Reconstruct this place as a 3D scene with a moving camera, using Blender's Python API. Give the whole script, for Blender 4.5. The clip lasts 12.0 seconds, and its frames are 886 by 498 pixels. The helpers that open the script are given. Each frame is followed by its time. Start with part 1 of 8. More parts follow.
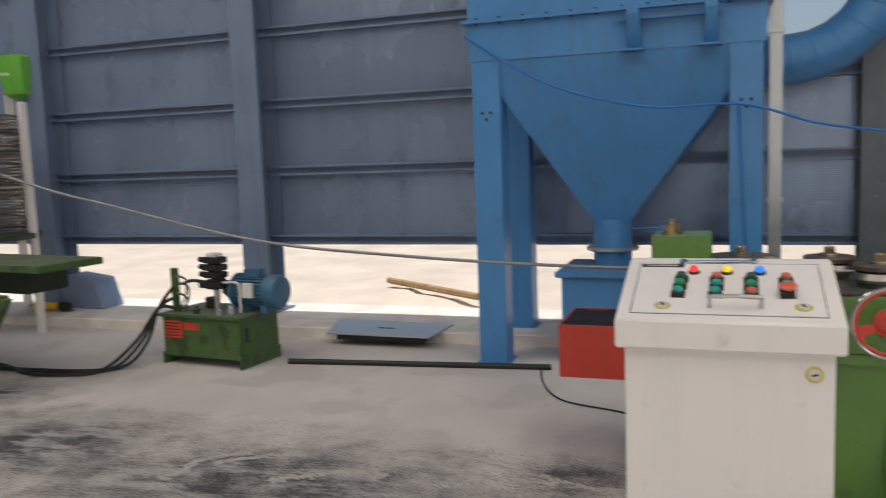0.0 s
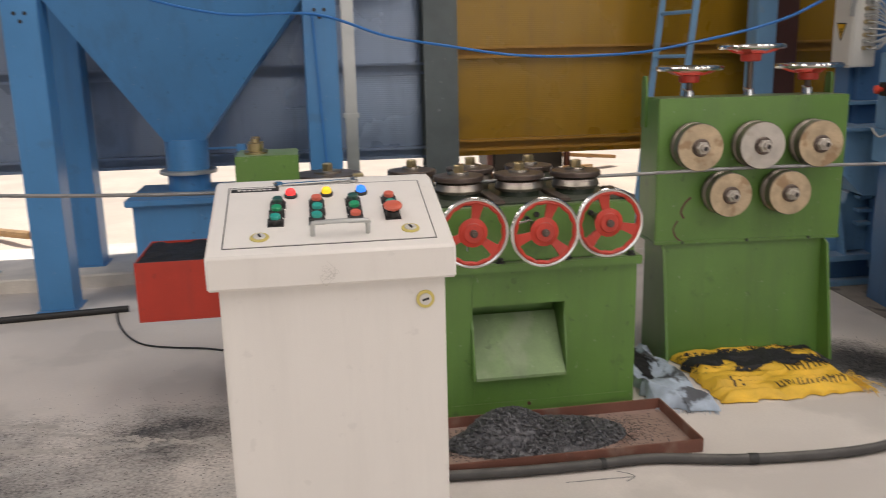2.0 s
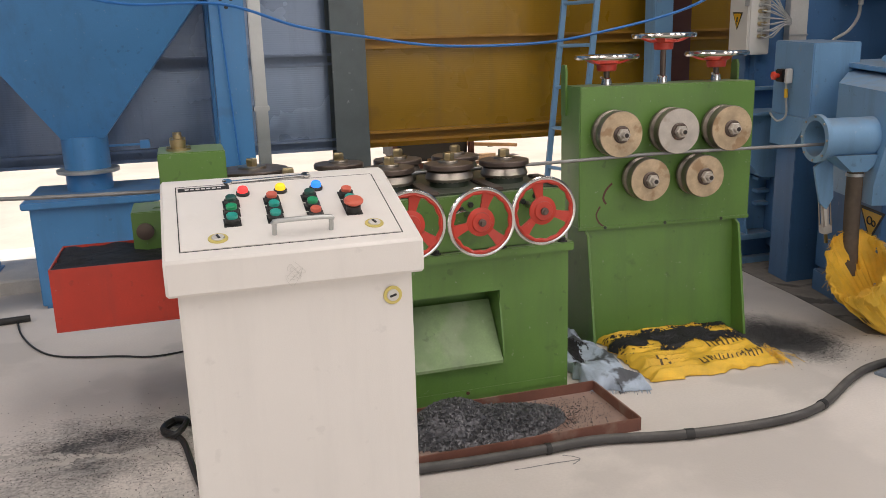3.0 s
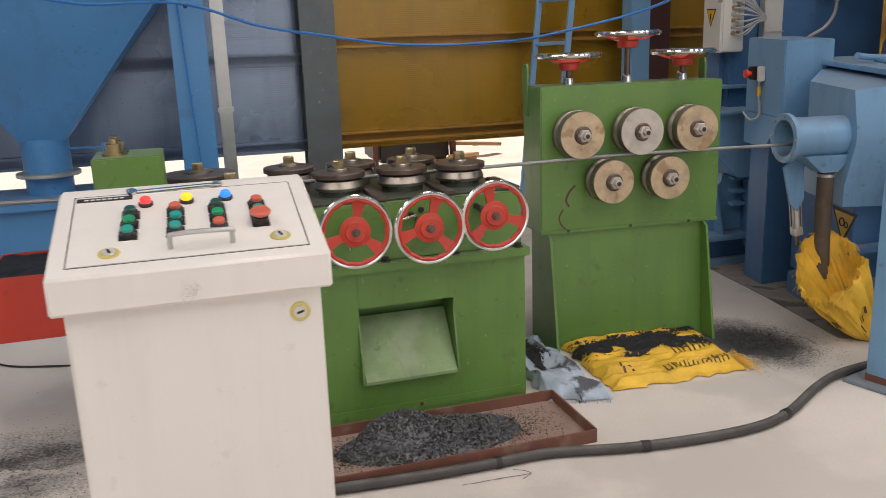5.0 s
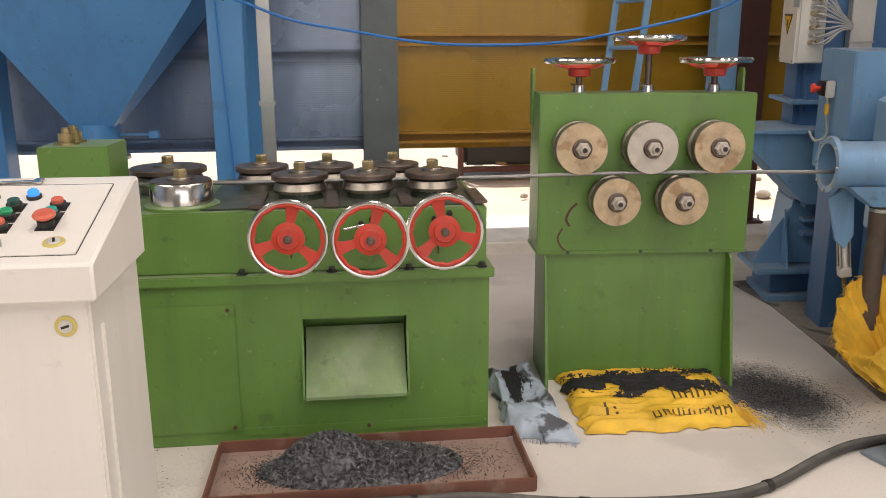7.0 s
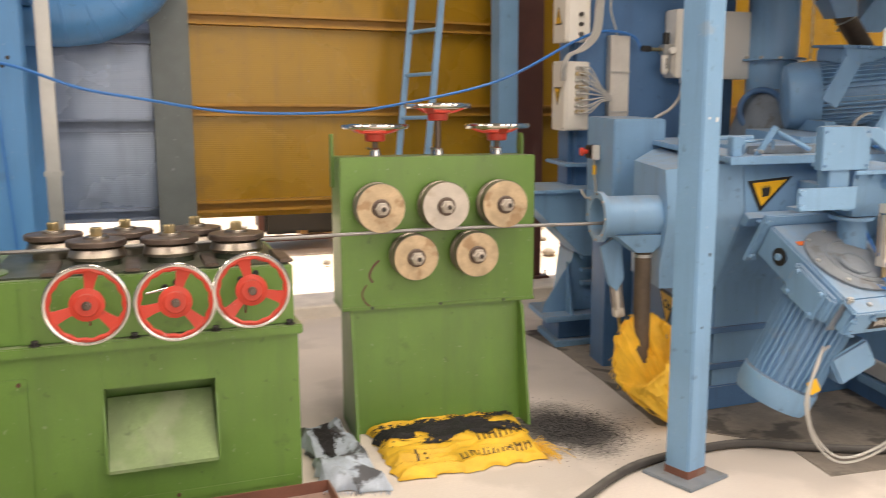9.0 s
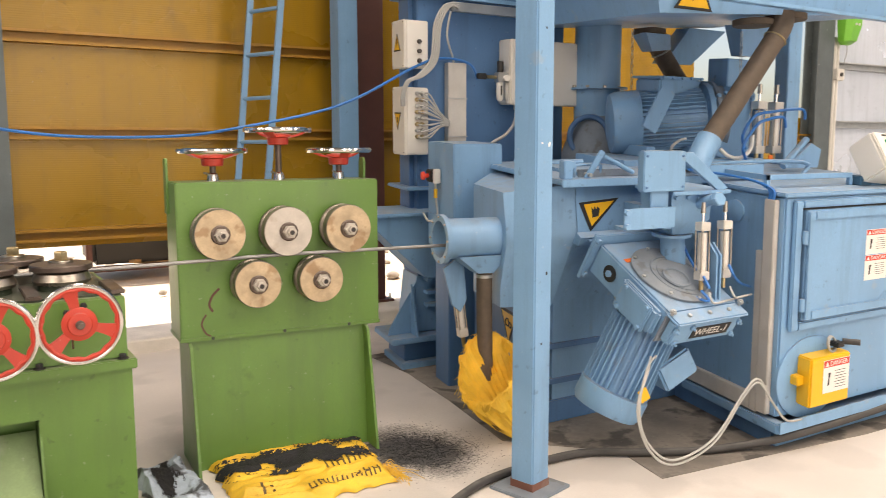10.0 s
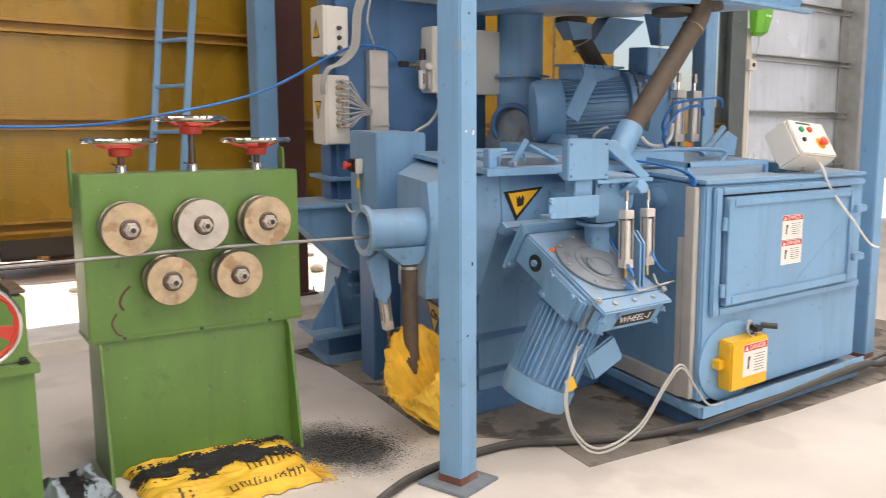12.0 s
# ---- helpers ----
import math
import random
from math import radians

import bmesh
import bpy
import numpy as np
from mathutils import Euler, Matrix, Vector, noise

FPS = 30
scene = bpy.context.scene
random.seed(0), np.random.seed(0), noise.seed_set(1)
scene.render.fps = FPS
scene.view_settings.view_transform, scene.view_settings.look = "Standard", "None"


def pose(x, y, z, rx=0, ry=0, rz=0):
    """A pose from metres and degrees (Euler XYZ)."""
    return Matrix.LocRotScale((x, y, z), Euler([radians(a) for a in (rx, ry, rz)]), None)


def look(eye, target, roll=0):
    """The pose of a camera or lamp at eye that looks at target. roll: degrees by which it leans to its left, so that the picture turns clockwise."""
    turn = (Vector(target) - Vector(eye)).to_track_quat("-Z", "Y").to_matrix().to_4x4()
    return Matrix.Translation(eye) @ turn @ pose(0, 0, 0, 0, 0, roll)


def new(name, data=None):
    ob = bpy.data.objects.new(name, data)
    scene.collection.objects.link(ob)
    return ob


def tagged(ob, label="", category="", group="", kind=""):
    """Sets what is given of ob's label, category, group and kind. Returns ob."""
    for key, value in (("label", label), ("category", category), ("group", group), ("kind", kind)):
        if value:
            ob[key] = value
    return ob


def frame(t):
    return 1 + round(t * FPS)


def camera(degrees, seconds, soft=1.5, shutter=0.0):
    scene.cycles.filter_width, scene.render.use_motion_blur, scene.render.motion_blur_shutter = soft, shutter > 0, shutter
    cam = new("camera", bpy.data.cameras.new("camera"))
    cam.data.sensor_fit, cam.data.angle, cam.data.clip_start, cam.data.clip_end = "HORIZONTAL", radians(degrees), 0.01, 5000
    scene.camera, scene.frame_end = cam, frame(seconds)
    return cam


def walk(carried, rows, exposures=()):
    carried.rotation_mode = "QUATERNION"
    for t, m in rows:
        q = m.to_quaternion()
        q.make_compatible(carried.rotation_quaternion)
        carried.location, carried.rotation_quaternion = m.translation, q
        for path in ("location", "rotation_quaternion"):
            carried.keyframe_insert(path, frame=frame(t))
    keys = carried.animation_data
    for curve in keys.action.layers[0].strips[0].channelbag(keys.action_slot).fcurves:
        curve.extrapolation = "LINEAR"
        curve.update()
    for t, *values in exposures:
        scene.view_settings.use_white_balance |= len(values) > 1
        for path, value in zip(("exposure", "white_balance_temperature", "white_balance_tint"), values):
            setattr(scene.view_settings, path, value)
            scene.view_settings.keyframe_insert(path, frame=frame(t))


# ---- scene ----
cam = camera(56.5, 12.0, soft=0.8, shutter=0.3)
PATH = [
    (0, (0.294, 0.213, 1.491), (-0.368, 2.087, 1.265), -2.1),
    (0.5, (0.307, 0.24, 1.483), (-0.014, 2.191, 1.185), -1.2),
    (1, (0.284, 0.319, 1.474), (0.105, 2.284, 1.148), -1.5),
    (1.5, (0.273, 0.457, 1.462), (0.344, 2.426, 1.119), -1.8),
    (2, (0.227, 0.567, 1.456), (0.549, 2.49, 1.01), -1.3),
    (2.5, (0.089, 0.623, 1.46), (0.687, 2.473, 0.991), -1.5),
    (2.7, (0.078, 0.63, 1.459), (0.648, 2.486, 0.986), -1.7),
    (4.3, (0.05, 0.656, 1.465), (0.66, 2.496, 0.985), -2.5),
    (4.5, (0.062, 0.66, 1.465), (0.686, 2.499, 0.986), -2.7),
    (5, (0.288, 0.685, 1.46), (0.86, 2.541, 0.981), -2.0),
    (5.5, (0.512, 0.695, 1.463), (1.037, 2.565, 0.988), -0.7),
    (6, (0.681, 0.756, 1.442), (1.057, 2.664, 0.975), -0.7),
    (6.5, (0.894, 0.79, 1.452), (1.215, 2.706, 0.976), -0.6),
    (6.7, (0.996, 0.789, 1.453), (1.276, 2.712, 0.977), -0.4),
    (8.3, (1.124, 0.623, 1.393), (1.258, 2.572, 0.968), -0.2),
    (8.5, (1.144, 0.663, 1.395), (1.383, 2.609, 1.0), -0.4),
    (9, (1.008, 0.638, 1.413), (1.701, 2.489, 1.109), -0.2),
    (9.5, (0.996, 0.622, 1.412), (1.871, 2.399, 1.14), -0.2),
    (10, (1.008, 0.634, 1.412), (2.042, 2.328, 1.165), -0.1),
    (10.5, (1.015, 0.644, 1.41), (2.105, 2.302, 1.161), 0.0),
    (11, (1.033, 0.666, 1.41), (2.124, 2.321, 1.148), -0.1),
    (11.5, (1.041, 0.675, 1.408), (2.121, 2.337, 1.14), -0.4),
    (12, (1.057, 0.697, 1.406), (2.239, 2.288, 1.135), -0.3),
]
walk(cam, [(t, look(eye, target, roll)) for t, eye, target, roll in PATH], [(0, -0.41, 6350, 10), (1.5, -0.34, 6650, 12), (2.5, -0.06, 6450, 12), (4.5, -0.05, 6450, 12), (6.7, 0.1, 6700, 12), (8.5, 0.49, 7500, 14), (9.5, 0.71, 7500, 14), (10.5, 0.74, 7200, 13), (12, 0.58, 6750, 12)])

# ---- world and light ----
world = bpy.data.worlds.new("sky")
scene.world = world
world.use_nodes = True
wn = world.node_tree
sky = wn.nodes.new("ShaderNodeTexSky")
sky.sky_type, sky.sun_disc = "NISHITA", False
sky.sun_elevation, sky.sun_rotation = radians(74), radians(-18)
sky.air_density, sky.dust_density = 1.0, 2.5
wn.links.new(sky.outputs[0], wn.nodes["Background"].inputs[0])
wn.nodes["Background"].inputs[1].default_value = 0.12
sun = new("sun", bpy.data.lights.new("sun", "SUN"))
sun.data.energy, sun.data.angle, sun.data.color = 5.0, radians(0.6), (1.0, 0.95, 0.88)
sun.matrix_world = look((-1.2, 5.4, 20.0), (0.6, 0, 0))


def area(name, eye, target, sx, sy, watts, colour):
    """An area lamp out of view that stands in for daylight."""
    lamp = new(name, bpy.data.lights.new(name, "AREA"))
    lamp.data.shape, lamp.data.size, lamp.data.size_y = "RECTANGLE", sx, sy
    lamp.data.energy, lamp.data.color = watts, colour
    lamp.matrix_world = look(eye, target)
    return lamp


# The roof has no openings: unseen lamp strips under it stand for daylight.
FILL_ROWS = (-7.6, -4.0, 2.4, 6.0, 9.8)
DAY = (1.0, 0.925, 0.86)
for sx in FILL_ROWS:
    area("skylight_daylight", (sx, -1.2, 7.36), (sx, -1.2, 0), 1.4, 12.0, 303, DAY)
# Unseen lamp at an assumed gate, added to light the fronts.
area("gate_daylight", (3.5, -8.8, 2.6), (3.5, 0, 1.4), 11.0, 4.8, 225, DAY)

# ---- materials ----


def material(name, colour, rough=0.5, metal=0.0, vary=0.12, scale=6.0, bump=0.05, fine=120.0, dust=0.0, random=0.0, stretch=(1, 1, 1), spots=None, coat=0.0, wear=0.0):
    """Paint, metal, stone or cloth: broad stains, fine grain, relief, dust that lies on level faces."""
    m = bpy.data.materials.new(name)
    m.use_nodes = True
    t = m.node_tree
    b = t.nodes["Principled BSDF"]
    b.inputs["Metallic"].default_value = metal
    b.inputs["Coat Weight"].default_value = coat
    co = t.nodes.new("ShaderNodeTexCoord")
    mp = t.nodes.new("ShaderNodeMapping")
    mp.inputs["Scale"].default_value = stretch
    t.links.new(co.outputs["Object"], mp.inputs[0])

    def noise_at(s, detail=4.0):
        n = t.nodes.new("ShaderNodeTexNoise")
        n.inputs["Scale"].default_value, n.inputs["Detail"].default_value = s, detail
        t.links.new(mp.outputs[0], n.inputs["Vector"])
        return n.outputs["Fac"]

    def blend(fac, a, c, mode="MIX"):
        x = t.nodes.new("ShaderNodeMix")
        x.data_type, x.blend_type = "RGBA", mode
        for slot, v in ((0, fac), (6, a), (7, c)):
            if isinstance(v, (tuple, float, int)):
                x.inputs[slot].default_value = (*v, 1) if isinstance(v, tuple) else v
            else:
                t.links.new(v, x.inputs[slot])
        return x.outputs[2]

    def ramp(v, lo, hi, a=0.0, c=1.0):
        r = t.nodes.new("ShaderNodeMapRange")
        for i, k in enumerate((lo, hi, a, c)):
            r.inputs[i + 1].default_value = k
        t.links.new(v, r.inputs[0])
        return r.outputs[0]

    broad, grain = noise_at(scale), noise_at(fine, 2.0)
    dark = tuple(c * (1 - vary) for c in colour)
    light = tuple(min(1.0, c * (1 + vary)) for c in colour)
    col = blend(ramp(broad, 0.3, 0.7), dark, light)
    col = blend(ramp(grain, 0.3, 0.7, 0.0, 0.35), col, dark)
    if random:
        info = t.nodes.new("ShaderNodeObjectInfo")
        col = blend(ramp(info.outputs["Random"], 0, 1, 0.0, random), col, tuple(c * 0.5 for c in colour))
    if spots:
        where = noise_at(spots[1], 6.0)
        col = blend(ramp(where, spots[2], spots[2] + 0.07, 0.0, spots[3]), col, spots[0])
    if wear:
        run = t.nodes.new("ShaderNodeMapping")
        run.inputs["Scale"].default_value = (9.0, 9.0, 0.9)
        t.links.new(co.outputs["Object"], run.inputs[0])
        soil = t.nodes.new("ShaderNodeTexNoise")
        soil.inputs["Scale"].default_value, soil.inputs["Detail"].default_value, soil.inputs["Roughness"].default_value = 1.0, 7.0, 0.65
        t.links.new(run.outputs[0], soil.inputs["Vector"])
        col = blend(ramp(soil.outputs["Fac"], 0.5, 0.75, 0.0, wear), col, tuple(0.35 * c + 0.03 for c in colour))
        col = blend(ramp(noise_at(45.0, 3.0), 0.70, 0.73, 0.0, wear * 0.7), col, tuple(min(1.0, 0.5 * c + 0.3) for c in colour))
        col = blend(ramp(noise_at(22.0, 6.0), 0.66, 0.72, 0.0, wear), col, tuple(0.3 * c + 0.015 for c in colour))
    if dust:
        geo = t.nodes.new("ShaderNodeNewGeometry")
        sep = t.nodes.new("ShaderNodeSeparateXYZ")
        t.links.new(geo.outputs["Normal"], sep.inputs[0])
        up = ramp(sep.outputs[2], 0.6, 0.95)
        mul = t.nodes.new("ShaderNodeMath")
        mul.operation = "MULTIPLY"
        t.links.new(up, mul.inputs[0])
        t.links.new(ramp(noise_at(14.0, 5.0), 0.35, 0.65, dust * 0.35, dust), mul.inputs[1])
        col = blend(mul.outputs[0], col, (0.33, 0.31, 0.28))
    t.links.new(col, b.inputs["Base Color"])
    t.links.new(ramp(broad, 0.25, 0.75, max(0.03, rough - 0.09), min(1.0, rough + 0.09)), b.inputs["Roughness"])
    if bump:
        bp = t.nodes.new("ShaderNodeBump")
        bp.inputs["Strength"].default_value, bp.inputs["Distance"].default_value = bump, 0.004
        t.links.new(grain, bp.inputs["Height"])
        t.links.new(bp.outputs[0], b.inputs["Normal"])
    return m


def ribbed(name, colour, rough, metal, random, see=0.0):
    """Cladding sheet with fine level ribs, 16 mm apart."""
    m = material(name, colour, rough, metal, vary=0.1, scale=1.2, bump=0.0, random=random, spots=((0.03, 0.03, 0.035), 2.2, 0.62, 0.2), wear=0.35)
    t = m.node_tree
    b = t.nodes["Principled BSDF"]
    co = t.nodes.new("ShaderNodeTexCoord")
    w = t.nodes.new("ShaderNodeTexWave")
    w.bands_direction = "Z"
    w.inputs["Scale"].default_value, w.inputs["Distortion"].default_value = 20.0, 0.15
    t.links.new(co.outputs["Object"], w.inputs["Vector"])
    n = t.nodes.new("ShaderNodeTexNoise")
    n.inputs["Scale"].default_value = 2.5
    t.links.new(co.outputs["Object"], n.inputs["Vector"])
    b1 = t.nodes.new("ShaderNodeBump")
    b1.inputs["Strength"].default_value, b1.inputs["Distance"].default_value = 0.10, 0.004
    t.links.new(w.outputs["Fac"], b1.inputs["Height"])
    b2 = t.nodes.new("ShaderNodeBump")
    b2.inputs["Strength"].default_value, b2.inputs["Distance"].default_value = 0.25, 0.05
    t.links.new(n.outputs["Fac"], b2.inputs["Height"])
    t.links.new(b1.outputs[0], b2.inputs["Normal"])
    t.links.new(b2.outputs[0], b.inputs["Normal"])
    b.inputs["Transmission Weight"].default_value = see
    return m


BLUE = material("machine_blue_paint", (0.19, 0.37, 0.585), 0.42, vary=0.1, scale=3.0, dust=0.55, spots=((0.33, 0.36, 0.38), 9.0, 0.66, 0.35), wear=0.4)
# Shaded copy of the machine blue: the shade is put into the colour.
BLUE_SHADED = material("machine_blue_in_shade", (0.075, 0.18, 0.36), 0.45, vary=0.12, scale=3.0, dust=0.5, wear=0.4)
HOPPER_BLUE = material("hopper_blue_paint", (0.065, 0.235, 0.50), 0.4, vary=0.1, scale=2.0, dust=0.25, spots=((0.06, 0.12, 0.22), 5.0, 0.66, 0.3), wear=0.35)
GREEN = material("green_paint", (0.115, 0.235, 0.048), 0.36, vary=0.12, scale=3.5, dust=0.45, spots=((0.05, 0.09, 0.03), 8.0, 0.66, 0.4), wear=0.4)
CHUTE_GREEN = material("dust_powdered_green", (0.20, 0.30, 0.13), 0.5, vary=0.25, scale=5.0, wear=0.5, spots=((0.34, 0.38, 0.28), 4.0, 0.54, 0.35))
GREEN_DIRTY = material("dirty_green_paint", (0.065, 0.125, 0.035), 0.45, vary=0.2, scale=6.0, dust=0.4, spots=((0.02, 0.03, 0.015), 7.0, 0.55, 0.6), wear=0.5)
DUSTY_STEEL = material("dust_caked_steel", (0.20, 0.245, 0.295), 0.6, 0.1, vary=0.2, scale=9.0, dust=0.3, spots=((0.12, 0.12, 0.12), 12.0, 0.6, 0.6))
TRUNK_PALE = material("dulled_zinc_trunking", (0.56, 0.54, 0.50), 0.5, 0.15, vary=0.12, scale=6.0, spots=((0.42, 0.40, 0.36), 5.0, 0.6, 0.4))
WIRE_GREY = material("grey_drawn_wire", (0.30, 0.30, 0.30), 0.42, 0.6, vary=0.15, scale=9.0)
GREEN_DARK = material("oily_green_paint", (0.035, 0.05, 0.03), 0.4, vary=0.25, scale=6.0, dust=0.2, wear=0.5)
CREAM = material("cream_powder_coat", (0.76, 0.73, 0.69), 0.45, vary=0.03, scale=2.5, bump=0.08, fine=300.0, spots=((0.5, 0.46, 0.4), 7.0, 0.7, 0.25), wear=0.1)
RED = material("red_paint", (0.52, 0.045, 0.025), 0.45, vary=0.12, scale=5.0, dust=0.35, wear=0.4)
CHROME = material("polished_chrome", (0.72, 0.71, 0.69), 0.16, 1.0, vary=0.08, bump=0.0)
STEEL = material("turned_steel", (0.42, 0.38, 0.33), 0.34, 1.0, vary=0.2, scale=9.0, bump=0.05)
ROLL_FACE = material("rust_freckled_roll_face", (0.50, 0.385, 0.25), 0.45, 0.2, vary=0.25, scale=16.0, bump=0.12, spots=((0.26, 0.14, 0.06), 13.0, 0.57, 0.6))
ROLL_DARK = material("worn_dark_roll", (0.13, 0.10, 0.085), 0.4, 0.6, vary=0.2, scale=12.0, dust=0.25)
BRASS = material("yellowed_nut", (0.46, 0.37, 0.21), 0.35, 1.0, vary=0.15, scale=20.0)
GALVANISED = material("galvanised_steel", (0.50, 0.51, 0.50), 0.38, 0.75, vary=0.12, scale=8.0, bump=0.03)
COLUMN_GREY = material("weathered_column_grey", (0.125, 0.15, 0.155), 0.45, 0.2, vary=0.2, scale=5.0, spots=((0.4, 0.42, 0.42), 18.0, 0.68, 0.6))
WALL_BLUE = ribbed("blue_cladding_sheet", (0.27, 0.34, 0.465), 0.26, 0.3, 0.25)
WALL_STEEL = material("blue_wall_steel", (0.20, 0.26, 0.37), 0.42, 0.1, vary=0.1, scale=2.0, wear=0.4)
WALL_AMBER = ribbed("amber_cladding_sheet", (0.42, 0.234, 0.0125), 0.27, 0.1, 0.35)
AMBER_STEEL = material("amber_wall_steel", (0.40, 0.205, 0.025), 0.42, 0.1, vary=0.12, scale=2.0, wear=0.4)
WALL_SILVER = ribbed("silver_cladding_sheet", (0.74, 0.80, 0.89), 0.22, 0.35, 0.08)
# For the unseen south wall; kept dim so that less light bounces.
WALL_PALE = ribbed("pale_cladding_sheet", (0.40, 0.37, 0.33), 0.5, 0.0, 0.1)
BROWN_STEEL = material("red_oxide_steel", (0.10, 0.035, 0.028), 0.55, vary=0.2)
BLACK = material("black_rubber", (0.018, 0.018, 0.018), 0.5, vary=0.2)
HOSE_GREY = material("dusty_hose_rubber", (0.06, 0.057, 0.055), 0.6, vary=0.3, scale=12.0, dust=0.3)
HOSE_BROWN = material("brown_blast_hose", (0.10, 0.075, 0.055), 0.7, vary=0.25, scale=20.0, bump=0.3, fine=60.0)
CABLE_BLUE = material("blue_air_line", (0.028, 0.17, 0.50), 0.35, vary=0.08)
CABLE_GREY = material("grey_cable_sheath", (0.42, 0.42, 0.40), 0.5, vary=0.08)
ALLOY = material("bright_alloy", (0.66, 0.64, 0.60), 0.38, 0.35, vary=0.08, scale=12.0)
WHITE_PLASTIC = material("off_white_enclosure", (0.72, 0.70, 0.65), 0.45, vary=0.03, scale=4.0)
LOCK_GOLD = material("brassy_lock_ring", (0.62, 0.52, 0.16), 0.4, 0.2, vary=0.1)
YELLOW = material("yellow_enamel", (0.80, 0.46, 0.02), 0.4, vary=0.05)
INK = material("black_print", (0.015, 0.015, 0.015), 0.5, vary=0.0, bump=0.0)
SIGN_RED = material("sign_red", (0.60, 0.05, 0.03), 0.5, vary=0.0, bump=0.0)
SIGN_ORANGE = material("orange_label", (0.80, 0.17, 0.02), 0.5, vary=0.0, bump=0.0)
SIGN_WHITE = material("sign_white", (0.78, 0.76, 0.72), 0.5, vary=0.02, bump=0.0)
SACK_YELLOW = material("yellow_woven_sack", (0.80, 0.49, 0.045), 0.55, vary=0.2, scale=10.0, bump=0.5, fine=260.0)
SACK_BLUE = material("pale_blue_woven_sack", (0.42, 0.50, 0.60), 0.6, vary=0.25, scale=14.0, bump=0.5, fine=260.0, spots=((0.05, 0.05, 0.055), 9.0, 0.54, 0.9))
SCALE_GREY = material("mill_scale_flakes", (0.12, 0.12, 0.13), 0.4, 0.4, vary=0.5, scale=60.0, bump=0.2)
SHOT_BLACK = material("spent_black_shot", (0.022, 0.022, 0.025), 0.6, 0.2, vary=0.4, scale=50.0, bump=0.8, fine=400.0)
TRAY_RUST = material("primed_tray", (0.20, 0.085, 0.06), 0.5, vary=0.2, scale=6.0, spots=((0.28, 0.20, 0.16), 6.0, 0.58, 0.6), wear=0.4)
TRAY_DUST = material("dust_dulled_tray", (0.31, 0.215, 0.18), 0.7, vary=0.18, scale=5.0, spots=((0.17, 0.09, 0.07), 5.0, 0.6, 0.6), wear=0.35)
ROLL_GREY = material("grey_roll_face", (0.50, 0.46, 0.41), 0.42, 0.25, vary=0.15, scale=16.0, bump=0.1, spots=((0.34, 0.27, 0.2), 12.0, 0.62, 0.5))
WOOD = material("raw_timber", (0.42, 0.26, 0.12), 0.7, vary=0.25, scale=3.0, stretch=(1, 8, 8))
MOTOR_TEAL = material("teal_motor_paint", (0.045, 0.135, 0.23), 0.45, vary=0.15, dust=0.3)
SAND = material("sunlit_sand", (0.62, 0.53, 0.43), 0.95, vary=0.15, scale=1.5, bump=0.6, fine=30.0)
KERB = material("kerb_concrete", (0.70, 0.65, 0.58), 0.85, vary=0.2, scale=4.0, bump=0.3, fine=80.0)
RUBBLE = material("broken_stone", (0.36, 0.33, 0.29), 0.9, vary=0.25, scale=9.0, bump=0.6, fine=60.0)
# Unseen roof: its grey is kept low to cut bounced light.
ROOF = material("roof_sheet_grey", (0.22, 0.225, 0.23), 0.5, vary=0.05, scale=0.6)
def lit_lens(name, colour, glow):
    m = material(name, colour, 0.25, vary=0.0, bump=0.0)
    b = m.node_tree.nodes["Principled BSDF"]
    b.inputs["Emission Color"].default_value, b.inputs["Emission Strength"].default_value = (*colour, 1), glow
    return m


LENS_RED, LENS_YELLOW, LENS_BLUE = lit_lens("lit_red_lens", (0.9, 0.05, 0.05), 0.9), lit_lens("lit_yellow_lens", (0.95, 0.65, 0.03), 0.6), lit_lens("lit_blue_lens", (0.03, 0.22, 0.9), 1.0)
BUTTON_FADED = material("faded_red_button", (0.62, 0.13, 0.08), 0.4, vary=0.05, bump=0.0)
ROLL_SIDE = material("worn_roll_side", (0.27, 0.235, 0.20), 0.38, 0.7, vary=0.3, scale=14.0, bump=0.1)
LAMP_RED = material("red_button", (0.75, 0.07, 0.04), 0.3, vary=0.0, bump=0.0)
BUTTON_GREEN = material("green_button", (0.01, 0.30, 0.12), 0.35, vary=0.0, bump=0.0)
BUTTON_TEAL = material("teal_button", (0.02, 0.33, 0.27), 0.35, vary=0.0, bump=0.0)
BUTTON_DARK = material("dark_green_button", (0.02, 0.08, 0.06), 0.35, vary=0.0, bump=0.0)
LIME = material("lime_plastic", (0.16, 0.50, 0.05), 0.4, vary=0.05)


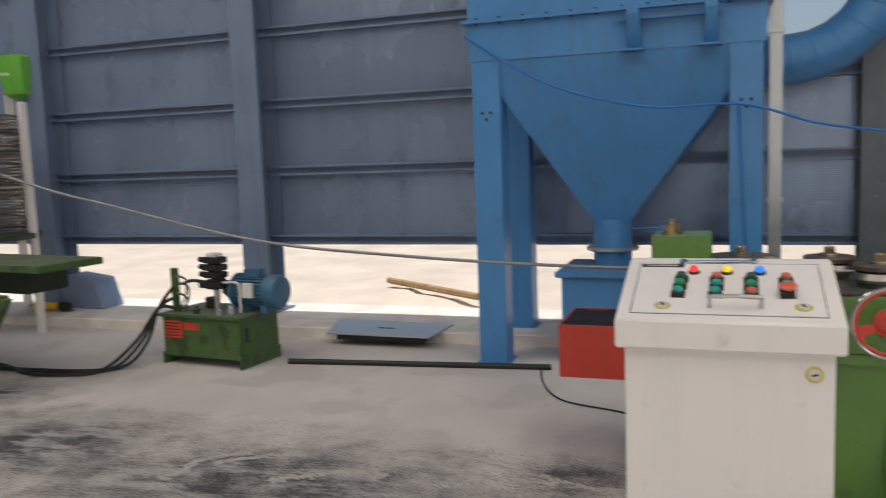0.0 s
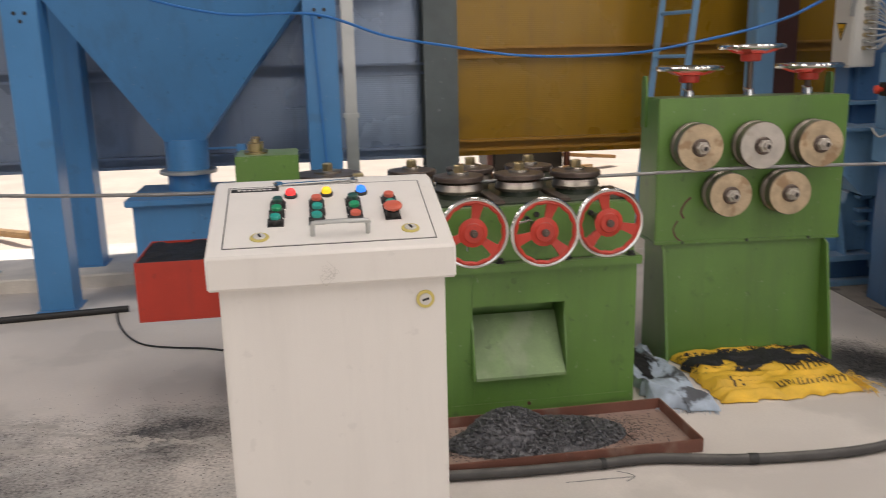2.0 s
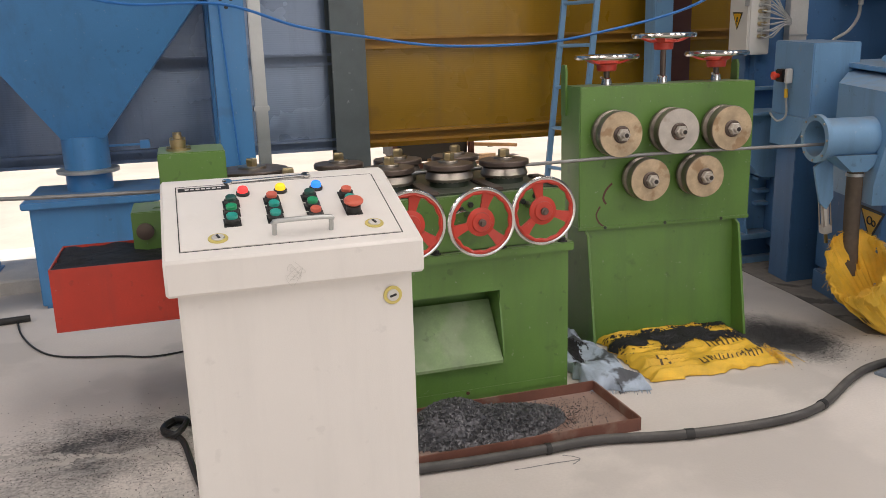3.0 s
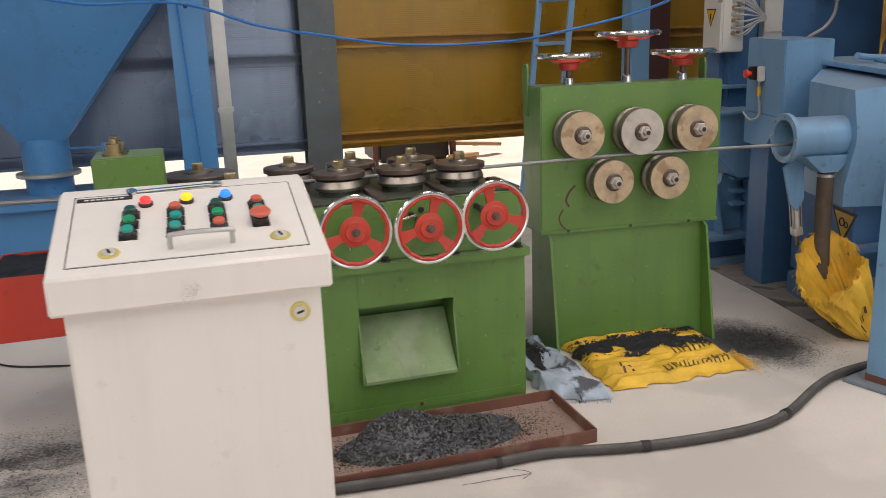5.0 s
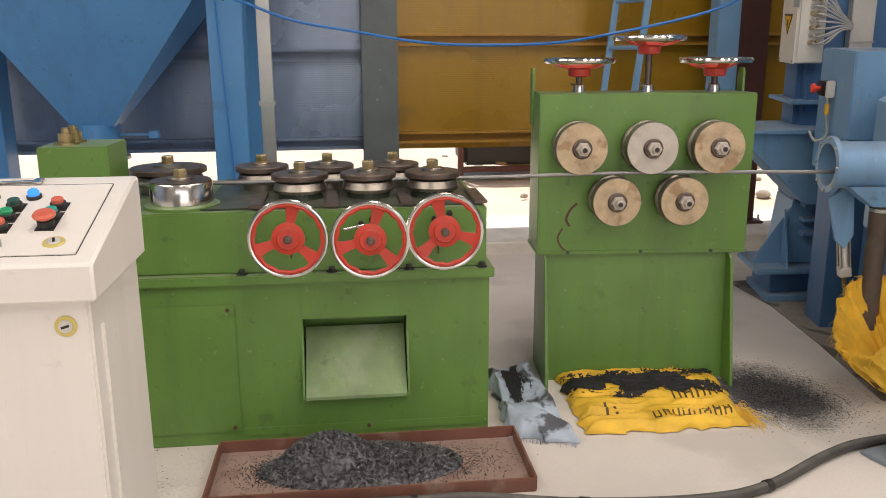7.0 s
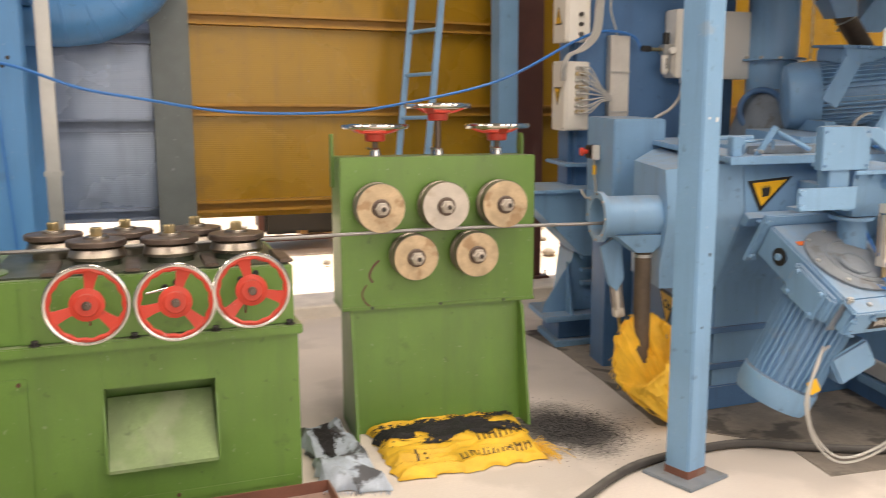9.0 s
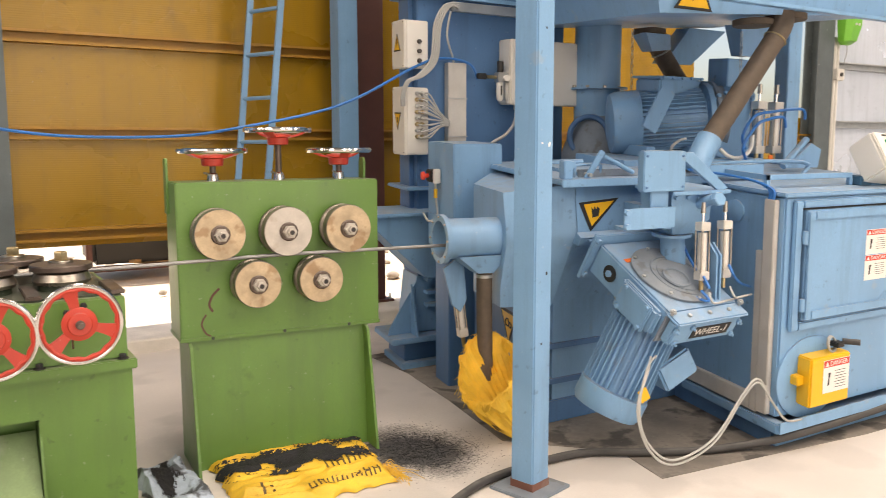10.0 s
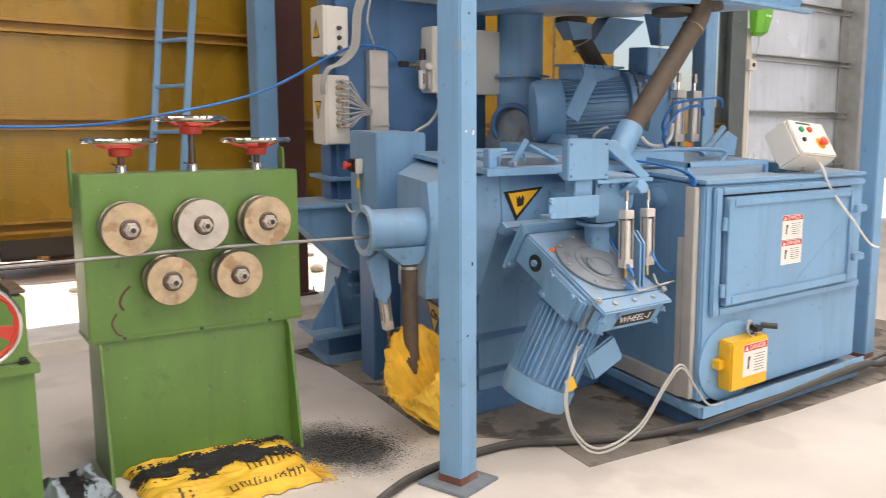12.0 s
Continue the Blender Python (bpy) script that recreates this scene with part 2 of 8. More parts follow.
def floor_material():
    """Pale trowelled concrete with drifts of dark blasting dust that have a shape of their own."""
    m = material("dusty_concrete", (0.64, 0.59, 0.545), 0.72, vary=0.12, scale=1.3, bump=0.18, fine=90.0, spots=((0.50, 0.465, 0.43), 1.6, 0.52, 0.6))
    t = m.node_tree
    b = t.nodes["Principled BSDF"]
    base = b.inputs["Base Color"].links[0].from_socket
    co = t.nodes.new("ShaderNodeTexCoord")
    # drifts: centre, half-widths, strength
    DRIFTS = [(-1.8, 3.35, 2.5, 1.0, 0.8), (-3.27, 3.63, 1.35, 0.8, 0.85), (-0.38, 3.79, 0.6, 0.42, 0.8), (-0.98, 2.75, 1.55, 0.7, 0.7), (1.18, 3.4, 0.45, 0.25, 0.4), (3.9, 3.5, 0.5, 0.25, 0.4), (-4.58, 4.34, 0.85, 0.45, 0.9), (2.83, 3.88, 0.36, 0.40, 1.3)]
    total = None
    for x, y, a, c, k in DRIFTS:
        mp = t.nodes.new("ShaderNodeMapping")
        mp.inputs["Location"].default_value = (-x / a, -y / c, 0)
        mp.inputs["Scale"].default_value = (1 / a, 1 / c, 0)
        t.links.new(co.outputs["Object"], mp.inputs[0])
        ln = t.nodes.new("ShaderNodeVectorMath")
        ln.operation = "LENGTH"
        t.links.new(mp.outputs[0], ln.inputs[0])
        r = t.nodes.new("ShaderNodeMapRange")
        for i, v in enumerate((0.15, 1.15, k, 0.0)):
            r.inputs[i + 1].default_value = v
        t.links.new(ln.outputs["Value"], r.inputs[0])
        if total is None:
            total = r.outputs[0]
        else:
            mx = t.nodes.new("ShaderNodeMath")
            mx.operation = "MAXIMUM"
            t.links.new(total, mx.inputs[0])
            t.links.new(r.outputs[0], mx.inputs[1])
            total = mx.outputs[0]

    def speck(scale, detail, rough=0.6):
        n = t.nodes.new("ShaderNodeTexNoise")
        n.inputs["Scale"].default_value, n.inputs["Detail"].default_value, n.inputs["Roughness"].default_value = scale, detail, rough
        t.links.new(co.outputs["Object"], n.inputs["Vector"])
        return n.outputs["Fac"]

    fine, clumps = speck(75.0, 3.0), speck(3.4, 6.0, 0.65)

    def maths(op, a, c):
        x = t.nodes.new("ShaderNodeMath")
        x.operation = op
        for i, v in enumerate((a, c)):
            if isinstance(v, float):
                x.inputs[i].default_value = v
            else:
                t.links.new(v, x.inputs[i])
        return x.outputs[0]

    amount = maths("ADD", maths("ADD", maths("MULTIPLY", total, 1.25), maths("MULTIPLY", fine, 1.3)), maths("MULTIPLY", clumps, 1.5))
    r = t.nodes.new("ShaderNodeMapRange")
    r.inputs[1].default_value, r.inputs[2].default_value = 1.7, 2.5
    t.links.new(amount, r.inputs[0])
    x = t.nodes.new("ShaderNodeMix")
    x.data_type = "RGBA"
    t.links.new(maths("MULTIPLY", r.outputs[0], maths("MINIMUM", maths("MULTIPLY", total, 4.0), 1.0)), x.inputs[0])
    t.links.new(base, x.inputs[6])
    x.inputs[7].default_value = (0.062, 0.061, 0.062, 1)
    # pale trodden crust, on the drifts west of the rollers only
    axes = t.nodes.new("ShaderNodeSeparateXYZ")
    t.links.new(co.outputs["Object"], axes.inputs[0])
    west = t.nodes.new("ShaderNodeMapRange")
    west.inputs[1].default_value, west.inputs[2].default_value = 0.6, 0.0
    t.links.new(axes.outputs[0], west.inputs[0])
    trail = t.nodes.new("ShaderNodeMapping")
    trail.inputs["Rotation"].default_value = (0, 0, radians(-24))
    trail.inputs["Scale"].default_value = (0.55, 1.7, 1.0)
    t.links.new(co.outputs["Object"], trail.inputs[0])
    crust = speck(4.0, 8.0, 0.68)
    t.links.new(trail.outputs[0], crust.node.inputs["Vector"])
    c = t.nodes.new("ShaderNodeMapRange")
    c.inputs[1].default_value, c.inputs[2].default_value = 0.48, 0.6
    t.links.new(crust, c.inputs[0])
    pale = t.nodes.new("ShaderNodeMix")
    pale.data_type = "RGBA"
    t.links.new(maths("MULTIPLY", c.outputs[0], maths("MULTIPLY", total, maths("MULTIPLY", west.outputs[0], 0.8))), pale.inputs[0])
    t.links.new(x.outputs[2], pale.inputs[6])
    pale.inputs[7].default_value = (0.52, 0.50, 0.47, 1)
    t.links.new(pale.outputs[2], b.inputs["Base Color"])
    return m


CONCRETE = floor_material()

# ---- mesh helpers ----
ORIGIN = {}


def thing(name, at, label, category, turn=0.0, group="", kind=""):
    """An empty at the thing's base; its parts are given in the place's own axes, before the turn."""
    ob = new(name)
    ob.empty_display_size = 0.1
    ob.matrix_basis = pose(*at, 0, 0, turn)
    ORIGIN[ob] = Vector(at)
    return tagged(ob, label, category, group, kind)


def place(ob, dx, dy, dz=0.0, turn=0.0, k=1.0):
    """Moves a whole thing to its stand in the hall; k: its true size against the drawn one."""
    b = ob.matrix_basis
    ob.matrix_basis = Matrix.Translation((b.translation.x + dx, b.translation.y + dy, b.translation.z * k + dz)) @ Matrix.Rotation(radians(turn), 4, "Z") @ b.to_3x3().to_4x4() @ Matrix.Scale(k, 4)
    return ob


def warp_layout(ob, plan, rigid=()):
    """Shears and stretches a thing by a camera-fitted plan; parts named in rigid keep their shape."""
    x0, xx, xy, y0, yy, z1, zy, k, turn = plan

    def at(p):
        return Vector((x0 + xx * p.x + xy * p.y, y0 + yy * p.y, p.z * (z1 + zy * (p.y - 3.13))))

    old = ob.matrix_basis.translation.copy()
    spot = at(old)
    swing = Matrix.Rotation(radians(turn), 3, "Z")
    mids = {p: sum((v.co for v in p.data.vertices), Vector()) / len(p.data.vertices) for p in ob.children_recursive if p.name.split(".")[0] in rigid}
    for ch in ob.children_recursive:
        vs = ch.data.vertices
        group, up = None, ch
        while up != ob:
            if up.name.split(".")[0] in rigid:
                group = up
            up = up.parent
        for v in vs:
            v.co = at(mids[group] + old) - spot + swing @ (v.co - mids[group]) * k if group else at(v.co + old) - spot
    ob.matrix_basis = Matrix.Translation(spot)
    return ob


def to_mesh(name, bm, mat, smooth=True, shift=None):
    if shift is not None:
        bmesh.ops.translate(bm, vec=-shift, verts=bm.verts)
    bmesh.ops.recalc_face_normals(bm, faces=bm.faces)
    me = bpy.data.meshes.new(name)
    if smooth:
        for f in bm.faces:
            f.smooth = True
        for e in bm.edges:
            e.smooth = len(e.link_faces) == 2 and e.calc_face_angle(0) < radians(34)
    bm.to_mesh(me)
    bm.free()
    me.materials.append(mat)
    return me


def part(name, bm, mat, parent, label=""):
    """Links a bmesh as one mesh under a thing or under a part."""
    o = ORIGIN[parent]
    ob = new(name, to_mesh(name, bm, mat, True, o))
    ob.parent = parent
    ORIGIN[ob] = o
    return tagged(ob, label)


def single(name, bm, mat, label="", category="", kind="", group="", at=(0, 0, 0)):
    """A thing of one mesh; at: its base."""
    ob = new(name, to_mesh(name, bm, mat, True, Vector(at)))
    ob.location = at
    ORIGIN[ob] = Vector(at)
    return tagged(ob, label, category, group, kind)


def box(x0, x1, y0, y1, z0, z1, bevel=0.004, bm=None):
    bm = bm or bmesh.new()
    got = bmesh.ops.create_cube(bm, size=1)["verts"]
    for v in got:
        v.co = ((x0 + x1) / 2 + v.co.x * (x1 - x0), (y0 + y1) / 2 + v.co.y * (y1 - y0), (z0 + z1) / 2 + v.co.z * (z1 - z0))
    if bevel:
        edges = list({e for v in got for e in v.link_edges})
        bmesh.ops.bevel(bm, geom=edges, offset=min(bevel, 0.45 * min(abs(x1 - x0), abs(y1 - y0), abs(z1 - z0))), segments=2, affect="EDGES")
    return bm


def prism(points, axis, a, c, bm=None, bevel=0.003):
    """A polygon, given in the two other axes in order, drawn out from a to c along one axis."""
    bm = bm or bmesh.new()

    def place(p, d):
        return {"x": (d, p[0], p[1]), "y": (p[0], d, p[1]), "z": (p[0], p[1], d)}[axis]

    lo, hi = [[bm.verts.new(place(p, d)) for p in points] for d in (a, c)]
    made = [bm.faces.new(lo), bm.faces.new(hi)]
    for i in range(len(points)):
        j = (i + 1) % len(points)
        made.append(bm.faces.new((lo[i], lo[j], hi[j], hi[i])))
    bmesh.ops.recalc_face_normals(bm, faces=made)
    if bevel:
        bmesh.ops.bevel(bm, geom=list({e for f in made for e in f.edges}), offset=bevel, segments=1, affect="EDGES")
    return bm


def frame_axes(axis):
    w = Vector(axis).normalized()
    u = w.cross(Vector((0, 0, 1)) if abs(w.z) < 0.9 else Vector((1, 0, 0))).normalized()
    return u, w.cross(u).normalized(), w


def lathe(origin, axis, profile, seg=24, bm=None):
    """Turns a profile of (radius, height) round an axis, closed at both ends."""
    bm = bm or bmesh.new()
    u, v, w = frame_axes(axis)
    o = Vector(origin)
    rings = []
    for r, h in profile:
        rings.append([bm.verts.new(o + w * h + (u * math.cos(i * math.tau / seg) + v * math.sin(i * math.tau / seg)) * max(r, 0.0004)) for i in range(seg)])
    for p, q in zip(rings, rings[1:]):
        for i in range(seg):
            bm.faces.new((p[i], p[(i + 1) % seg], q[(i + 1) % seg], q[i]))
    bm.faces.new(rings[0])
    bm.faces.new(rings[-1])
    return bm


def rod(p0, p1, r, r1=None, seg=16, bm=None, edge=0.0):
    p0, p1 = Vector(p0), Vector(p1)
    d = (p1 - p0).length
    r1 = r if r1 is None else r1
    prof = [(r, 0), (r1, d)] if not edge else [(r - edge, 0), (r, edge), (r1, d - edge), (r1 - edge, d)]
    return lathe(p0, p1 - p0, prof, seg, bm)


def smooth_line(points, steps=8):
    pts = [Vector(p) for p in points]
    out = []
    for i in range(len(pts) - 1):
        p0, p1, p2, p3 = pts[max(i - 1, 0)], pts[i], pts[i + 1], pts[min(i + 2, len(pts) - 1)]
        for k in range(steps):
            t = k / steps
            out.append(0.5 * ((2 * p1) + (p2 - p0) * t + (2 * p0 - 5 * p1 + 4 * p2 - p3) * t * t + (3 * p1 - p0 - 3 * p2 + p3) * t ** 3))
    return out + [pts[-1]]


def tube(points, r, seg=10, steps=8, bm=None, closed=False):
    """A round bar, cable or hose along a smooth line."""
    bm = bm or bmesh.new()
    line = [Vector(p) for p in points] if closed or steps == 0 else smooth_line(points, steps)
    n = len(line)
    rings, u = [], None
    for i, p in enumerate(line):
        a, c = (line[i - 1], line[(i + 1) % n]) if closed else (line[max(i - 1, 0)], line[min(i + 1, n - 1)])
        w = (c - a).normalized()
        if u is None:
            u = frame_axes(w)[0]
        u = (u - w * u.dot(w)).normalized()
        v = w.cross(u)
        rings.append([bm.verts.new(p + (u * math.cos(k * math.tau / seg) + v * math.sin(k * math.tau / seg)) * r) for k in range(seg)])
    pairs = list(zip(rings, rings[1:])) + ([(rings[-1], rings[0])] if closed else [])
    for p, q in pairs:
        for k in range(seg):
            bm.faces.new((p[k], p[(k + 1) % seg], q[(k + 1) % seg], q[k]))
    if not closed:
        bm.faces.new(rings[0])
        bm.faces.new(rings[-1])
    return bm


def ring_tube(centre, axis, radius, r, seg=40, sides=10, bm=None, wave=0.0, waves=0):
    u, v, w = frame_axes(axis)
    c = Vector(centre)
    pts = []
    for i in range(seg):
        a = i * math.tau / seg
        rr = radius + wave * math.cos(waves * a)
        pts.append(c + (u * math.cos(a) + v * math.sin(a)) * rr)
    return tube(pts, r, sides, 0, bm, True)


def move_bm(bm, m):
    bmesh.ops.transform(bm, matrix=m, verts=bm.verts)
    return bm


def bolt(bm, at, axis, r=0.011, h=0.009):
    return lathe(at, axis, [(r, 0), (r, h * 0.85), (r * 0.85, h)], 6, bm)


def writing(text, m, size, mat, parent, name="lettering", wide=None, thick=0.0006):
    """Raised print; m places it, its text runs along local x, up along local y."""
    cu = bpy.data.curves.new(name, "FONT")
    cu.body, cu.size, cu.extrude, cu.align_x, cu.align_y = text, size, thick, "CENTER", "CENTER"
    cu.resolution_u = 2
    tmp = bpy.data.objects.new(name, cu)
    me = bpy.data.meshes.new_from_object(tmp)
    bpy.data.objects.remove(tmp)
    bm = bmesh.new()
    bm.from_mesh(me)
    bpy.data.meshes.remove(me)
    if wide:
        xs = [v.co.x for v in bm.verts]
        k = wide / (max(xs) - min(xs))
        for v in bm.verts:
            v.co.x *= k
    return part(name, move_bm(bm, m), mat, parent)


def facing(at, right, up):
    """A pose whose local x runs to the right and local y up on a face."""
    r = Vector(right).normalized()
    n = r.cross(Vector(up)).normalized()
    u = n.cross(r)
    m = Matrix((r, u, n)).transposed().to_4x4()
    return Matrix.Translation(at) @ m


def flat(m, x0, x1, y0, y1, t=0.0012, bevel=0.0):
    return move_bm(box(x0, x1, y0, y1, 0, t, bevel), m)


def flat_poly(m, pts, t=0.0012, lift=0.0):
    return move_bm(prism(pts, "z", lift, lift + t, bevel=0), m)

# ---- the large structure ----
def sheet(name, x0, x1, y0, y1, z, thick, mat, n=1):
    return single(name, box(x0, x1, y0, y1, z - thick, z, 0), mat, kind="structure")


tagged(sheet("floor", -13, 17, -9, 6.1, 0.0, 0.25, CONCRETE), "pale trowelled concrete floor with drifts of dark dust", "floor")
tagged(sheet("ground", -1500, 1500, -1500, 1500, -0.26, 0.05, SAND), "dry sandy ground round the hall", "ground")
bm = prism([(-13, 6.33), (-6.0, 6.3), (-1.6, 6.3), (1.9, 6.46), (3.5, 6.5), (17, 6.5), (17, 7.35), (-13, 7.35)], "z", -0.2, 0.09, bevel=0.012)
tagged(single("kerb", bm, KERB, kind="structure"), "dusty concrete kerb under the cladding", "kerb")
tagged(single("floor_strip", box(-13, 17, 6.1, 6.8, -0.24, -0.003, 0), CONCRETE, kind="structure"), "worn concrete strip in front of the kerb", "floor")
bm = bmesh.new()
nx, ny = 90, 40
grid = [[bm.verts.new((-16 + 38 * i / nx, 7.3 + 30 * (j / ny) ** 2, 0.05 + 0.05 * noise.noise(Vector((i * 0.4, j * 0.5, 2))) + 0.25 * (j / ny) ** 1.5 + 0.03 * noise.noise(Vector((i * 1.7, j * 1.9, 7))))) for j in range(ny + 1)] for i in range(nx + 1)]
for i in range(nx):
    for j in range(ny):
        bm.faces.new((grid[i][j], grid[i + 1][j], grid[i + 1][j + 1], grid[i][j + 1]))
tagged(single("sand_bank", bm, SAND, kind="structure"), "bright bank of sand outside the wall gap", "ground")

# back wall: sheets on girts between columns, open at its foot
WALL_Y, FOOT, TOP = 7.1, 0.70, 7.4
BAYS = [(-12.9, -6.36, WALL_BLUE, "blue"), (-6.36, -3.87, WALL_BLUE, "blue"), (-3.87, 1.3, WALL_BLUE, "blue"), (1.3, 4.12, WALL_AMBER, "amber"), (4.12, 10.23, WALL_AMBER, "amber"), (10.23, 16.9, WALL_SILVER, "silver")]
GIRTS = {"blue": (0.755, 1.40, 2.02, 2.68, 3.34, 4.3, 5.4, 6.5), "amber": (0.79, 1.51, 2.17, 2.85, 3.5, 4.4, 5.4, 6.5), "silver": (0.93, 1.68, 2.41, 3.14, 3.9, 4.8, 5.8, 6.7)}
north = thing("wall_north", (0, WALL_Y, FOOT), "ribbed metal sheeting on girts, open along its foot", "wall", kind="structure")
for bx0, bx1, mat, colour in BAYS:
    count = max(1, round((bx1 - bx0) / 1.02))
    w = (bx1 - bx0) / count
    for i in range(count):
        p0, p1 = bx0 + i * w, bx0 + (i + 1) * w
        lift = 0.004 * (i % 2)
        spans = [(FOOT, TOP)]
        if bx0 == -3.87 and i == count - 1:
            spans = [(FOOT, 2.14), (2.9, TOP)]
        if bx0 == 4.12 and i >= 4:
            spans = [(FOOT, 1.75), (3.0, TOP)]
        for s0, s1 in spans:
            part("panel", box(p0 - 0.012, p1 + 0.012, WALL_Y + lift, WALL_Y + lift + 0.0035, s0, s1, 0), mat, north)
    for z in GIRTS[colour]:
        if bx0 == 4.12 and 1.8 < z < 2.9:
            continue
        steel = {"blue": WALL_STEEL, "amber": AMBER_STEEL, "silver": GALVANISED}[colour]
        gx1 = bx1 if not (bx0 == -3.87 and 2.2 < z < 2.9) else bx0 + (count - 1) * w
        prof = [(WALL_Y - 0.001, z - 0.045), (WALL_Y - 0.001, z + 0.045), (WALL_Y - 0.075, z + 0.045), (WALL_Y - 0.075, z + 0.025), (WALL_Y - 0.068, z + 0.025), (WALL_Y - 0.068, z + 0.038), (WALL_Y - 0.012, z + 0.038), (WALL_Y - 0.012, z - 0.038), (WALL_Y - 0.068, z - 0.038), (WALL_Y - 0.068, z - 0.025), (WALL_Y - 0.075, z - 0.025), (WALL_Y - 0.075, z - 0.045)]
        part("girt", prism(prof, "x", bx0, gx1, bevel=0), steel, north)


def column(x, w, mat, y0, y1, label, flange=0.014):
    """An H section on a base plate."""
    ob = thing("column", (x, (y0 + y1) / 2, 0.09), label, "column", kind="structure")
    bm = box(x - w / 2, x + w / 2, y0, y0 + flange, 0.11, TOP, 0.002)
    box(x - w / 2, x + w / 2, y1 - flange, y1, 0.11, TOP, 0.002, bm)
    box(x - 0.006, x + 0.006, y0 + flange, y1 - flange, 0.11, TOP, 0, bm)
    part("section", bm, mat, ob)
    part("base_plate", box(x - w / 2 - 0.06, x + w / 2 + 0.06, y0 - 0.05, y1 + 0.05, 0.085, 0.11, 0.003), mat, ob)
    for sx in (-1, 1):
        part("anchor_bolt", bolt(rod((x + sx * (w / 2 + 0.03), y0 - 0.025, 0.11), (x + sx * (w / 2 + 0.03), y0 - 0.025, 0.16), 0.008, seg=8), (x + sx * (w / 2 + 0.03), y0 - 0.025, 0.112), (0, 0, 1), 0.016, 0.016), GALVANISED, ob)
    return ob


column(-6.36, 0.32, WALL_STEEL, 6.78, 7.08, "blue painted steel column on the kerb")
column(-3.87, 0.26, WALL_STEEL, 6.78, 7.08, "blue painted steel column on the kerb")
column(1.3, 0.26, COLUMN_GREY, 6.88, 7.08, "dark weathered steel column beside amber sheeting")
column(4.12, 0.24, BROWN_STEEL, 6.88, 7.08, "red-oxide steel column against amber sheeting")
column(10.23, 0.3, COLUMN_GREY, 6.88, 7.08, "dark steel column between amber and silver sheeting")
column(13.2, 0.42, GALVANISED, 6.74, 7.08, "pale silver steel column against the silver sheeting")

# End walls, gate and roof are out of view, assumed to close the hall.
tagged(single("wall_west", box(-13.2, -13, -9, 7.2, -0.2, TOP, 0), WALL_BLUE, kind="structure"), "blue ribbed metal end wall", "wall")
tagged(single("wall_east", box(17, 17.2, -9, 7.2, -0.2, TOP, 0), WALL_SILVER, kind="structure"), "silver ribbed metal end wall", "wall")
bm = box(-13, -2.2, -9.2, -9, -0.2, TOP, 0)
box(9.2, 17, -9.2, -9, -0.2, TOP, 0, bm)
box(-2.2, 9.2, -9.2, -9, 5.2, TOP, 0, bm)
tagged(single("wall_south", bm, WALL_PALE, kind="structure"), "pale metal wall, out of view, with an assumed open gate", "wall")
bm = bmesh.new()
box(-13, 17, -9, 7.2, TOP, TOP + 0.08, 0, bm)
tagged(single("ceiling", bm, ROOF, kind="structure"), "grey metal roof sheet over the hall", "ceiling")

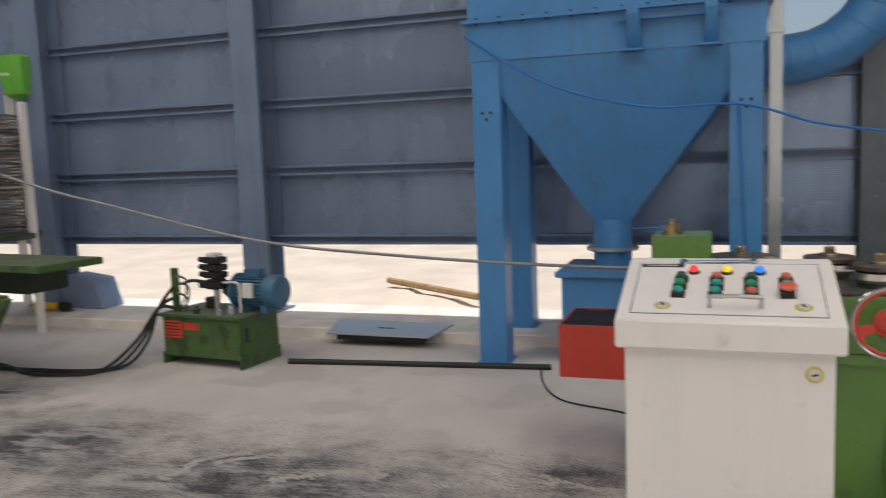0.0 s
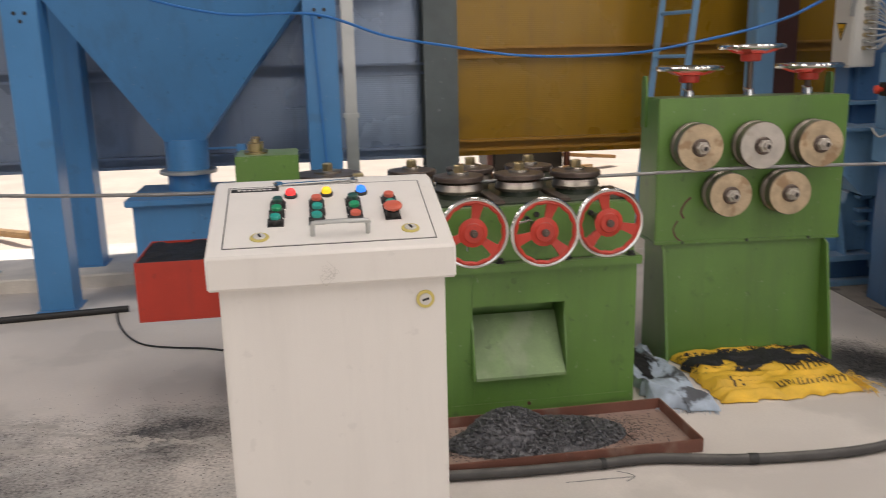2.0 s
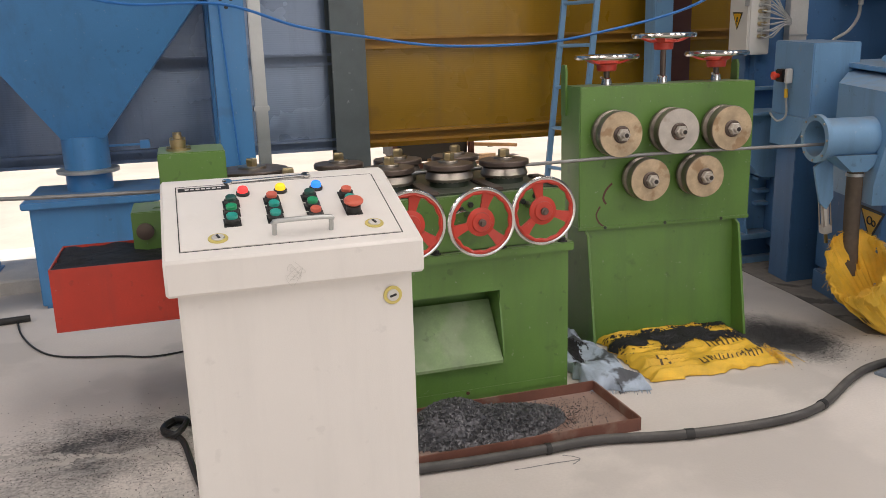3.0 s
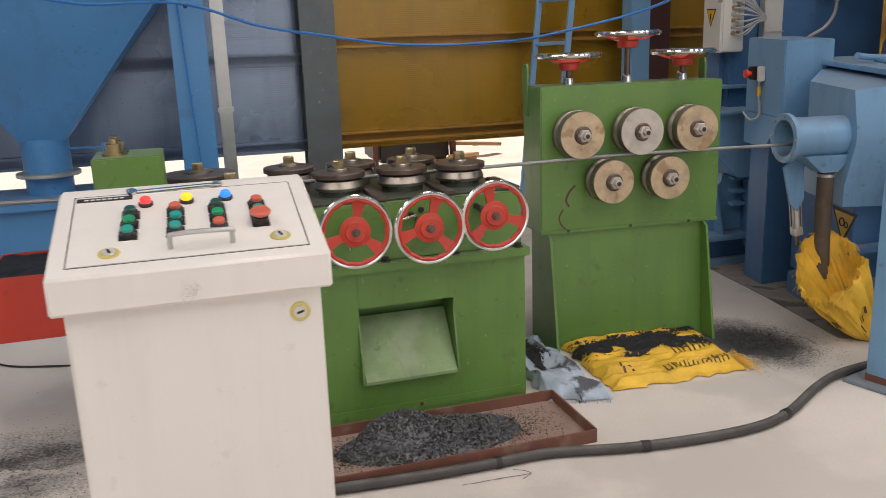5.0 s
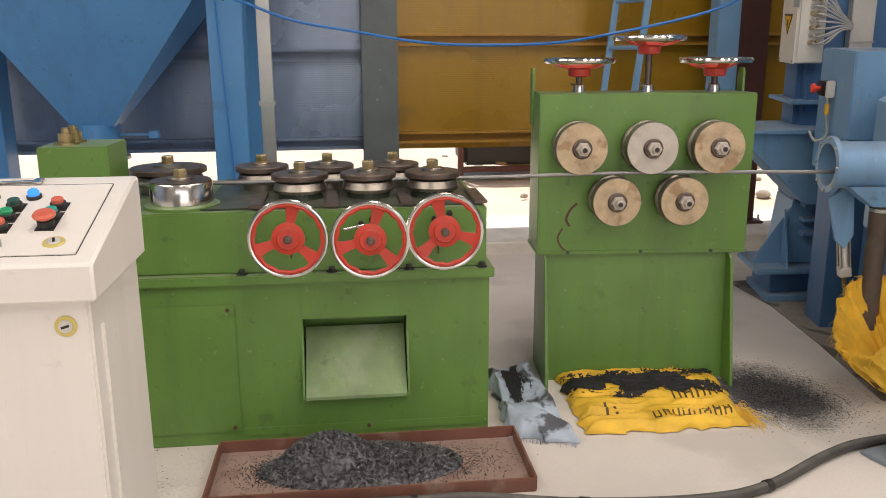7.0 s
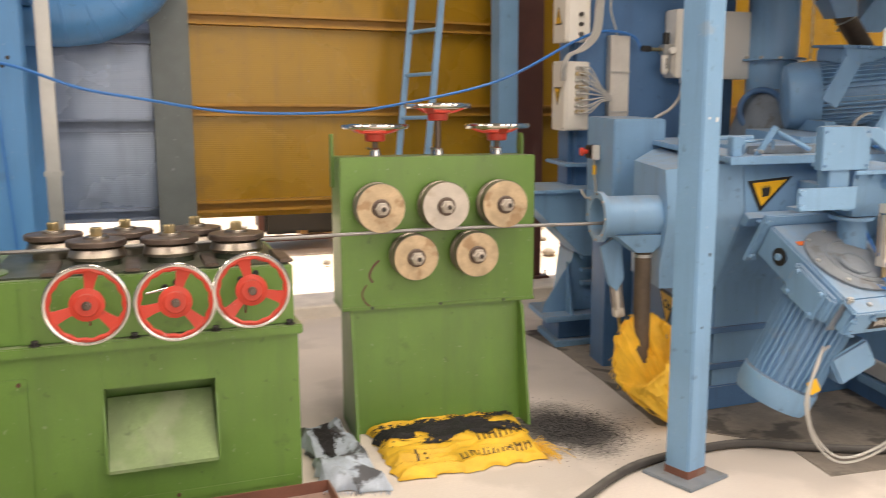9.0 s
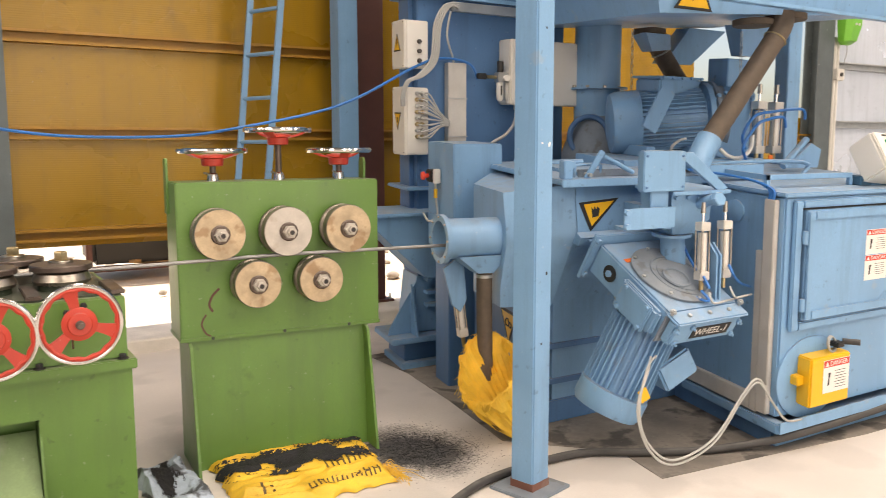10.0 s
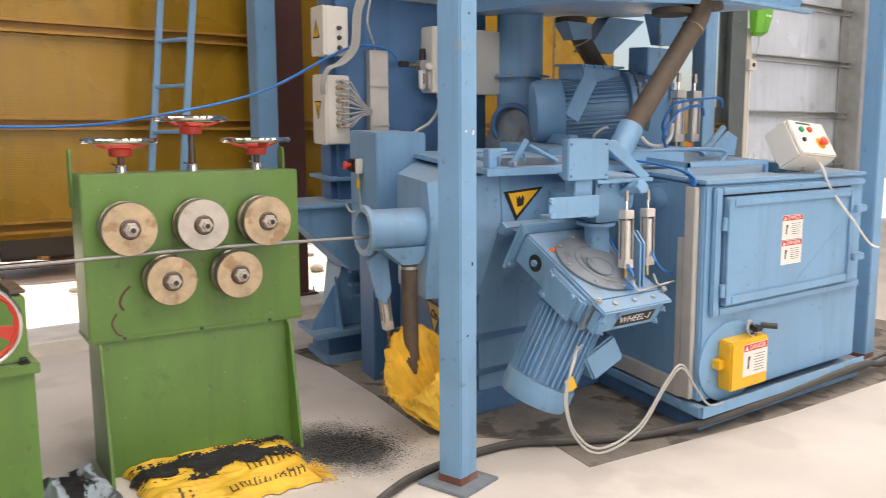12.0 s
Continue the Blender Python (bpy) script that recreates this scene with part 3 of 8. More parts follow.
# ---- dust hopper ----
def dust_hopper():
    ob = thing("dust_hopper", (-0.75, 5.6, 0), "blue painted steel dust hopper on four legs", "hopper")
    X0, X1, Y0, Y1 = -1.70, 0.205, 5.1, 6.12
    for i, (x0, x1) in enumerate(((X0, X0 + 0.2), (X1 - 0.2, X1))):
        for y0, y1 in ((Y0, Y0 + 0.2), (Y1 - 0.2, Y1)):
            z0 = 0.012 if y0 < 5.4 else 0.10
            bm = box(x0, x1, y0, y0 + 0.012, z0, 2.14, 0.002)
            box(x0, x1, y1 - 0.012, y1, z0, 2.14, 0.002, bm)
            xs = x0 if i else x1 - 0.012
            box(xs, xs + 0.012, y0 + 0.012, y1 - 0.012, z0, 2.14, 0, bm)
            leg = part("leg", bm, HOPPER_BLUE, ob)
            part("foot_plate", box(x0 - 0.02, x1 + 0.02, y0 - 0.015, y1 + 0.02, z0 - 0.012, z0, 0.002), HOPPER_BLUE, leg)
            if y0 < 5.4:
                for dx, dz in ((-0.03, 1.79), (0.03, 1.79), (0.0, 1.745)):
                    part("bolt_hole", rod(((x0 + x1) / 2 + dx, y0 - 0.001, dz), ((x0 + x1) / 2 + dx, y0 + 0.003, dz), 0.012, seg=10), INK, leg)
    # pyramid
    bm = bmesh.new()
    top = [bm.verts.new(p) for p in ((X0 + 0.1, Y0 + 0.004, 2.142), (X1 - 0.1, Y0 + 0.004, 2.142), (X1 - 0.1, Y1 - 0.02, 2.142), (X0 + 0.1, Y1 - 0.02, 2.142))]
    mid = [bm.verts.new(p) for p in ((X0 + 0.22, Y0 + 0.06, 1.86), (X1 - 0.2, Y0 + 0.06, 1.86), (X1 - 0.2, Y1 - 0.06, 1.86), (X0 + 0.22, Y1 - 0.06, 1.86))]
    low = [bm.verts.new(p) for p in ((-0.93, 5.52, 0.99), (-0.68, 5.52, 0.99), (-0.68, 5.76, 0.99), (-0.93, 5.76, 0.99))]
    for a, c in ((top, mid), (mid, low)):
        for i in range(4):
            bm.faces.new((a[i], a[(i + 1) % 4], c[(i + 1) % 4], c[i]))
    bm.faces.new(top), bm.faces.new(low)
    part("cone", bm, HOPPER_BLUE, ob)
    part("casing", box(X0 - 0.02, X1 + 0.02, Y0 - 0.004, Y1, 2.14, 4.6, 0.006), HOPPER_BLUE, ob)
    rim = part("flange", box(X0 - 0.06, X1 + 0.06, Y0 - 0.045, Y1 + 0.04, 2.40, 2.425, 0.002), HOPPER_BLUE, ob)
    for k in range(12):
        part("bolt", lathe((X0 + 0.05 + k * 0.165, Y0 - 0.025, 2.388), (0, 0, 1), [(0.011, 0), (0.011, 0.045), (0.009, 0.049)], 6), BLACK, rim)
    # motor bracket of angles on the front
    bm = box(-0.70, -0.02, 5.03, 5.04, 2.33, 2.40, 0.002)
    box(-0.70, -0.02, 4.97, 5.04, 2.39, 2.40, 0.002, bm)
    br = part("bracket", bm, HOPPER_BLUE, ob)
    for x in (-0.62, -0.14):
        bm = prism([(5.09, 2.40), (4.96, 2.40), (4.96, 2.36), (5.05, 2.14), (5.09, 2.14)], "x", x, x + 0.08, bevel=0.002)
        part("gusset", bm, HOPPER_BLUE, br)
        part("shelf", box(x - 0.05, x + 0.10, 4.95, 5.09, 2.13, 2.142, 0.002), HOPPER_BLUE, br)
    out = part("outlet", lathe((-0.81, 5.63, 0.66), (0, 0, 1), [(0.14, 0), (0.14, 0.34)], 32), HOPPER_BLUE, ob)
    part("outlet_flange", lathe((-0.81, 5.63, 0.77), (0, 0, 1), [(0.185, 0), (0.19, 0.004), (0.19, 0.022), (0.185, 0.026)], 32), GALVANISED, out)
    bm = rod((-0.67, 5.6, 0.93), (-0.48, 5.6, 0.93), 0.008)
    box(-0.48, -0.42, 5.57, 5.63, 0.905, 0.955, 0.004, bm)
    part("slide_handle", bm, HOPPER_BLUE, out)
    return ob


place(dust_hopper(), 0.28, 0.65, k=0.988)


def dust_bin():
    ob = thing("dust_bin", (-0.75, 5.5, 0), "open-topped blue steel dust bin under the hopper outlet", "bin")
    bm = box(-1.12, -0.42, 5.22, 5.86, 0.02, 0.62, 0.006)
    part("body", bm, HOPPER_BLUE, ob)
    part("lid", box(-1.16, -0.38, 5.18, 5.90, 0.62, 0.662, 0.006), HOPPER_BLUE, ob, "dusty grey lid")
    for x in (-1.1, -0.47):
        part("foot", box(x, x + 0.05, 5.24, 5.84, 0.0, 0.02, 0), HOPPER_BLUE, ob)
    return ob


place(dust_bin(), 0.28, 0.65, k=0.988)


def elbow_duct():
    """Round suction duct that leaves the hopper and turns upwards."""
    ob = thing("suction_duct", (0.5, 5.85, 2.0), "blue round segmented suction duct bending upwards", "duct")
    cx, cz, R = 0.30, 2.60, 0.60
    pts = [(0.05, 5.85, cz - R)] + [(cx + R * math.sin(a), 5.85, cz - R * math.cos(a)) for a in np.linspace(0, math.pi / 2, 7)] + [(cx + R, 5.85, 5.0)]
    part("duct", tube(pts, 0.165, 28, 0), HOPPER_BLUE, ob)
    for p, q in zip(pts[1:-1], pts[2:]):
        d = (Vector(q) - Vector(p)).normalized()
        part("seam", lathe(Vector(p) - d * 0.005, d, [(0.165, 0), (0.169, 0.003), (0.169, 0.007), (0.165, 0.01)], 28), HOPPER_BLUE, ob)
    return ob


place(elbow_duct(), 0.36, 0.62, k=1.03)


def conduit_pole():
    ob = thing("conduit_pole", (0.24, 5.6, 0), "galvanised steel conduit pole beside the hopper leg", "pole")
    part("pipe", box(0.195, 0.275, 5.5, 5.56, 0.0, 6.5, 0.006), GALVANISED, ob)
    for z in (1.1, 2.2, 3.3):
        part("saddle", box(0.185, 0.285, 5.49, 5.565, z, z + 0.03, 0.003), GALVANISED, ob)
    return ob


place(conduit_pole(), 0.325, 0.58)

# blue air line that hangs across the hall
bm = tube([(-1.434, 5.71, 2.292), (-1.132, 5.70, 2.084), (-0.744, 5.70, 1.884), (-0.201, 5.70, 1.749), (0.345, 5.70, 1.739), (0.755, 5.6, 1.605), (1.08, 5.5, 1.543), (1.54, 5.4, 1.473), (2.08, 5.3, 1.468), (2.42, 5.2, 1.51), (3.033, 5.12, 1.65), (3.544, 5.13, 1.893), (3.738, 5.13, 1.958), (3.947, 5.13, 1.937), (4.017, 5.13, 1.843)], 0.0082, 8, 10)
single("air_line", bm, CABLE_BLUE, "bright blue air line slung between hopper and tower", "hose", at=(0.345, 5.70, 1.739))
bm = tube([(0.33, 5.735, 1.75), (0.345, 5.73, 1.4), (0.37, 5.735, 0.9), (0.40, 5.735, 0.3), (0.41, 5.71, 0.015)], 0.006, 6)
single("air_line", bm, CABLE_BLUE, "thin blue air line down the hopper leg", "hose", at=(0.41, 5.71, 0.0))

# drawn wire from the coil through both roller sets
bm = tube([(-6.56, 4.6, 2.117), (-3.89, 4.08, 1.466), (-3.07, 4.06, 1.268), (-2.147, 4.06, 1.072), (-1.326, 4.06, 0.994), (-0.444, 4.06, 0.948), (0.5, 4.06, 0.937), (1.6, 4.06, 0.937), (2.26, 4.05, 0.944), (3.0, 3.96, 0.945), (3.3, 3.955, 0.945)], 0.008, 10, 10)
single("wire_rod", bm, WIRE_GREY, "grey steel wire rod running through the rollers", "wire", at=(2.26, 4.05, 0.93))

# ---- control console ----
def console():
    o = (0.28, 2.56, 0)
    ob = thing("control_console", o, "cream control console with sloped button panel", "control console")
    L, R, F, B = 0.003, 0.558, 2.36, 2.77
    part("pedestal", box(L + 0.022, R - 0.022, F + 0.03, B, 0.06, 0.99, 0.006), CREAM, ob)
    part("plinth", box(L + 0.03, R - 0.03, F + 0.05, B - 0.02, 0.0, 0.06, 0.002), BLACK, ob, "black plinth")
    prof = [(F, 0.972), (F, 1.05), (B - 0.04, 1.158), (B, 1.158), (B, 0.972)]
    head = part("desk_head", prism(prof, "x", L, R, bevel=0.006), CREAM, ob)
    part("side_rib", box(R - 0.024, R - 0.016, F + 0.09, F + 0.10, 0.2, 0.9, 0.002), CREAM, ob)
    slope = math.atan2(1.158 - 1.05, B - 0.04 - F)
    S = Matrix.Translation((L, F, 1.05)) @ Matrix.Rotation(slope, 4, "X")
    W, D = R - L, math.hypot(1.158 - 1.05, B - 0.04 - F)
    px0, px1, py0, py1 = 0.035, W - 0.04, 0.035, D - 0.03
    for x0, x1, y0, y1 in ((px0, px1, py0, py0 + 0.002), (px0, px1, py1, py1 + 0.003), (px0, px0 + 0.002, py0, py1), (px1, px1 + 0.002, py0, py1)):
        part("panel_joint", flat(S, x0, x1, y0, y1, 0.0008), INK, head, "dark joint of the panel")
    part("panel", flat(S, px0 + 0.004, px1 - 0.001, py0 + 0.004, py1 - 0.001, 0.0015), CREAM, head)

    def spot(u, v):
        return S @ Vector((px0 + u * (px1 - px0), py0 + v * (py1 - py0), 0.0012))

    up = (S.to_3x3() @ Vector((0, 0, 1)))

    def button(u, v, mat, kind):
        p = spot(u, v)
        if kind == "lamp":
            base = part("indicator_lamp", lathe(p, up, [(0.016, 0), (0.016, 0.006), (0.013, 0.008)], 18), BLACK, head)
            part("lens", lathe(p + up * 0.008, up, [(0.0125, 0), (0.0125, 0.006), (0.010, 0.011), (0.005, 0.0135)], 18), mat, base)
        elif kind == "push":
            base = part("push_button", lathe(p, up, [(0.0165, 0), (0.0165, 0.012), (0.0145, 0.014)], 18), BLACK, head)
            part("cap", lathe(p + up * 0.013, up, [(0.0125, 0), (0.0125, 0.008), (0.011, 0.0095)], 18), mat, base)
        else:
            base = part("emergency_stop", lathe(p, up, [(0.017, 0), (0.017, 0.016), (0.0145, 0.018)], 18), BLACK, head)
            part("mushroom", lathe(p + up * 0.018, up, [(0.0125, 0), (0.022, 0.006), (0.023, 0.011), (0.019, 0.0155), (0.008, 0.0175)], 22), mat, base)

    def plate(u, v):
        m = S @ Matrix.Translation((px0 + u * (px1 - px0), py0 + v * (py1 - py0), 0.0015))
        part("button_plate", move_bm(box(-0.019, 0.019, -0.02, 0.02, 0, 0.0015, 0), m), BLACK, head)

    for u, mat in ((0.32, LENS_RED), (0.505, LENS_YELLOW), (0.685, LENS_BLUE)):
        button(u, 0.80, mat, "lamp")
    for v, row in ((0.645, ((0.255, BUTTON_DARK), (0.45, BUTTON_FADED), (0.635, BUTTON_DARK), (0.82, BUTTON_FADED))), (0.50, ((0.25, BUTTON_GREEN), (0.45, BUTTON_TEAL), (0.635, BUTTON_GREEN), (0.82, BUTTON_TEAL))), (0.355, ((0.245, BUTTON_TEAL), (0.445, BUTTON_TEAL), (0.635, BUTTON_FADED)))):
        for u, mat in row:
            plate(u, v)
            button(u, v, mat, "push")
    plate(0.82, 0.375)
    button(0.82, 0.375, BUTTON_FADED, "stop")

    def lock(p, n, name="lock"):
        k = part(name, lathe(p, n, [(0.0215, 0), (0.0215, 0.002), (0.0205, 0.003)], 28), LOCK_GOLD, head, "round yellow-rimmed lock")
        part("rosette", lathe(p, n, [(0.014, 0.001), (0.014, 0.0045), (0.0128, 0.006)], 24), ALLOY, k)
        u2, v2, w2 = frame_axes(n)
        m = Matrix((u2, v2, w2)).transposed().to_4x4()
        part("keyhole", move_bm(box(-0.008, 0.008, -0.0025, 0.0025, 0.006, 0.0075, 0), Matrix.Translation(p) @ m @ Matrix.Rotation(0.3, 4, "Z")), INK, k)

    lock(spot(0.17, 0.14), up)
    lock(spot(0.89, 0.16), up)
    lock(Vector((R - 0.07, F + 0.0285, 0.918)), Vector((0, -1, 0)))
    h0, h1 = S @ Vector((px0 + 0.42 * (px1 - px0), py0 + 0.13 * (py1 - py0), 0)), S @ Vector((px0 + 0.68 * (px1 - px0), py0 + 0.13 * (py1 - py0), 0))
    part("pull_handle", tube([h0, h0 + up * 0.024, h0 + up * 0.034 + Vector((0.008, 0, 0)), h1 + up * 0.034 - Vector((0.008, 0, 0)), h1 + up * 0.024, h1], 0.0055, 10, 4), GALVANISED, head)
    part("nameplate", flat(S, px0 + 0.006, px0 + 0.125, py1 - 0.028, py1 - 0.008, 0.002), BLACK, head, "black engraved nameplate")
    for k in range(7):
        part("nameplate_print", flat(S, px0 + 0.022 + k * 0.0125, px0 + 0.031 + k * 0.0125, py1 - 0.0205, py1 - 0.0155, 0.0026), SIGN_WHITE, head)
    rng = random.Random(8)
    loops = [(0.27 + 0.018 * math.sin(k * 1.9) + rng.uniform(-0.006, 0.006), F - 0.0004, 1.012 - 0.0016 * k + 0.016 * math.cos(k * 2.3)) for k in range(18)]
    part("pencil_scribble", tube(loops, 0.0003, 4, 4), TRUNK_PALE, head, "faint grey scribble")
    # open spanner left on the panel
    sp = thing("spanner", tuple(S @ Vector((0.2, py1, 0))), "steel open-ended spanner lying on the console", "spanner")
    M = S @ Matrix.Translation((px0 + 0.11, py1 + 0.004, 0.002)) @ Matrix.Rotation(0.05, 4, "Z")
    part("shank", move_bm(box(0.02, 0.20, -0.0045, 0.0045, 0, 0.005, 0.0015), M), CHROME, sp)
    for x, r in ((0.012, 0.013), (0.207, 0.012)):
        s = 1 if x > 0.1 else -1
        jaw = [(x + r * math.cos(a) * s, r * math.sin(a)) for a in np.linspace(0.55, math.tau - 0.55, 14)] + [(x + 0.002 * s, -0.005), (x + 0.002 * s, 0.005)]
        part("jaw", move_bm(prism(jaw, "z", 0, 0.006, bevel=0), M), CHROME, sp)
    return ob


console()


# ---- roller machines ----
def handwheel(parent, c, n, radius, twist, dome=False):
    """Chromed rim with a wavy inner edge, red three-spoke hub."""
    u, v, w = frame_axes(n)
    hub = part("handwheel", ring_tube(c, n, radius, 0.0125 if dome else 0.0085, 48, 10), CHROME, parent, "chrome rimmed handwheel with red spokes")
    inner = ring_tube(Vector(c), n, radius - 0.0125, 0.0078, 60, 6, wave=0.0024, waves=15)
    if not dome:
        part("rim_lining", inner, RED, hub, "red finger-grip lining")
    back = Vector(c) - w * (0.03 if dome else 0.012)
    if dome:
        bm = lathe(back, n, [(0.040, -0.038), (0.046, -0.034), (0.048, -0.006), (0.062, 0.0), (0.06, 0.01), (0.03, 0.016)], 28)
    else:
        bm = lathe(back, n, [(0.036, -0.02), (0.040, -0.016), (0.052, -0.004), (0.056, 0.0), (0.056, 0.006), (0.040, 0.012), (0.036, 0.018)], 28)
    part("hub", bm, RED, hub)
    for k in range(3):
        a = twist + k * math.tau / 3
        d = u * math.cos(a) + v * math.sin(a)
        s = w.cross(d)
        bm = bmesh.new()
        rows = []
        for t in np.linspace(0, 1, 5):
            r = 0.042 + t * (radius - 0.052)
            half = 0.0145 + 0.013 * t ** 2
            p = back + (Vector(c) - back) * (t * t) + d * r
            rows.append([bm.verts.new(p + s * x * half + w * z) for x, z in ((-1, -0.005), (1, -0.005), (1, 0.005), (-1, 0.005))])
        for p, q in zip(rows, rows[1:]):
            for i in range(4):
                bm.faces.new((p[i], p[(i + 1) % 4], q[(i + 1) % 4], q[i]))
        bm.faces.new(rows[0]), bm.faces.new(rows[-1])
        part("spoke", bm, RED, hub)
    part("nut", lathe(back + w * 0.018, n, [(0.015, 0), (0.015, 0.01), (0.009, 0.012), (0.009, 0.02)], 12), ROLL_DARK, hub)
    return hub


def flat_roll(parent, x, y, z, r, tall=False):
    """A roll on an upright shaft with a yellowed nut."""
    if tall:
        roll = part("roll", lathe((x, y, z), (0, 0, 1), [(r * 0.97, 0), (r, 0.004), (r, 0.075), (r * 0.97, 0.08)], 40), CHROME, parent, "bright steel guide roll")
        part("roll_top", lathe((x, y, z + 0.08), (0, 0, 1), [(r * 0.96, 0), (r * 0.96, 0.004)], 40), ROLL_DARK, roll)
        zt = z + 0.084
    else:
        roll = part("roll", lathe((x, y, z), (0, 0, 1), [(r * 0.74, -0.05), (r * 0.76, -0.012), (r * 0.9, -0.012), (r * 0.95, 0), (r * 0.86, 0.026), (r * 0.80, 0.03)], 40), STEEL, parent, "grooved steel roll")
        part("roll_top", lathe((x, y, z + 0.03), (0, 0, 1), [(r * 0.84, 0.0), (r, 0.008), (r, 0.024), (r * 0.97, 0.028), (r * 0.45, 0.031)], 40), ROLL_DARK, roll, "worn dark upper flange")
        zt = z + 0.06
    part("washer", lathe((x, y, zt), (0, 0, 1), [(r * 0.40, 0), (r * 0.40, 0.008), (r * 0.37, 0.011)], 28), STEEL, roll)
    part("nut", lathe((x, y, zt + 0.011), (0, 0, 1), [(0.0235, 0), (0.0245, 0.003), (0.0245, 0.026), (0.0215, 0.031)], 6), BRASS, roll)
    return roll


def roller_table():
    ob = thing("horizontal_roller_straightener", (0.65, 3.9, 0), "green straightening machine with rolls and three handwheels", "machine")
    X0, X1, Y0, Y1 = 0.10, 1.56, 3.56, 4.36
    # front plate with the chute opening
    ox0, ox1, oz0, oz1 = 0.865, 1.25, 0.195, 0.482
    cab = part("base_cabinet", box(X0, ox0, Y0, Y0 + 0.012, 0.0, 0.625, 0.002), GREEN, ob)
    for x0, x1, y0, y1, z0, z1 in ((ox1, X1, Y0, Y0 + 0.012, 0.0, 0.625), (ox0, ox1, Y0, Y0 + 0.012, oz1, 0.625), (ox0, ox1, Y0, Y0 + 0.012, 0.0, oz0), (X1 - 0.012, X1, Y0 + 0.012, Y1, 0, 0.625), (X0, X0 + 0.012, Y0 + 0.012, Y1, 0, 0.625), (X0, X1, Y1 - 0.012, Y1, 0, 0.625)):
        part("cabinet_plate", box(x0, x1, y0, y1, z0, z1, 0), GREEN, cab)
    bm = prism([(Y0 + 0.12, 0.40), (Y0 - 0.045, oz0 - 0.015), (Y0 - 0.045, oz0 - 0.003), (Y0 + 0.12, 0.412)], "x", ox0 + 0.005, ox1 - 0.005, bevel=0)
    for x in (ox0 - 0.004, ox1):
        part("chute_side", box(x, x + 0.004, Y0 + 0.012, Y0 + 0.34, oz0 - 0.02, oz1 + 0.12, 0), GREEN, cab)
    part("chute_back", box(ox0 - 0.004, ox1 + 0.004, Y0 + 0.16, Y0 + 0.166, oz0 - 0.02, oz1 + 0.12, 0), GREEN, cab)
    chute = part("chute", bm, CHUTE_GREEN, ob, "sloped chute powdered with pale dust")
    for x in (ox0 - 0.006, ox1 - 0.002):
        part("chute_cheek", prism([(Y0 + 0.02, oz1), (Y0, oz1 - 0.06), (Y0 - 0.04, oz0 + 0.04), (Y0 - 0.042, oz0 - 0.012), (Y0 + 0.02, oz0 - 0.012)], "x", x, x + 0.008, bevel=0), GREEN, chute)
    part("cover_plate", box(X0 + 0.03, 0.625, Y0 - 0.005, Y0, 0.05, 0.55, 0.002), GREEN, cab)
    part("lower_plate", box(0.63, X1 - 0.03, Y0 - 0.004, Y0, 0.03, 0.065, 0.002), GREEN, cab)
    for x, z in ((0.60, 0.53), (0.60, 0.07), (1.10, 0.05), (X0 + 0.07, 0.53), (X0 + 0.07, 0.07)):
        part("screw", bolt(bmesh.new(), (x, Y0 - 0.004, z), (0, -1, 0), 0.008, 0.006), BROWN_STEEL, cab)
    part("ledge", box(X0 - 0.02, X1 + 0.015, Y0 - 0.025, Y1 + 0.02, 0.625, 0.662, 0.004), GREEN, ob)
    # upper bed
    bed = part("roll_bed", box(X0, X1 - 0.01, Y0 + 0.012, Y1 - 0.02, 0.662, 0.885, 0.005), GREEN, ob)
    part("bed_step", box(0.62, X1 - 0.012, Y0 + 0.003, Y0 + 0.013, 0.664, 0.884, 0.003), GREEN, bed)
    part("bed_plate", box(0.52, X1 - 0.03, Y0 + 0.05, Y1 - 0.04, 0.884, 0.892, 0.002), GREEN_DARK, bed, "oily dark bed plate")
    for k in range(4):
        x = 0.69 + k * 0.272
        part("slide_way", box(x, x + 0.05, Y0 + 0.03, 3.86, 0.892, 0.905, 0.003), ROLL_DARK, bed)
    for x in (0.66, 0.98, 1.26, 1.53, 0.2):
        part("bed_bolt", bolt(lathe((x, Y0 - 0.006, 0.662), (0, 0, 1), [(0.02, 0), (0.02, 0.004)], 14), (x, Y0 - 0.006, 0.666), (0, 0, 1), 0.013, 0.014), BLACK, bed)
    # front and back rolls
    for x in (0.865, 1.125, 1.375):
        flat_roll(ob, x, 3.815, 0.928, 0.108)
    for x in (0.70, 0.965, 1.235):
        flat_roll(ob, x, 4.06, 0.928, 0.108)
    flat_roll(ob, 0.44, 3.72, 0.90, 0.112, True)
    r2 = flat_roll(ob, 0.33, 4.05, 0.93, 0.15)
    for x in (0.865, 1.125, 1.375):
        part("roll_block", lathe((x, 3.815, 0.885), (0, 0, 1), [(0.085, 0), (0.08, 0.05)], 24), GREEN_DARK, bed)
    part("roll_seat", lathe((0.44, 3.72, 0.884), (0, 0, 1), [(0.135, 0), (0.135, 0.012), (0.12, 0.018)], 32), GREEN, bed)
    for x, t in ((0.84, 0.35), (1.118, 0.25), (1.375, 0.75)):
        zc = {0.84: 0.822, 1.118: 0.81, 1.375: 0.832}[x]
        part("adjusting_screw", rod((x, 3.39, zc), (x, Y0 + 0.02, zc), 0.014), STEEL, ob)
        handwheel(ob, (x, 3.40, zc), (0, -1, 0), 0.129, t)
    for x, dx, dz in ((0.84, 0.0, -0.06), (1.375, -0.01, -0.06)):
        part("locking_pin", rod((x + dx, Y0 - 0.03, 0.76), (x + dx, Y0 - 0.038, 0.725), 0.0055, seg=10), CHROME, ob)
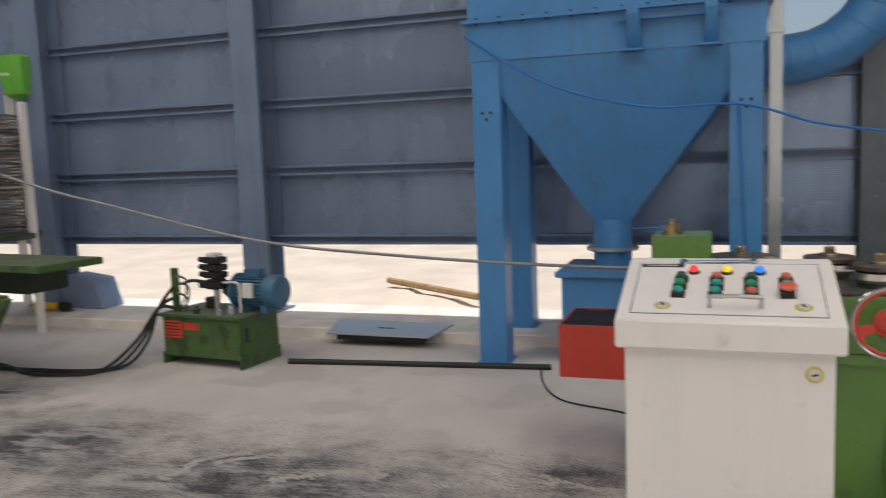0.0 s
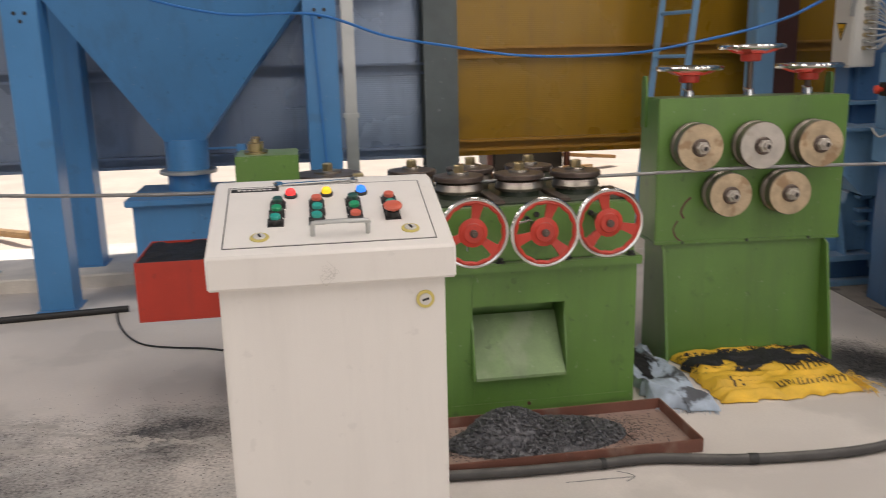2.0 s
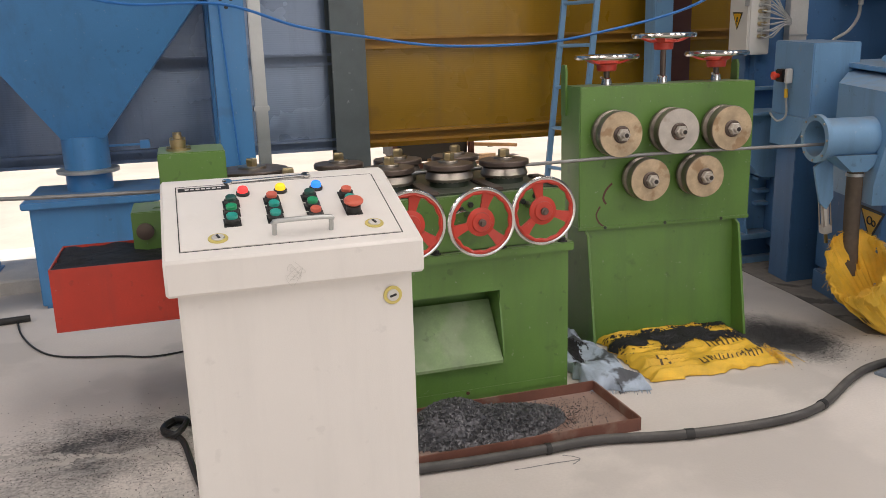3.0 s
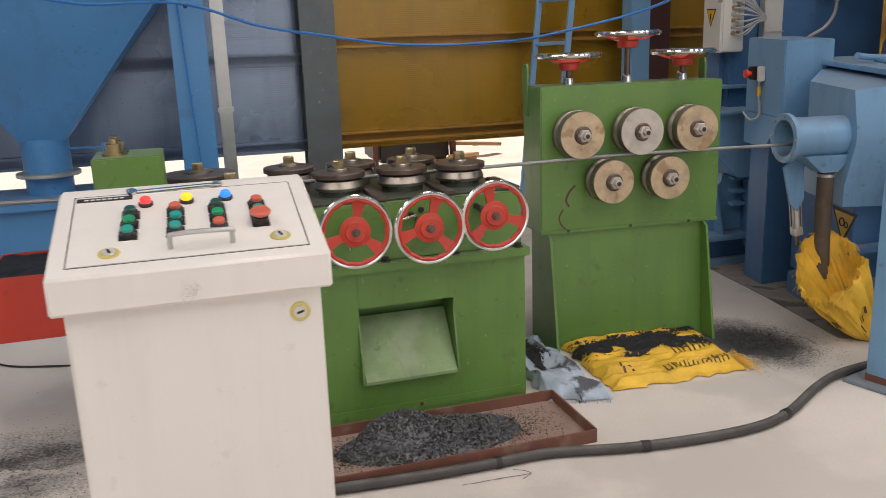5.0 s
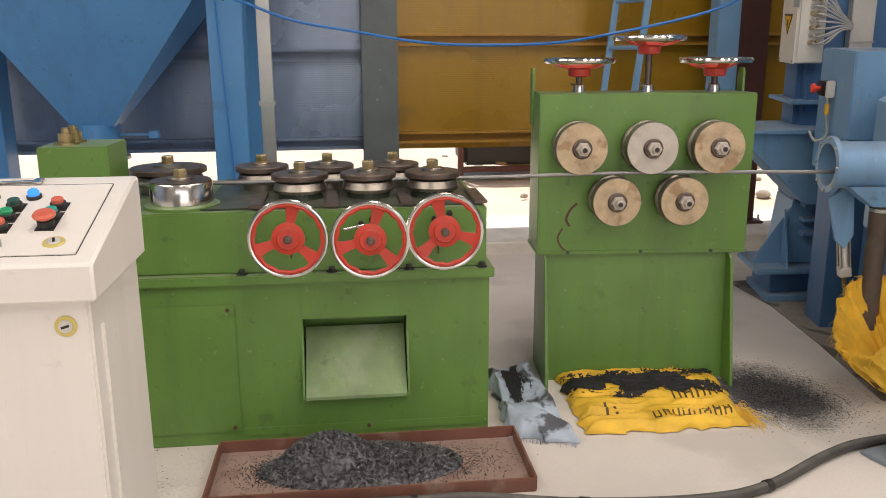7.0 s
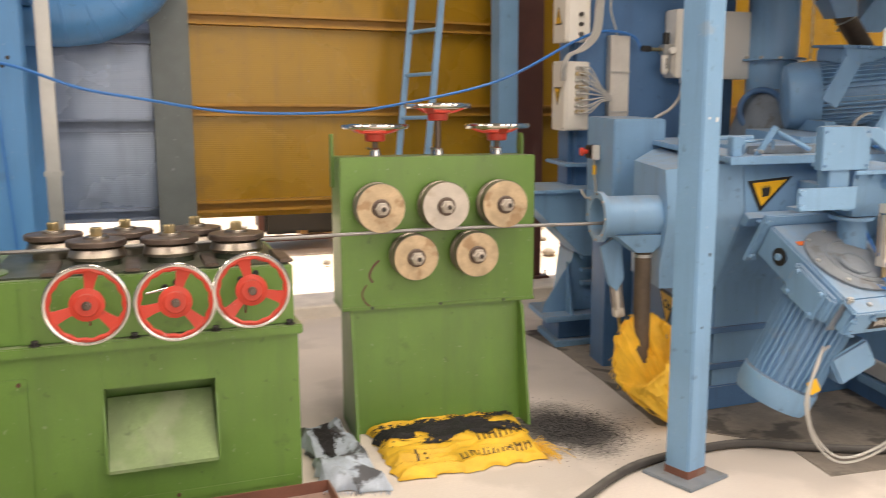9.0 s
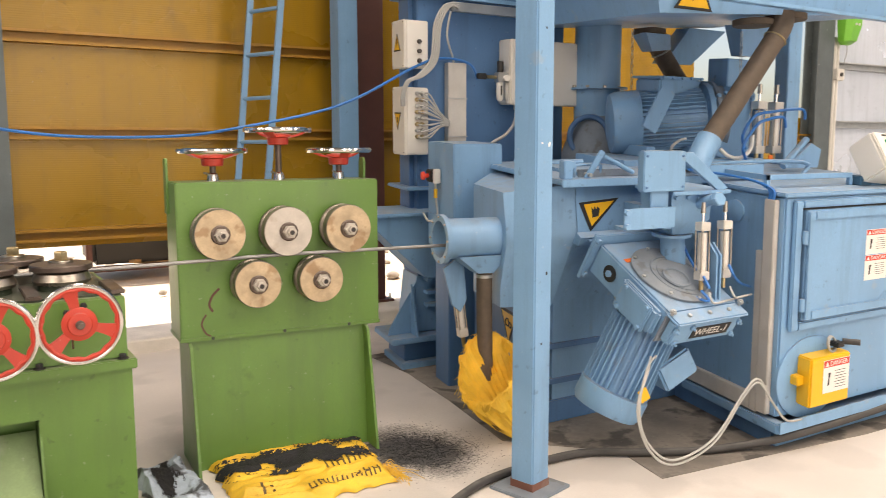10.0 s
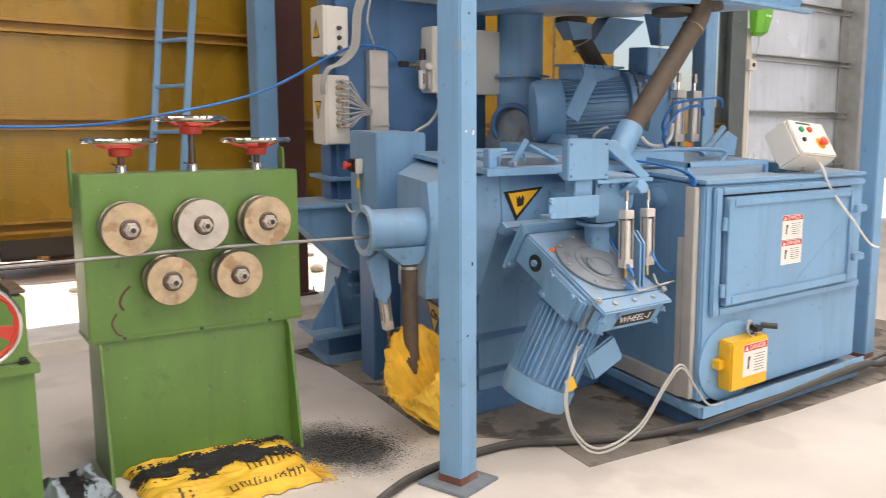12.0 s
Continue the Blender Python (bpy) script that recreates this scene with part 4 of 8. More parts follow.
    part("locking_pin", rod((1.10, Y0 - 0.03, 0.835), (1.025, Y0 - 0.05, 0.825), 0.005, seg=10), CHROME, ob)
    for x, z in ((1.09, 0.835), (1.355, 0.845), (1.41, 0.865), (1.13, 0.85)):
        part("stop_screw", bolt(bmesh.new(), (x, Y0 + 0.003, z), (0, -1, 0), 0.012, 0.014), BLACK, bed)
    # entry guide block with two bolts
    blk = part("entry_block", box(-0.03, 0.21, 3.66, 3.92, 0.965, 1.115, 0.004), GREEN, ob)
    part("block_post", box(0.12, 0.16, 3.75, 3.9, 0.88, 1.10, 0.003), BLACK, blk)
    for y in (3.76, 3.84):
        part("block_bolt", lathe((0.045, y, 1.115), (0, 0, 1), [(0.045, 0), (0.045, 0.008), (0.028, 0.009), (0.03, 0.04), (0.016, 0.042), (0.016, 0.06)], 12), BRASS, blk)
    part("entry_end", box(-0.17, 0.10, 4.05, 4.3, 0.66, 0.84, 0.004), GREEN, ob)
    part("entry_bush", lathe((-0.12, 4.05, 0.76), (0, -1, 0), [(0.035, -0.02), (0.035, 0.012), (0.02, 0.014)], 20), ROLL_DARK, ob)
    return ob


place(roller_table(), 0.0, 0.13)


def scale_box():
    ob = thing("scale_box", (-0.4, 4.0, 0.39), "red steel box of black scale hung on the machine end", "box")
    for x0, x1, y0, y1, z0, z1 in ((-0.585, -0.025, 3.80, 3.806, 0.39, 0.632), (-0.585, -0.025, 4.22, 4.226, 0.39, 0.632), (-0.585, -0.579, 3.806, 4.22, 0.39, 0.632), (-0.031, -0.025, 3.806, 4.22, 0.39, 0.632)):
        part("side_plate", box(x0, x1, y0, y1, z0, z1, 0.001), RED, ob)
    part("bottom_plate", box(-0.585, -0.025, 3.80, 4.226, 0.384, 0.39, 0.001), RED, ob)
    bm = bmesh.new()
    n = 24
    g = [[bm.verts.new((-0.579 + 0.548 * i / n, 3.806 + 0.414 * j / n, 0.624 + 0.014 * noise.noise(Vector((i * 0.35, j * 0.35, 3))))) for j in range(n + 1)] for i in range(n + 1)]
    for i in range(n):
        for j in range(n):
            bm.faces.new((g[i][j], g[i + 1][j], g[i + 1][j + 1], g[i][j + 1]))
    part("scale_fill", bm, SHOT_BLACK, ob, "black scale heaped inside")
    part("hanger", box(-0.03, -0.015, 3.9, 4.1, 0.42, 0.60, 0.002), GREEN_DARK, ob)
    return ob


place(scale_box(), 0.12, 0.13, 0.06)


def upright_straightener():
    ob = thing("upright_roller_straightener", (2.28, 4.2, 0), "green upright straightener with five rolls and top handwheels", "machine")
    X0, X1, Y0, Y1 = 1.815, 2.735, 4.12, 4.36
    head = part("roll_housing", box(X0, X1, Y0, Y1, 0.575, 1.262, 0.005), GREEN, ob)
    part("housing_lip", box(X0 - 0.003, X1 + 0.003, Y0 - 0.004, Y1 + 0.003, 0.575, 0.592, 0.002), GREEN, head)
    part("front_panel", prism([(4.10, 0.0), (4.112, 0.0), (4.152, 0.575), (4.14, 0.575)], "x", X0 + 0.044, X1 - 0.075, bevel=0), GREEN, ob)
    for x in (X0 + 0.03, X1 - 0.075):
        leg = part("leg", prism([(3.985, 0.0), (4.34, 0.0), (4.34, 0.575), (4.125, 0.575), (4.09, 0.555)], "x", x, x + 0.014, bevel=0.002), GREEN, ob)
    for x in (1.95, 2.27, 2.58):
        part("housing_bolt", bolt(bmesh.new(), (x, Y0 - 0.002, 0.584), (0, -1, 0), 0.008, 0.008), GREEN_DARK, head)
    for x, y in ((X0 + 0.02, 4.31), (X1 - 0.02, 4.29)):
        part("lifting_lug", prism([(y - 0.03, 1.12), (y + 0.03, 1.12), (y + 0.03, 1.34), (y + 0.018, 1.362), (y - 0.018, 1.362), (y - 0.03, 1.34)], "x", x - 0.03 if x < 2 else x + 0.005, x - 0.018 if x < 2 else x + 0.017, bevel=0.002), GREEN, head)

    def roll(x, z, mat, r):
        rl = part("roll", lathe((x, 4.105, z), (0, -1, 0), [(r * 0.95, 0), (r, 0.003), (r, 0.022), (r * 0.86, 0.032), (r * 0.86, 0.042), (r * 0.985, 0.052), (r, 0.056), (r, 0.096), (r * 0.985, 0.10)], 44), ROLL_SIDE, ob, "grooved roll with pale rust-freckled face")
        part("roll_face", lathe((x, 4.105, z), (0, -1, 0), [(r * 0.975, 0.0995), (r * 0.97, 0.1025)], 44), mat, rl)
        part("roll_seat", lathe((x, 4.122, z), (0, -1, 0), [(r * 0.7, 0), (r * 0.7, 0.02)], 24), BLACK, rl)
        part("collar", lathe((x, 4.0055, z), (0, -1, 0), [(0.041, 0), (0.041, 0.008), (0.036, 0.013)], 24), ROLL_DARK, rl)
        part("nut", lathe((x, 3.9935, z), (0, -1, 0), [(0.030, 0), (0.030, 0.022), (0.0265, 0.026), (0.018, 0.026), (0.018, 0.044), (0.015, 0.046)], 6), ROLL_GREY, rl)
        part("bore", rod((x, 3.948, z), (x, 3.9465, z), 0.011, seg=14), ROLL_DARK, rl)
        part("shaft_bore", lathe((x, 3.9475, z), (0, -1, 0), [(0.008, 0), (0.008, 0.0015)], 12), INK, rl)

    for x in (1.973, 2.266, 2.545):
        roll(x, 1.046, ROLL_GREY if 2.2 < x < 2.3 else ROLL_FACE, 0.108)
    for x in (2.128, 2.413):
        roll(x, 0.823, ROLL_FACE, 0.102)
    for x, zt in ((2.0, 1.395), (2.297, 1.487), (2.588, 1.395)):
        part("spindle", rod((x, 4.24, 1.26), (x, 4.24, zt - 0.05), 0.014, seg=16), ROLL_DARK, ob)
        part("spindle_nut", lathe((x, 4.24, 1.262), (0, 0, 1), [(0.026, 0), (0.026, 0.008), (0.022, 0.03), (0.018, 0.034)], 16), CHROME, ob)
        part("clamp_lever", rod((x, 4.24, 1.285), (x - 0.045, 4.20, 1.30), 0.004, 0.005, 8), STEEL, ob)
        handwheel(ob, (x, 4.24, zt), (0, 0, 1), 0.143, x * 2, True)
    bm = tube([(1.985, Y0 - 0.001, 0.80), (1.955, Y0 - 0.001, 0.77), (1.94, Y0 - 0.001, 0.73), (1.955, Y0 - 0.001, 0.70)], 0.006, 6, 5)
    tube([(1.925, Y0 - 0.001, 0.69), (1.905, Y0 - 0.001, 0.65), (1.92, Y0 - 0.001, 0.61), (1.945, Y0 - 0.001, 0.59)], 0.0045, 6, 5, bm)
    part("rust_streak", move_bm(bm, Matrix.Translation((0, Y0 * 0.8, 0)) @ Matrix.Diagonal((1, 0.2, 1, 1))), BROWN_STEEL, head, "brown rust streaks")
    return ob


place(upright_straightener(), 0.04, 0.02, turn=-4.0)


# the blasting line is sheared and stretched by plans fitted to the camera path
TOWER_WARP = (-1.454, 1.181, 0.232, -0.497, 1.13, 0.985, 0.035, 1.07, -6.0)


# ---- shot blasting machine ----
def warning_triangle(parent, at, right, up, s, hand=False, point_down=False):
    """Black-edged yellow triangle."""
    m = facing(at, right, up)
    k = -1 if point_down else 1
    tri = [(-s / 2, -k * s * 0.43), (s / 2, -k * s * 0.43), (0, k * s * 0.43)]
    p = part("warning_sign", flat_poly(m, tri, 0.002), INK, parent, "yellow warning triangle with black edge")
    part("sign_field", flat_poly(m, [(x * 0.80, y * 0.80 - k * s * 0.02) for x, y in tri], 0.001, 0.002), YELLOW, p)
    if hand:
        sym = flat_poly(m, [(-s * 0.12, k * s * 0.1), (s * 0.10, k * s * 0.12), (s * 0.08, k * s * 0.30), (-s * 0.05, k * s * 0.32)][::k], 0.0008, 0.003)
        for i in range(4):
            x = -s * 0.12 + i * s * 0.06
            bmesh.ops.create_cube(sym, size=1, matrix=m @ Matrix.Translation((x, -s * 0.02 if k < 0 else 0, 0.0034)) @ Matrix.Diagonal((s * 0.035, s * 0.17, 0.0008, 1)))
        part("sign_symbol", sym, INK, p)
    else:
        part("sign_symbol", flat_poly(m, [(-0.03 * s, 0.2 * s), (0.1 * s, 0.2 * s), (0.03 * s, 0.02 * s), (0.1 * s, 0.02 * s), (-0.06 * s, -0.26 * s), (-0.01 * s, -0.05 * s), (-0.1 * s, -0.05 * s)], 0.0008, 0.003), INK, p)
    return p


def danger_label(parent, m, w, h, bars=6):
    """White notice with a red DANGER band; small print as bars."""
    lab = part("danger_label", flat(m, 0, w, 0, h, 0.001), SIGN_WHITE, parent, "white notice under a red DANGER band")
    part("red_band", flat(m @ Matrix.Translation((0, 0, 0.001)), 0.002, w - 0.002, h * 0.78, h - 0.002, 0.0006), SIGN_RED, lab)
    writing("DANGER", m @ Matrix.Translation((w * 0.58, h * 0.88, 0.0017)), h * 0.20, SIGN_WHITE, lab, wide=w * 0.66)
    part("alert_mark", flat_poly(m @ Matrix.Translation((w * 0.13, h * 0.88, 0)), [(-w * 0.07, -h * 0.07), (w * 0.07, -h * 0.07), (0, h * 0.08)], 0.0006, 0.0016), SIGN_WHITE, lab)
    bm = bmesh.new()
    for k in range(bars):
        y = h * (0.64 - 0.085 * k)
        bmesh.ops.create_cube(bm, size=1, matrix=m @ Matrix.Translation((w * 0.66, y, 0.0013)) @ Matrix.Diagonal((w * (0.44 - 0.06 * (k % 2)), h * 0.016, 0.0006, 1)))
    tagged(part("small_print", bm, HOSE_GREY, lab), kind="stuff")
    part("pictogram", flat_poly(m, [(w * 0.17, h * 0.22), (w * 0.24, h * 0.24), (w * 0.24, h * 0.42), (w * 0.29, h * 0.6), (w * 0.19, h * 0.62), (w * 0.19, h * 0.42)], 0.0008, 0.001), INK, lab)
    return lab


def fin_motor(parent, p0, p1, r, mat, fins=26, shroud=0.24):
    """A flanged motor with cooling ribs; p0: the drive end, p1: the fan end."""
    p0, p1 = Vector(p0), Vector(p1)
    d = p1 - p0
    L = d.length
    w = d.normalized()
    body = part("motor", lathe(p0, d, [(r * 1.12, 0), (r * 1.12, L * 0.05), (r * 0.86, L * 0.07), (r * 0.86, L * (1 - shroud))], 32), mat, parent, "ribbed electric motor")
    u, v, ww = frame_axes(d)
    bm = bmesh.new()
    for i in range(fins):
        a = i * math.tau / fins
        e = u * math.cos(a) + v * math.sin(a)
        s = ww.cross(e)
        m = Matrix((ww, e, s)).transposed().to_4x4()
        bmesh.ops.create_cube(bm, size=1, matrix=Matrix.Translation(p0 + w * (L * 0.42) + e * r * 0.92) @ m @ Matrix.Diagonal((L * 0.66, r * 0.2, 0.0055, 1)))
    tagged(part("cooling_ribs", bm, mat, body), kind="stuff")
    part("fan_cowl", lathe(p0, d, [(r * 0.95, L * (1 - shroud)), (r * 1.06, L * (1 - shroud) + 0.004), (r * 1.06, L * 0.93), (r * 0.98, L * 0.985), (r * 0.7, L)], 32), mat, body)
    return body


def cylinder(parent, p0, p1, r):
    """Pneumatic cylinder with end caps, tie rods and a clevis."""
    p0, p1 = Vector(p0), Vector(p1)
    d = p1 - p0
    w = d.normalized()
    L = d.length
    u, v, _ = frame_axes(d)
    c = part("pneumatic_cylinder", lathe(p0, d, [(r, L * 0.18), (r, L * 0.66)], 16), ALLOY, parent, "bright pneumatic cylinder")
    m = Matrix((u, v, w)).transposed().to_4x4()
    for h in (0.12, 0.68):
        part("end_cap", move_bm(box(-r * 1.2, r * 1.2, -r * 1.2, r * 1.2, L * h, L * (h + 0.1), 0.003), Matrix.Translation(p0) @ m), ALLOY, c)
    for a, b in ((-1, -1), (-1, 1), (1, -1), (1, 1)):
        part("tie_rod", rod(p0 + u * a * r + v * b * r + w * L * 0.2, p0 + u * a * r + v * b * r + w * L * 0.7, 0.0035, seg=6), STEEL, c)
    part("piston_rod", rod(p0 + w * L * 0.78, p0 + w * L * 0.9, r * 0.3, seg=10), CHROME, c)
    part("clevis", rod(p0 + w * L * 0.88, p1, r * 0.55, r * 0.42, 10), STEEL, c)
    part("rear_eye", rod(p0, p0 + w * L * 0.13, r * 0.5, seg=10), BRASS, c)
    return c


def loft(sections, bm=None):
    """Joins like-numbered loops into a closed shell."""
    bm = bm or bmesh.new()
    rows = [[bm.verts.new(p) for p in s] for s in sections]
    n = len(rows[0])
    for a, c in zip(rows, rows[1:]):
        for i in range(n):
            bm.faces.new((a[i], a[(i + 1) % n], c[(i + 1) % n], c[i]))
    bm.faces.new(rows[0]), bm.faces.new(rows[-1])
    return bm


def blast_machine():
    ob = thing("shot_blasting_machine", (4.2, 4.0, 0), "blue shot blasting machine with cabinet, wheels and hoses", "machine")
    # entry tube on the wire's line
    tube_part = part("entry_tube", lathe((3.03, 3.935, 0.95), (1, 0, 0), [(0.012, 0.15), (0.083, 0.15), (0.086, 0.0), (0.113, 0.0), (0.115, 0.004), (0.115, 0.022), (0.094, 0.024), (0.094, 0.62)], 36), BLUE, ob)
    # Black disc set in the throat paints the unlit depth of the tube.
    part("tube_mouth", lathe((3.165, 3.935, 0.95), (-1, 0, 0), [(0.082, -0.01), (0.082, 0.0015)], 32), BLACK, tube_part, "black disc for the dark inside of the tube")
    bm = bmesh.new()
    for k in range(14):
        a = k * math.tau / 14
        m = Matrix.Translation((3.105, 3.935, 0.95)) @ Matrix.Rotation(a, 4, "X") @ Matrix.Rotation(0.6, 4, "Y")
        bmesh.ops.create_cube(bm, size=1, matrix=m @ Matrix.Translation((0.0, 0, 0.045)) @ Matrix.Diagonal((0.004, 0.018, 0.055, 1)))
    tagged(part("brush_seal", bm, ALLOY, tube_part), kind="stuff")
    for k in range(8):
        a = k * math.tau / 8
        part("flange_bolt", bolt(bmesh.new(), (3.03, 3.935 + 0.104 * math.cos(a), 0.95 + 0.104 * math.sin(a)), (-1, 0, 0), 0.006, 0.006), STEEL, tube_part)
    part("drain_funnel", loft([[(3.10, 3.86, 0.87), (3.36, 3.86, 0.87), (3.36, 4.01, 0.87), (3.10, 4.01, 0.87)], [(3.21, 3.89, 0.785), (3.29, 3.89, 0.785), (3.29, 3.98, 0.785), (3.21, 3.98, 0.785)]]), BLUE, tube_part)
    hose = part("drain_hose", tube([(3.25, 3.93, 0.79), (3.25, 3.928, 0.6), (3.25, 3.92, 0.42), (3.25, 3.91, 0.26)], 0.038, 16, 6), HOSE_BROWN, ob, "dark rubber drain hose")
    part("hose_clip", lathe((3.25, 3.93, 0.755), (0, 0, 1), [(0.042, 0), (0.042, 0.014)], 20), GALVANISED, hose)
    cylinder(ob, (3.19, 4.02, 0.40), (3.135, 4.02, 0.83), 0.019)
    part("pivot_plate", prism([(3.08, 0.80), (3.17, 0.86), (3.19, 0.64), (3.16, 0.58), (3.12, 0.62)], "y", 3.99, 4.005, bevel=0.002), BLUE, ob)

    # blasting chamber
    def section(x, s):
        pts = [(3.66, 1.225), (3.63, 1.0), (3.66, 0.955), (3.85, 0.62), (3.85, 0.12), (4.5, 0.12), (4.5, 1.225)]
        return [(x, 4.05 + (y - 4.05) * s, 0.97 + (z - 0.97) * s) for y, z in pts]

    body = part("chamber", loft([section(3.56, 1.0), section(4.26, 1.0)]), BLUE, ob)
    neck = [[(3.30, y, z) for y, z in ((3.84, 1.17), (3.80, 0.99), (3.80, 0.93), (3.86, 0.72), (3.86, 0.62), (4.2, 0.62), (4.2, 1.17))], [(3.558, y, z) for y, z in ((3.665, 1.222), (3.635, 1.0), (3.665, 0.955), (3.80, 0.70), (3.86, 0.60), (4.49, 0.60), (4.49, 1.222))]]
    part("inlet_neck", loft(neck), BLUE, body)
    part("top_plate", box(3.46, 4.27, 3.60, 4.52, 1.225, 1.25, 0.004), BLUE, body)
    bm = prism([(3.62, 1.005), (3.585, 0.985), (3.61, 0.945), (3.65, 0.95)], "x", 3.55, 4.25, bevel=0)
    part("edge_strip", bm, BLUE, body)
    for k in range(5):
        part("flange_bolt", bolt(bmesh.new(), (3.60 + k * 0.14, 3.598, 0.968), (0, -1, 0.6), 0.012, 0.012), BLUE, body)
    # Low parts take the shaded blue, for the shadow under the wheels.
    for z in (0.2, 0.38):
        part("stiffener", box(3.34, 4.26, 3.84, 3.90, z, z + 0.03, 0.003), BLUE_SHADED, body)
    part("base_sill", box(3.36, 4.3, 3.84, 4.4, 0.0, 0.12, 0.006), BLUE_SHADED, body)
    part("lower_shell", box(3.40, 3.56, 3.92, 4.45, 0.12, 0.62, 0.004), BLUE_SHADED, body)
    gs = facing((3.3985, 3.99, 0.475), (0, -1, 0), (0, 0, 1))
    gear = part("warning_sign", flat_poly(gs, [(-0.10, 0.085), (0.0, -0.085), (0.10, 0.085)], 0.002), INK, body, "yellow rotating-parts warning triangle")
    part("sign_field", flat_poly(gs, [(-0.078, 0.07), (0.0, -0.062), (0.078, 0.07)], 0.001, 0.002), YELLOW, gear)
    for gy, gz, gr in ((4.0, 0.498, 0.019), (3.967, 0.49, 0.013)):
        part("sign_symbol", ring_tube((3.395, gy, gz), (1, 0, 0), gr, 0.0035, 18, 6), INK, gear)
    sm = facing((3.66, 3.642, 1.10), (1, 0, 0.08), (0, 0.13, 1))
    sign = part("warning_sign", flat_poly(sm, [(-0.085, 0.045), (0.12, 0.045), (-0.045, -0.095)], 0.002), INK, body, "yellow hand-crush warning triangle")
    part("sign_field", flat_poly(sm, [(-0.062, 0.034), (0.092, 0.034), (-0.036, -0.07)], 0.001, 0.002), YELLOW, sign)
    part("sign_symbol", flat_poly(sm, [(-0.028, -0.032), (0.004, -0.028), (0.014, 0.004), (0.006, 0.018), (-0.004, 0.004), (-0.01, 0.02), (-0.018, 0.004), (-0.026, 0.018)], 0.0008, 0.003), INK, sign)
    # hatch lid, catches and levers on the top plate
    part("hatch_lid", box(3.62, 4.10, 3.72, 4.2, 1.25, 1.268, 0.004), BLUE, body)
    part("hatch_edge", box(3.60, 4.12, 3.70, 3.72, 1.25, 1.285, 0.003), DUSTY_STEEL, body)
    part("catch_block", box(3.487, 3.53, 3.625, 3.675, 1.25, 1.335, 0.004), BLUE, body)
    part("catch_ear", box(3.53, 3.55, 3.635, 3.665, 1.30, 1.33, 0.003), BLUE, body)
    part("catch_lever", move_bm(box(-0.014, 0.014, -0.006, 0.006, -0.02, 0.135, 0.003), Matrix.Translation((3.618, 3.65, 1.262)) @ Matrix.Rotation(radians(32), 4, "Y")), BLUE, body)
    part("lever_pin", rod((3.618, 3.625, 1.268), (3.618, 3.675, 1.268), 0.009, seg=10), GALVANISED, body)
    part("pull_handle", tube([(3.575, 3.70, 1.25), (3.575, 3.69, 1.30), (3.60, 3.69, 1.308), (3.69, 3.70, 1.308), (3.71, 3.70, 1.30), (3.71, 3.71, 1.25)], 0.007, 8, 4), BLUE, body)
    part("push_rod", rod((3.70, 3.66, 1.352), (3.87, 3.68, 1.27), 0.011, seg=10), BLUE, body)
    part("roof_pipe", tube([(3.50, 4.15, 1.29), (3.60, 4.18, 1.275), (3.74, 4.16, 1.275), (3.86, 4.12, 1.28)], 0.016, 10, 6), BLUE, body)
    for k in range(4):
        part("lid_bolt", bolt(bmesh.new(), (3.66 + k * 0.13, 3.745, 1.268), (0, 0, 1), 0.011, 0.01), BLUE, body)
    part("plate_rim", box(3.46, 4.27, 3.588, 3.60, 1.218, 1.254, 0.003), BLUE, body)

    # wheel unit slung outside the chamber
    E, o = Vector((3.865, 3.14, 0.64)), Vector((0.14, -0.84, -0.50)).normalized()
    h = Vector((0.985, 0.16, 0)).normalized()
    n = h.cross(o).normalized()
    if n.z < 0:
        n = -n
    h = o.cross(n) if o.cross(n).x > 0 else n.cross(o)
    WM = Matrix((h, o, n)).transposed().to_4x4()
    WM = Matrix.Translation(E) @ WM
    wheel = part("wheel_housing", move_bm(box(-0.21, 0.21, -0.52, -0.04, -0.075, 0.075, 0.008), WM), BLUE, ob)
    part("end_box", move_bm(box(-0.20, 0.20, -0.04, 0.015, -0.065, 0.055, 0.012), WM), BLUE, wheel)
    part("end_lip", move_bm(box(-0.215, 0.215, -0.05, 0.03, 0.055, 0.072, 0.006), WM), BLUE, wheel)
    part("side_bulge", move_bm(box(-0.245, -0.21, -0.30, -0.06, -0.06, 0.06, 0.012), WM), BLUE, wheel)
    disc = part("cover_disc", lathe(WM @ Vector((0, -0.26, 0.075)), n, [(0.183, 0), (0.188, 0.004), (0.188, 0.012), (0.18, 0.016)], 44), DUSTY_STEEL, wheel, "dusty round cover disc")
    part("disc_ring", ring_tube(WM @ Vector((0.02, -0.24, 0.09)), n, 0.13, 0.006, 40, 6), DUSTY_STEEL, disc)
    part("disc_boss", lathe(WM @ Vector((0.02, -0.24, 0.088)), n, [(0.105, 0), (0.105, 0.006), (0.09, 0.012)], 36), DUSTY_STEEL, disc)
    part("vane_slot", ring_tube(WM @ Vector((-0.02, -0.22, 0.1)), n, 0.06, 0.007, 28, 6), DUSTY_STEEL, disc)
    for k in range(8):
        a = k * math.tau / 8
        part("disc_bolt", bolt(bmesh.new(), WM @ Vector((0.175 * math.cos(a), -0.26 + 0.175 * math.sin(a), 0.09)), n, 0.009, 0.008), GALVANISED, disc)
    writing("WHEEL-1", WM @ Matrix.Translation((0.03, 0.0182, -0.005)) @ Matrix(((1, 0, 0, 0), (0, 0, 1, 0), (0, 1, 0, 0), (0, 0, 0, 1))), 0.05, SIGN_WHITE, wheel, wide=0.19)
    part("name_strip", move_bm(box(-0.085, 0.145, 0.0140, 0.0172, -0.034, 0.024, 0), WM), INK, wheel)
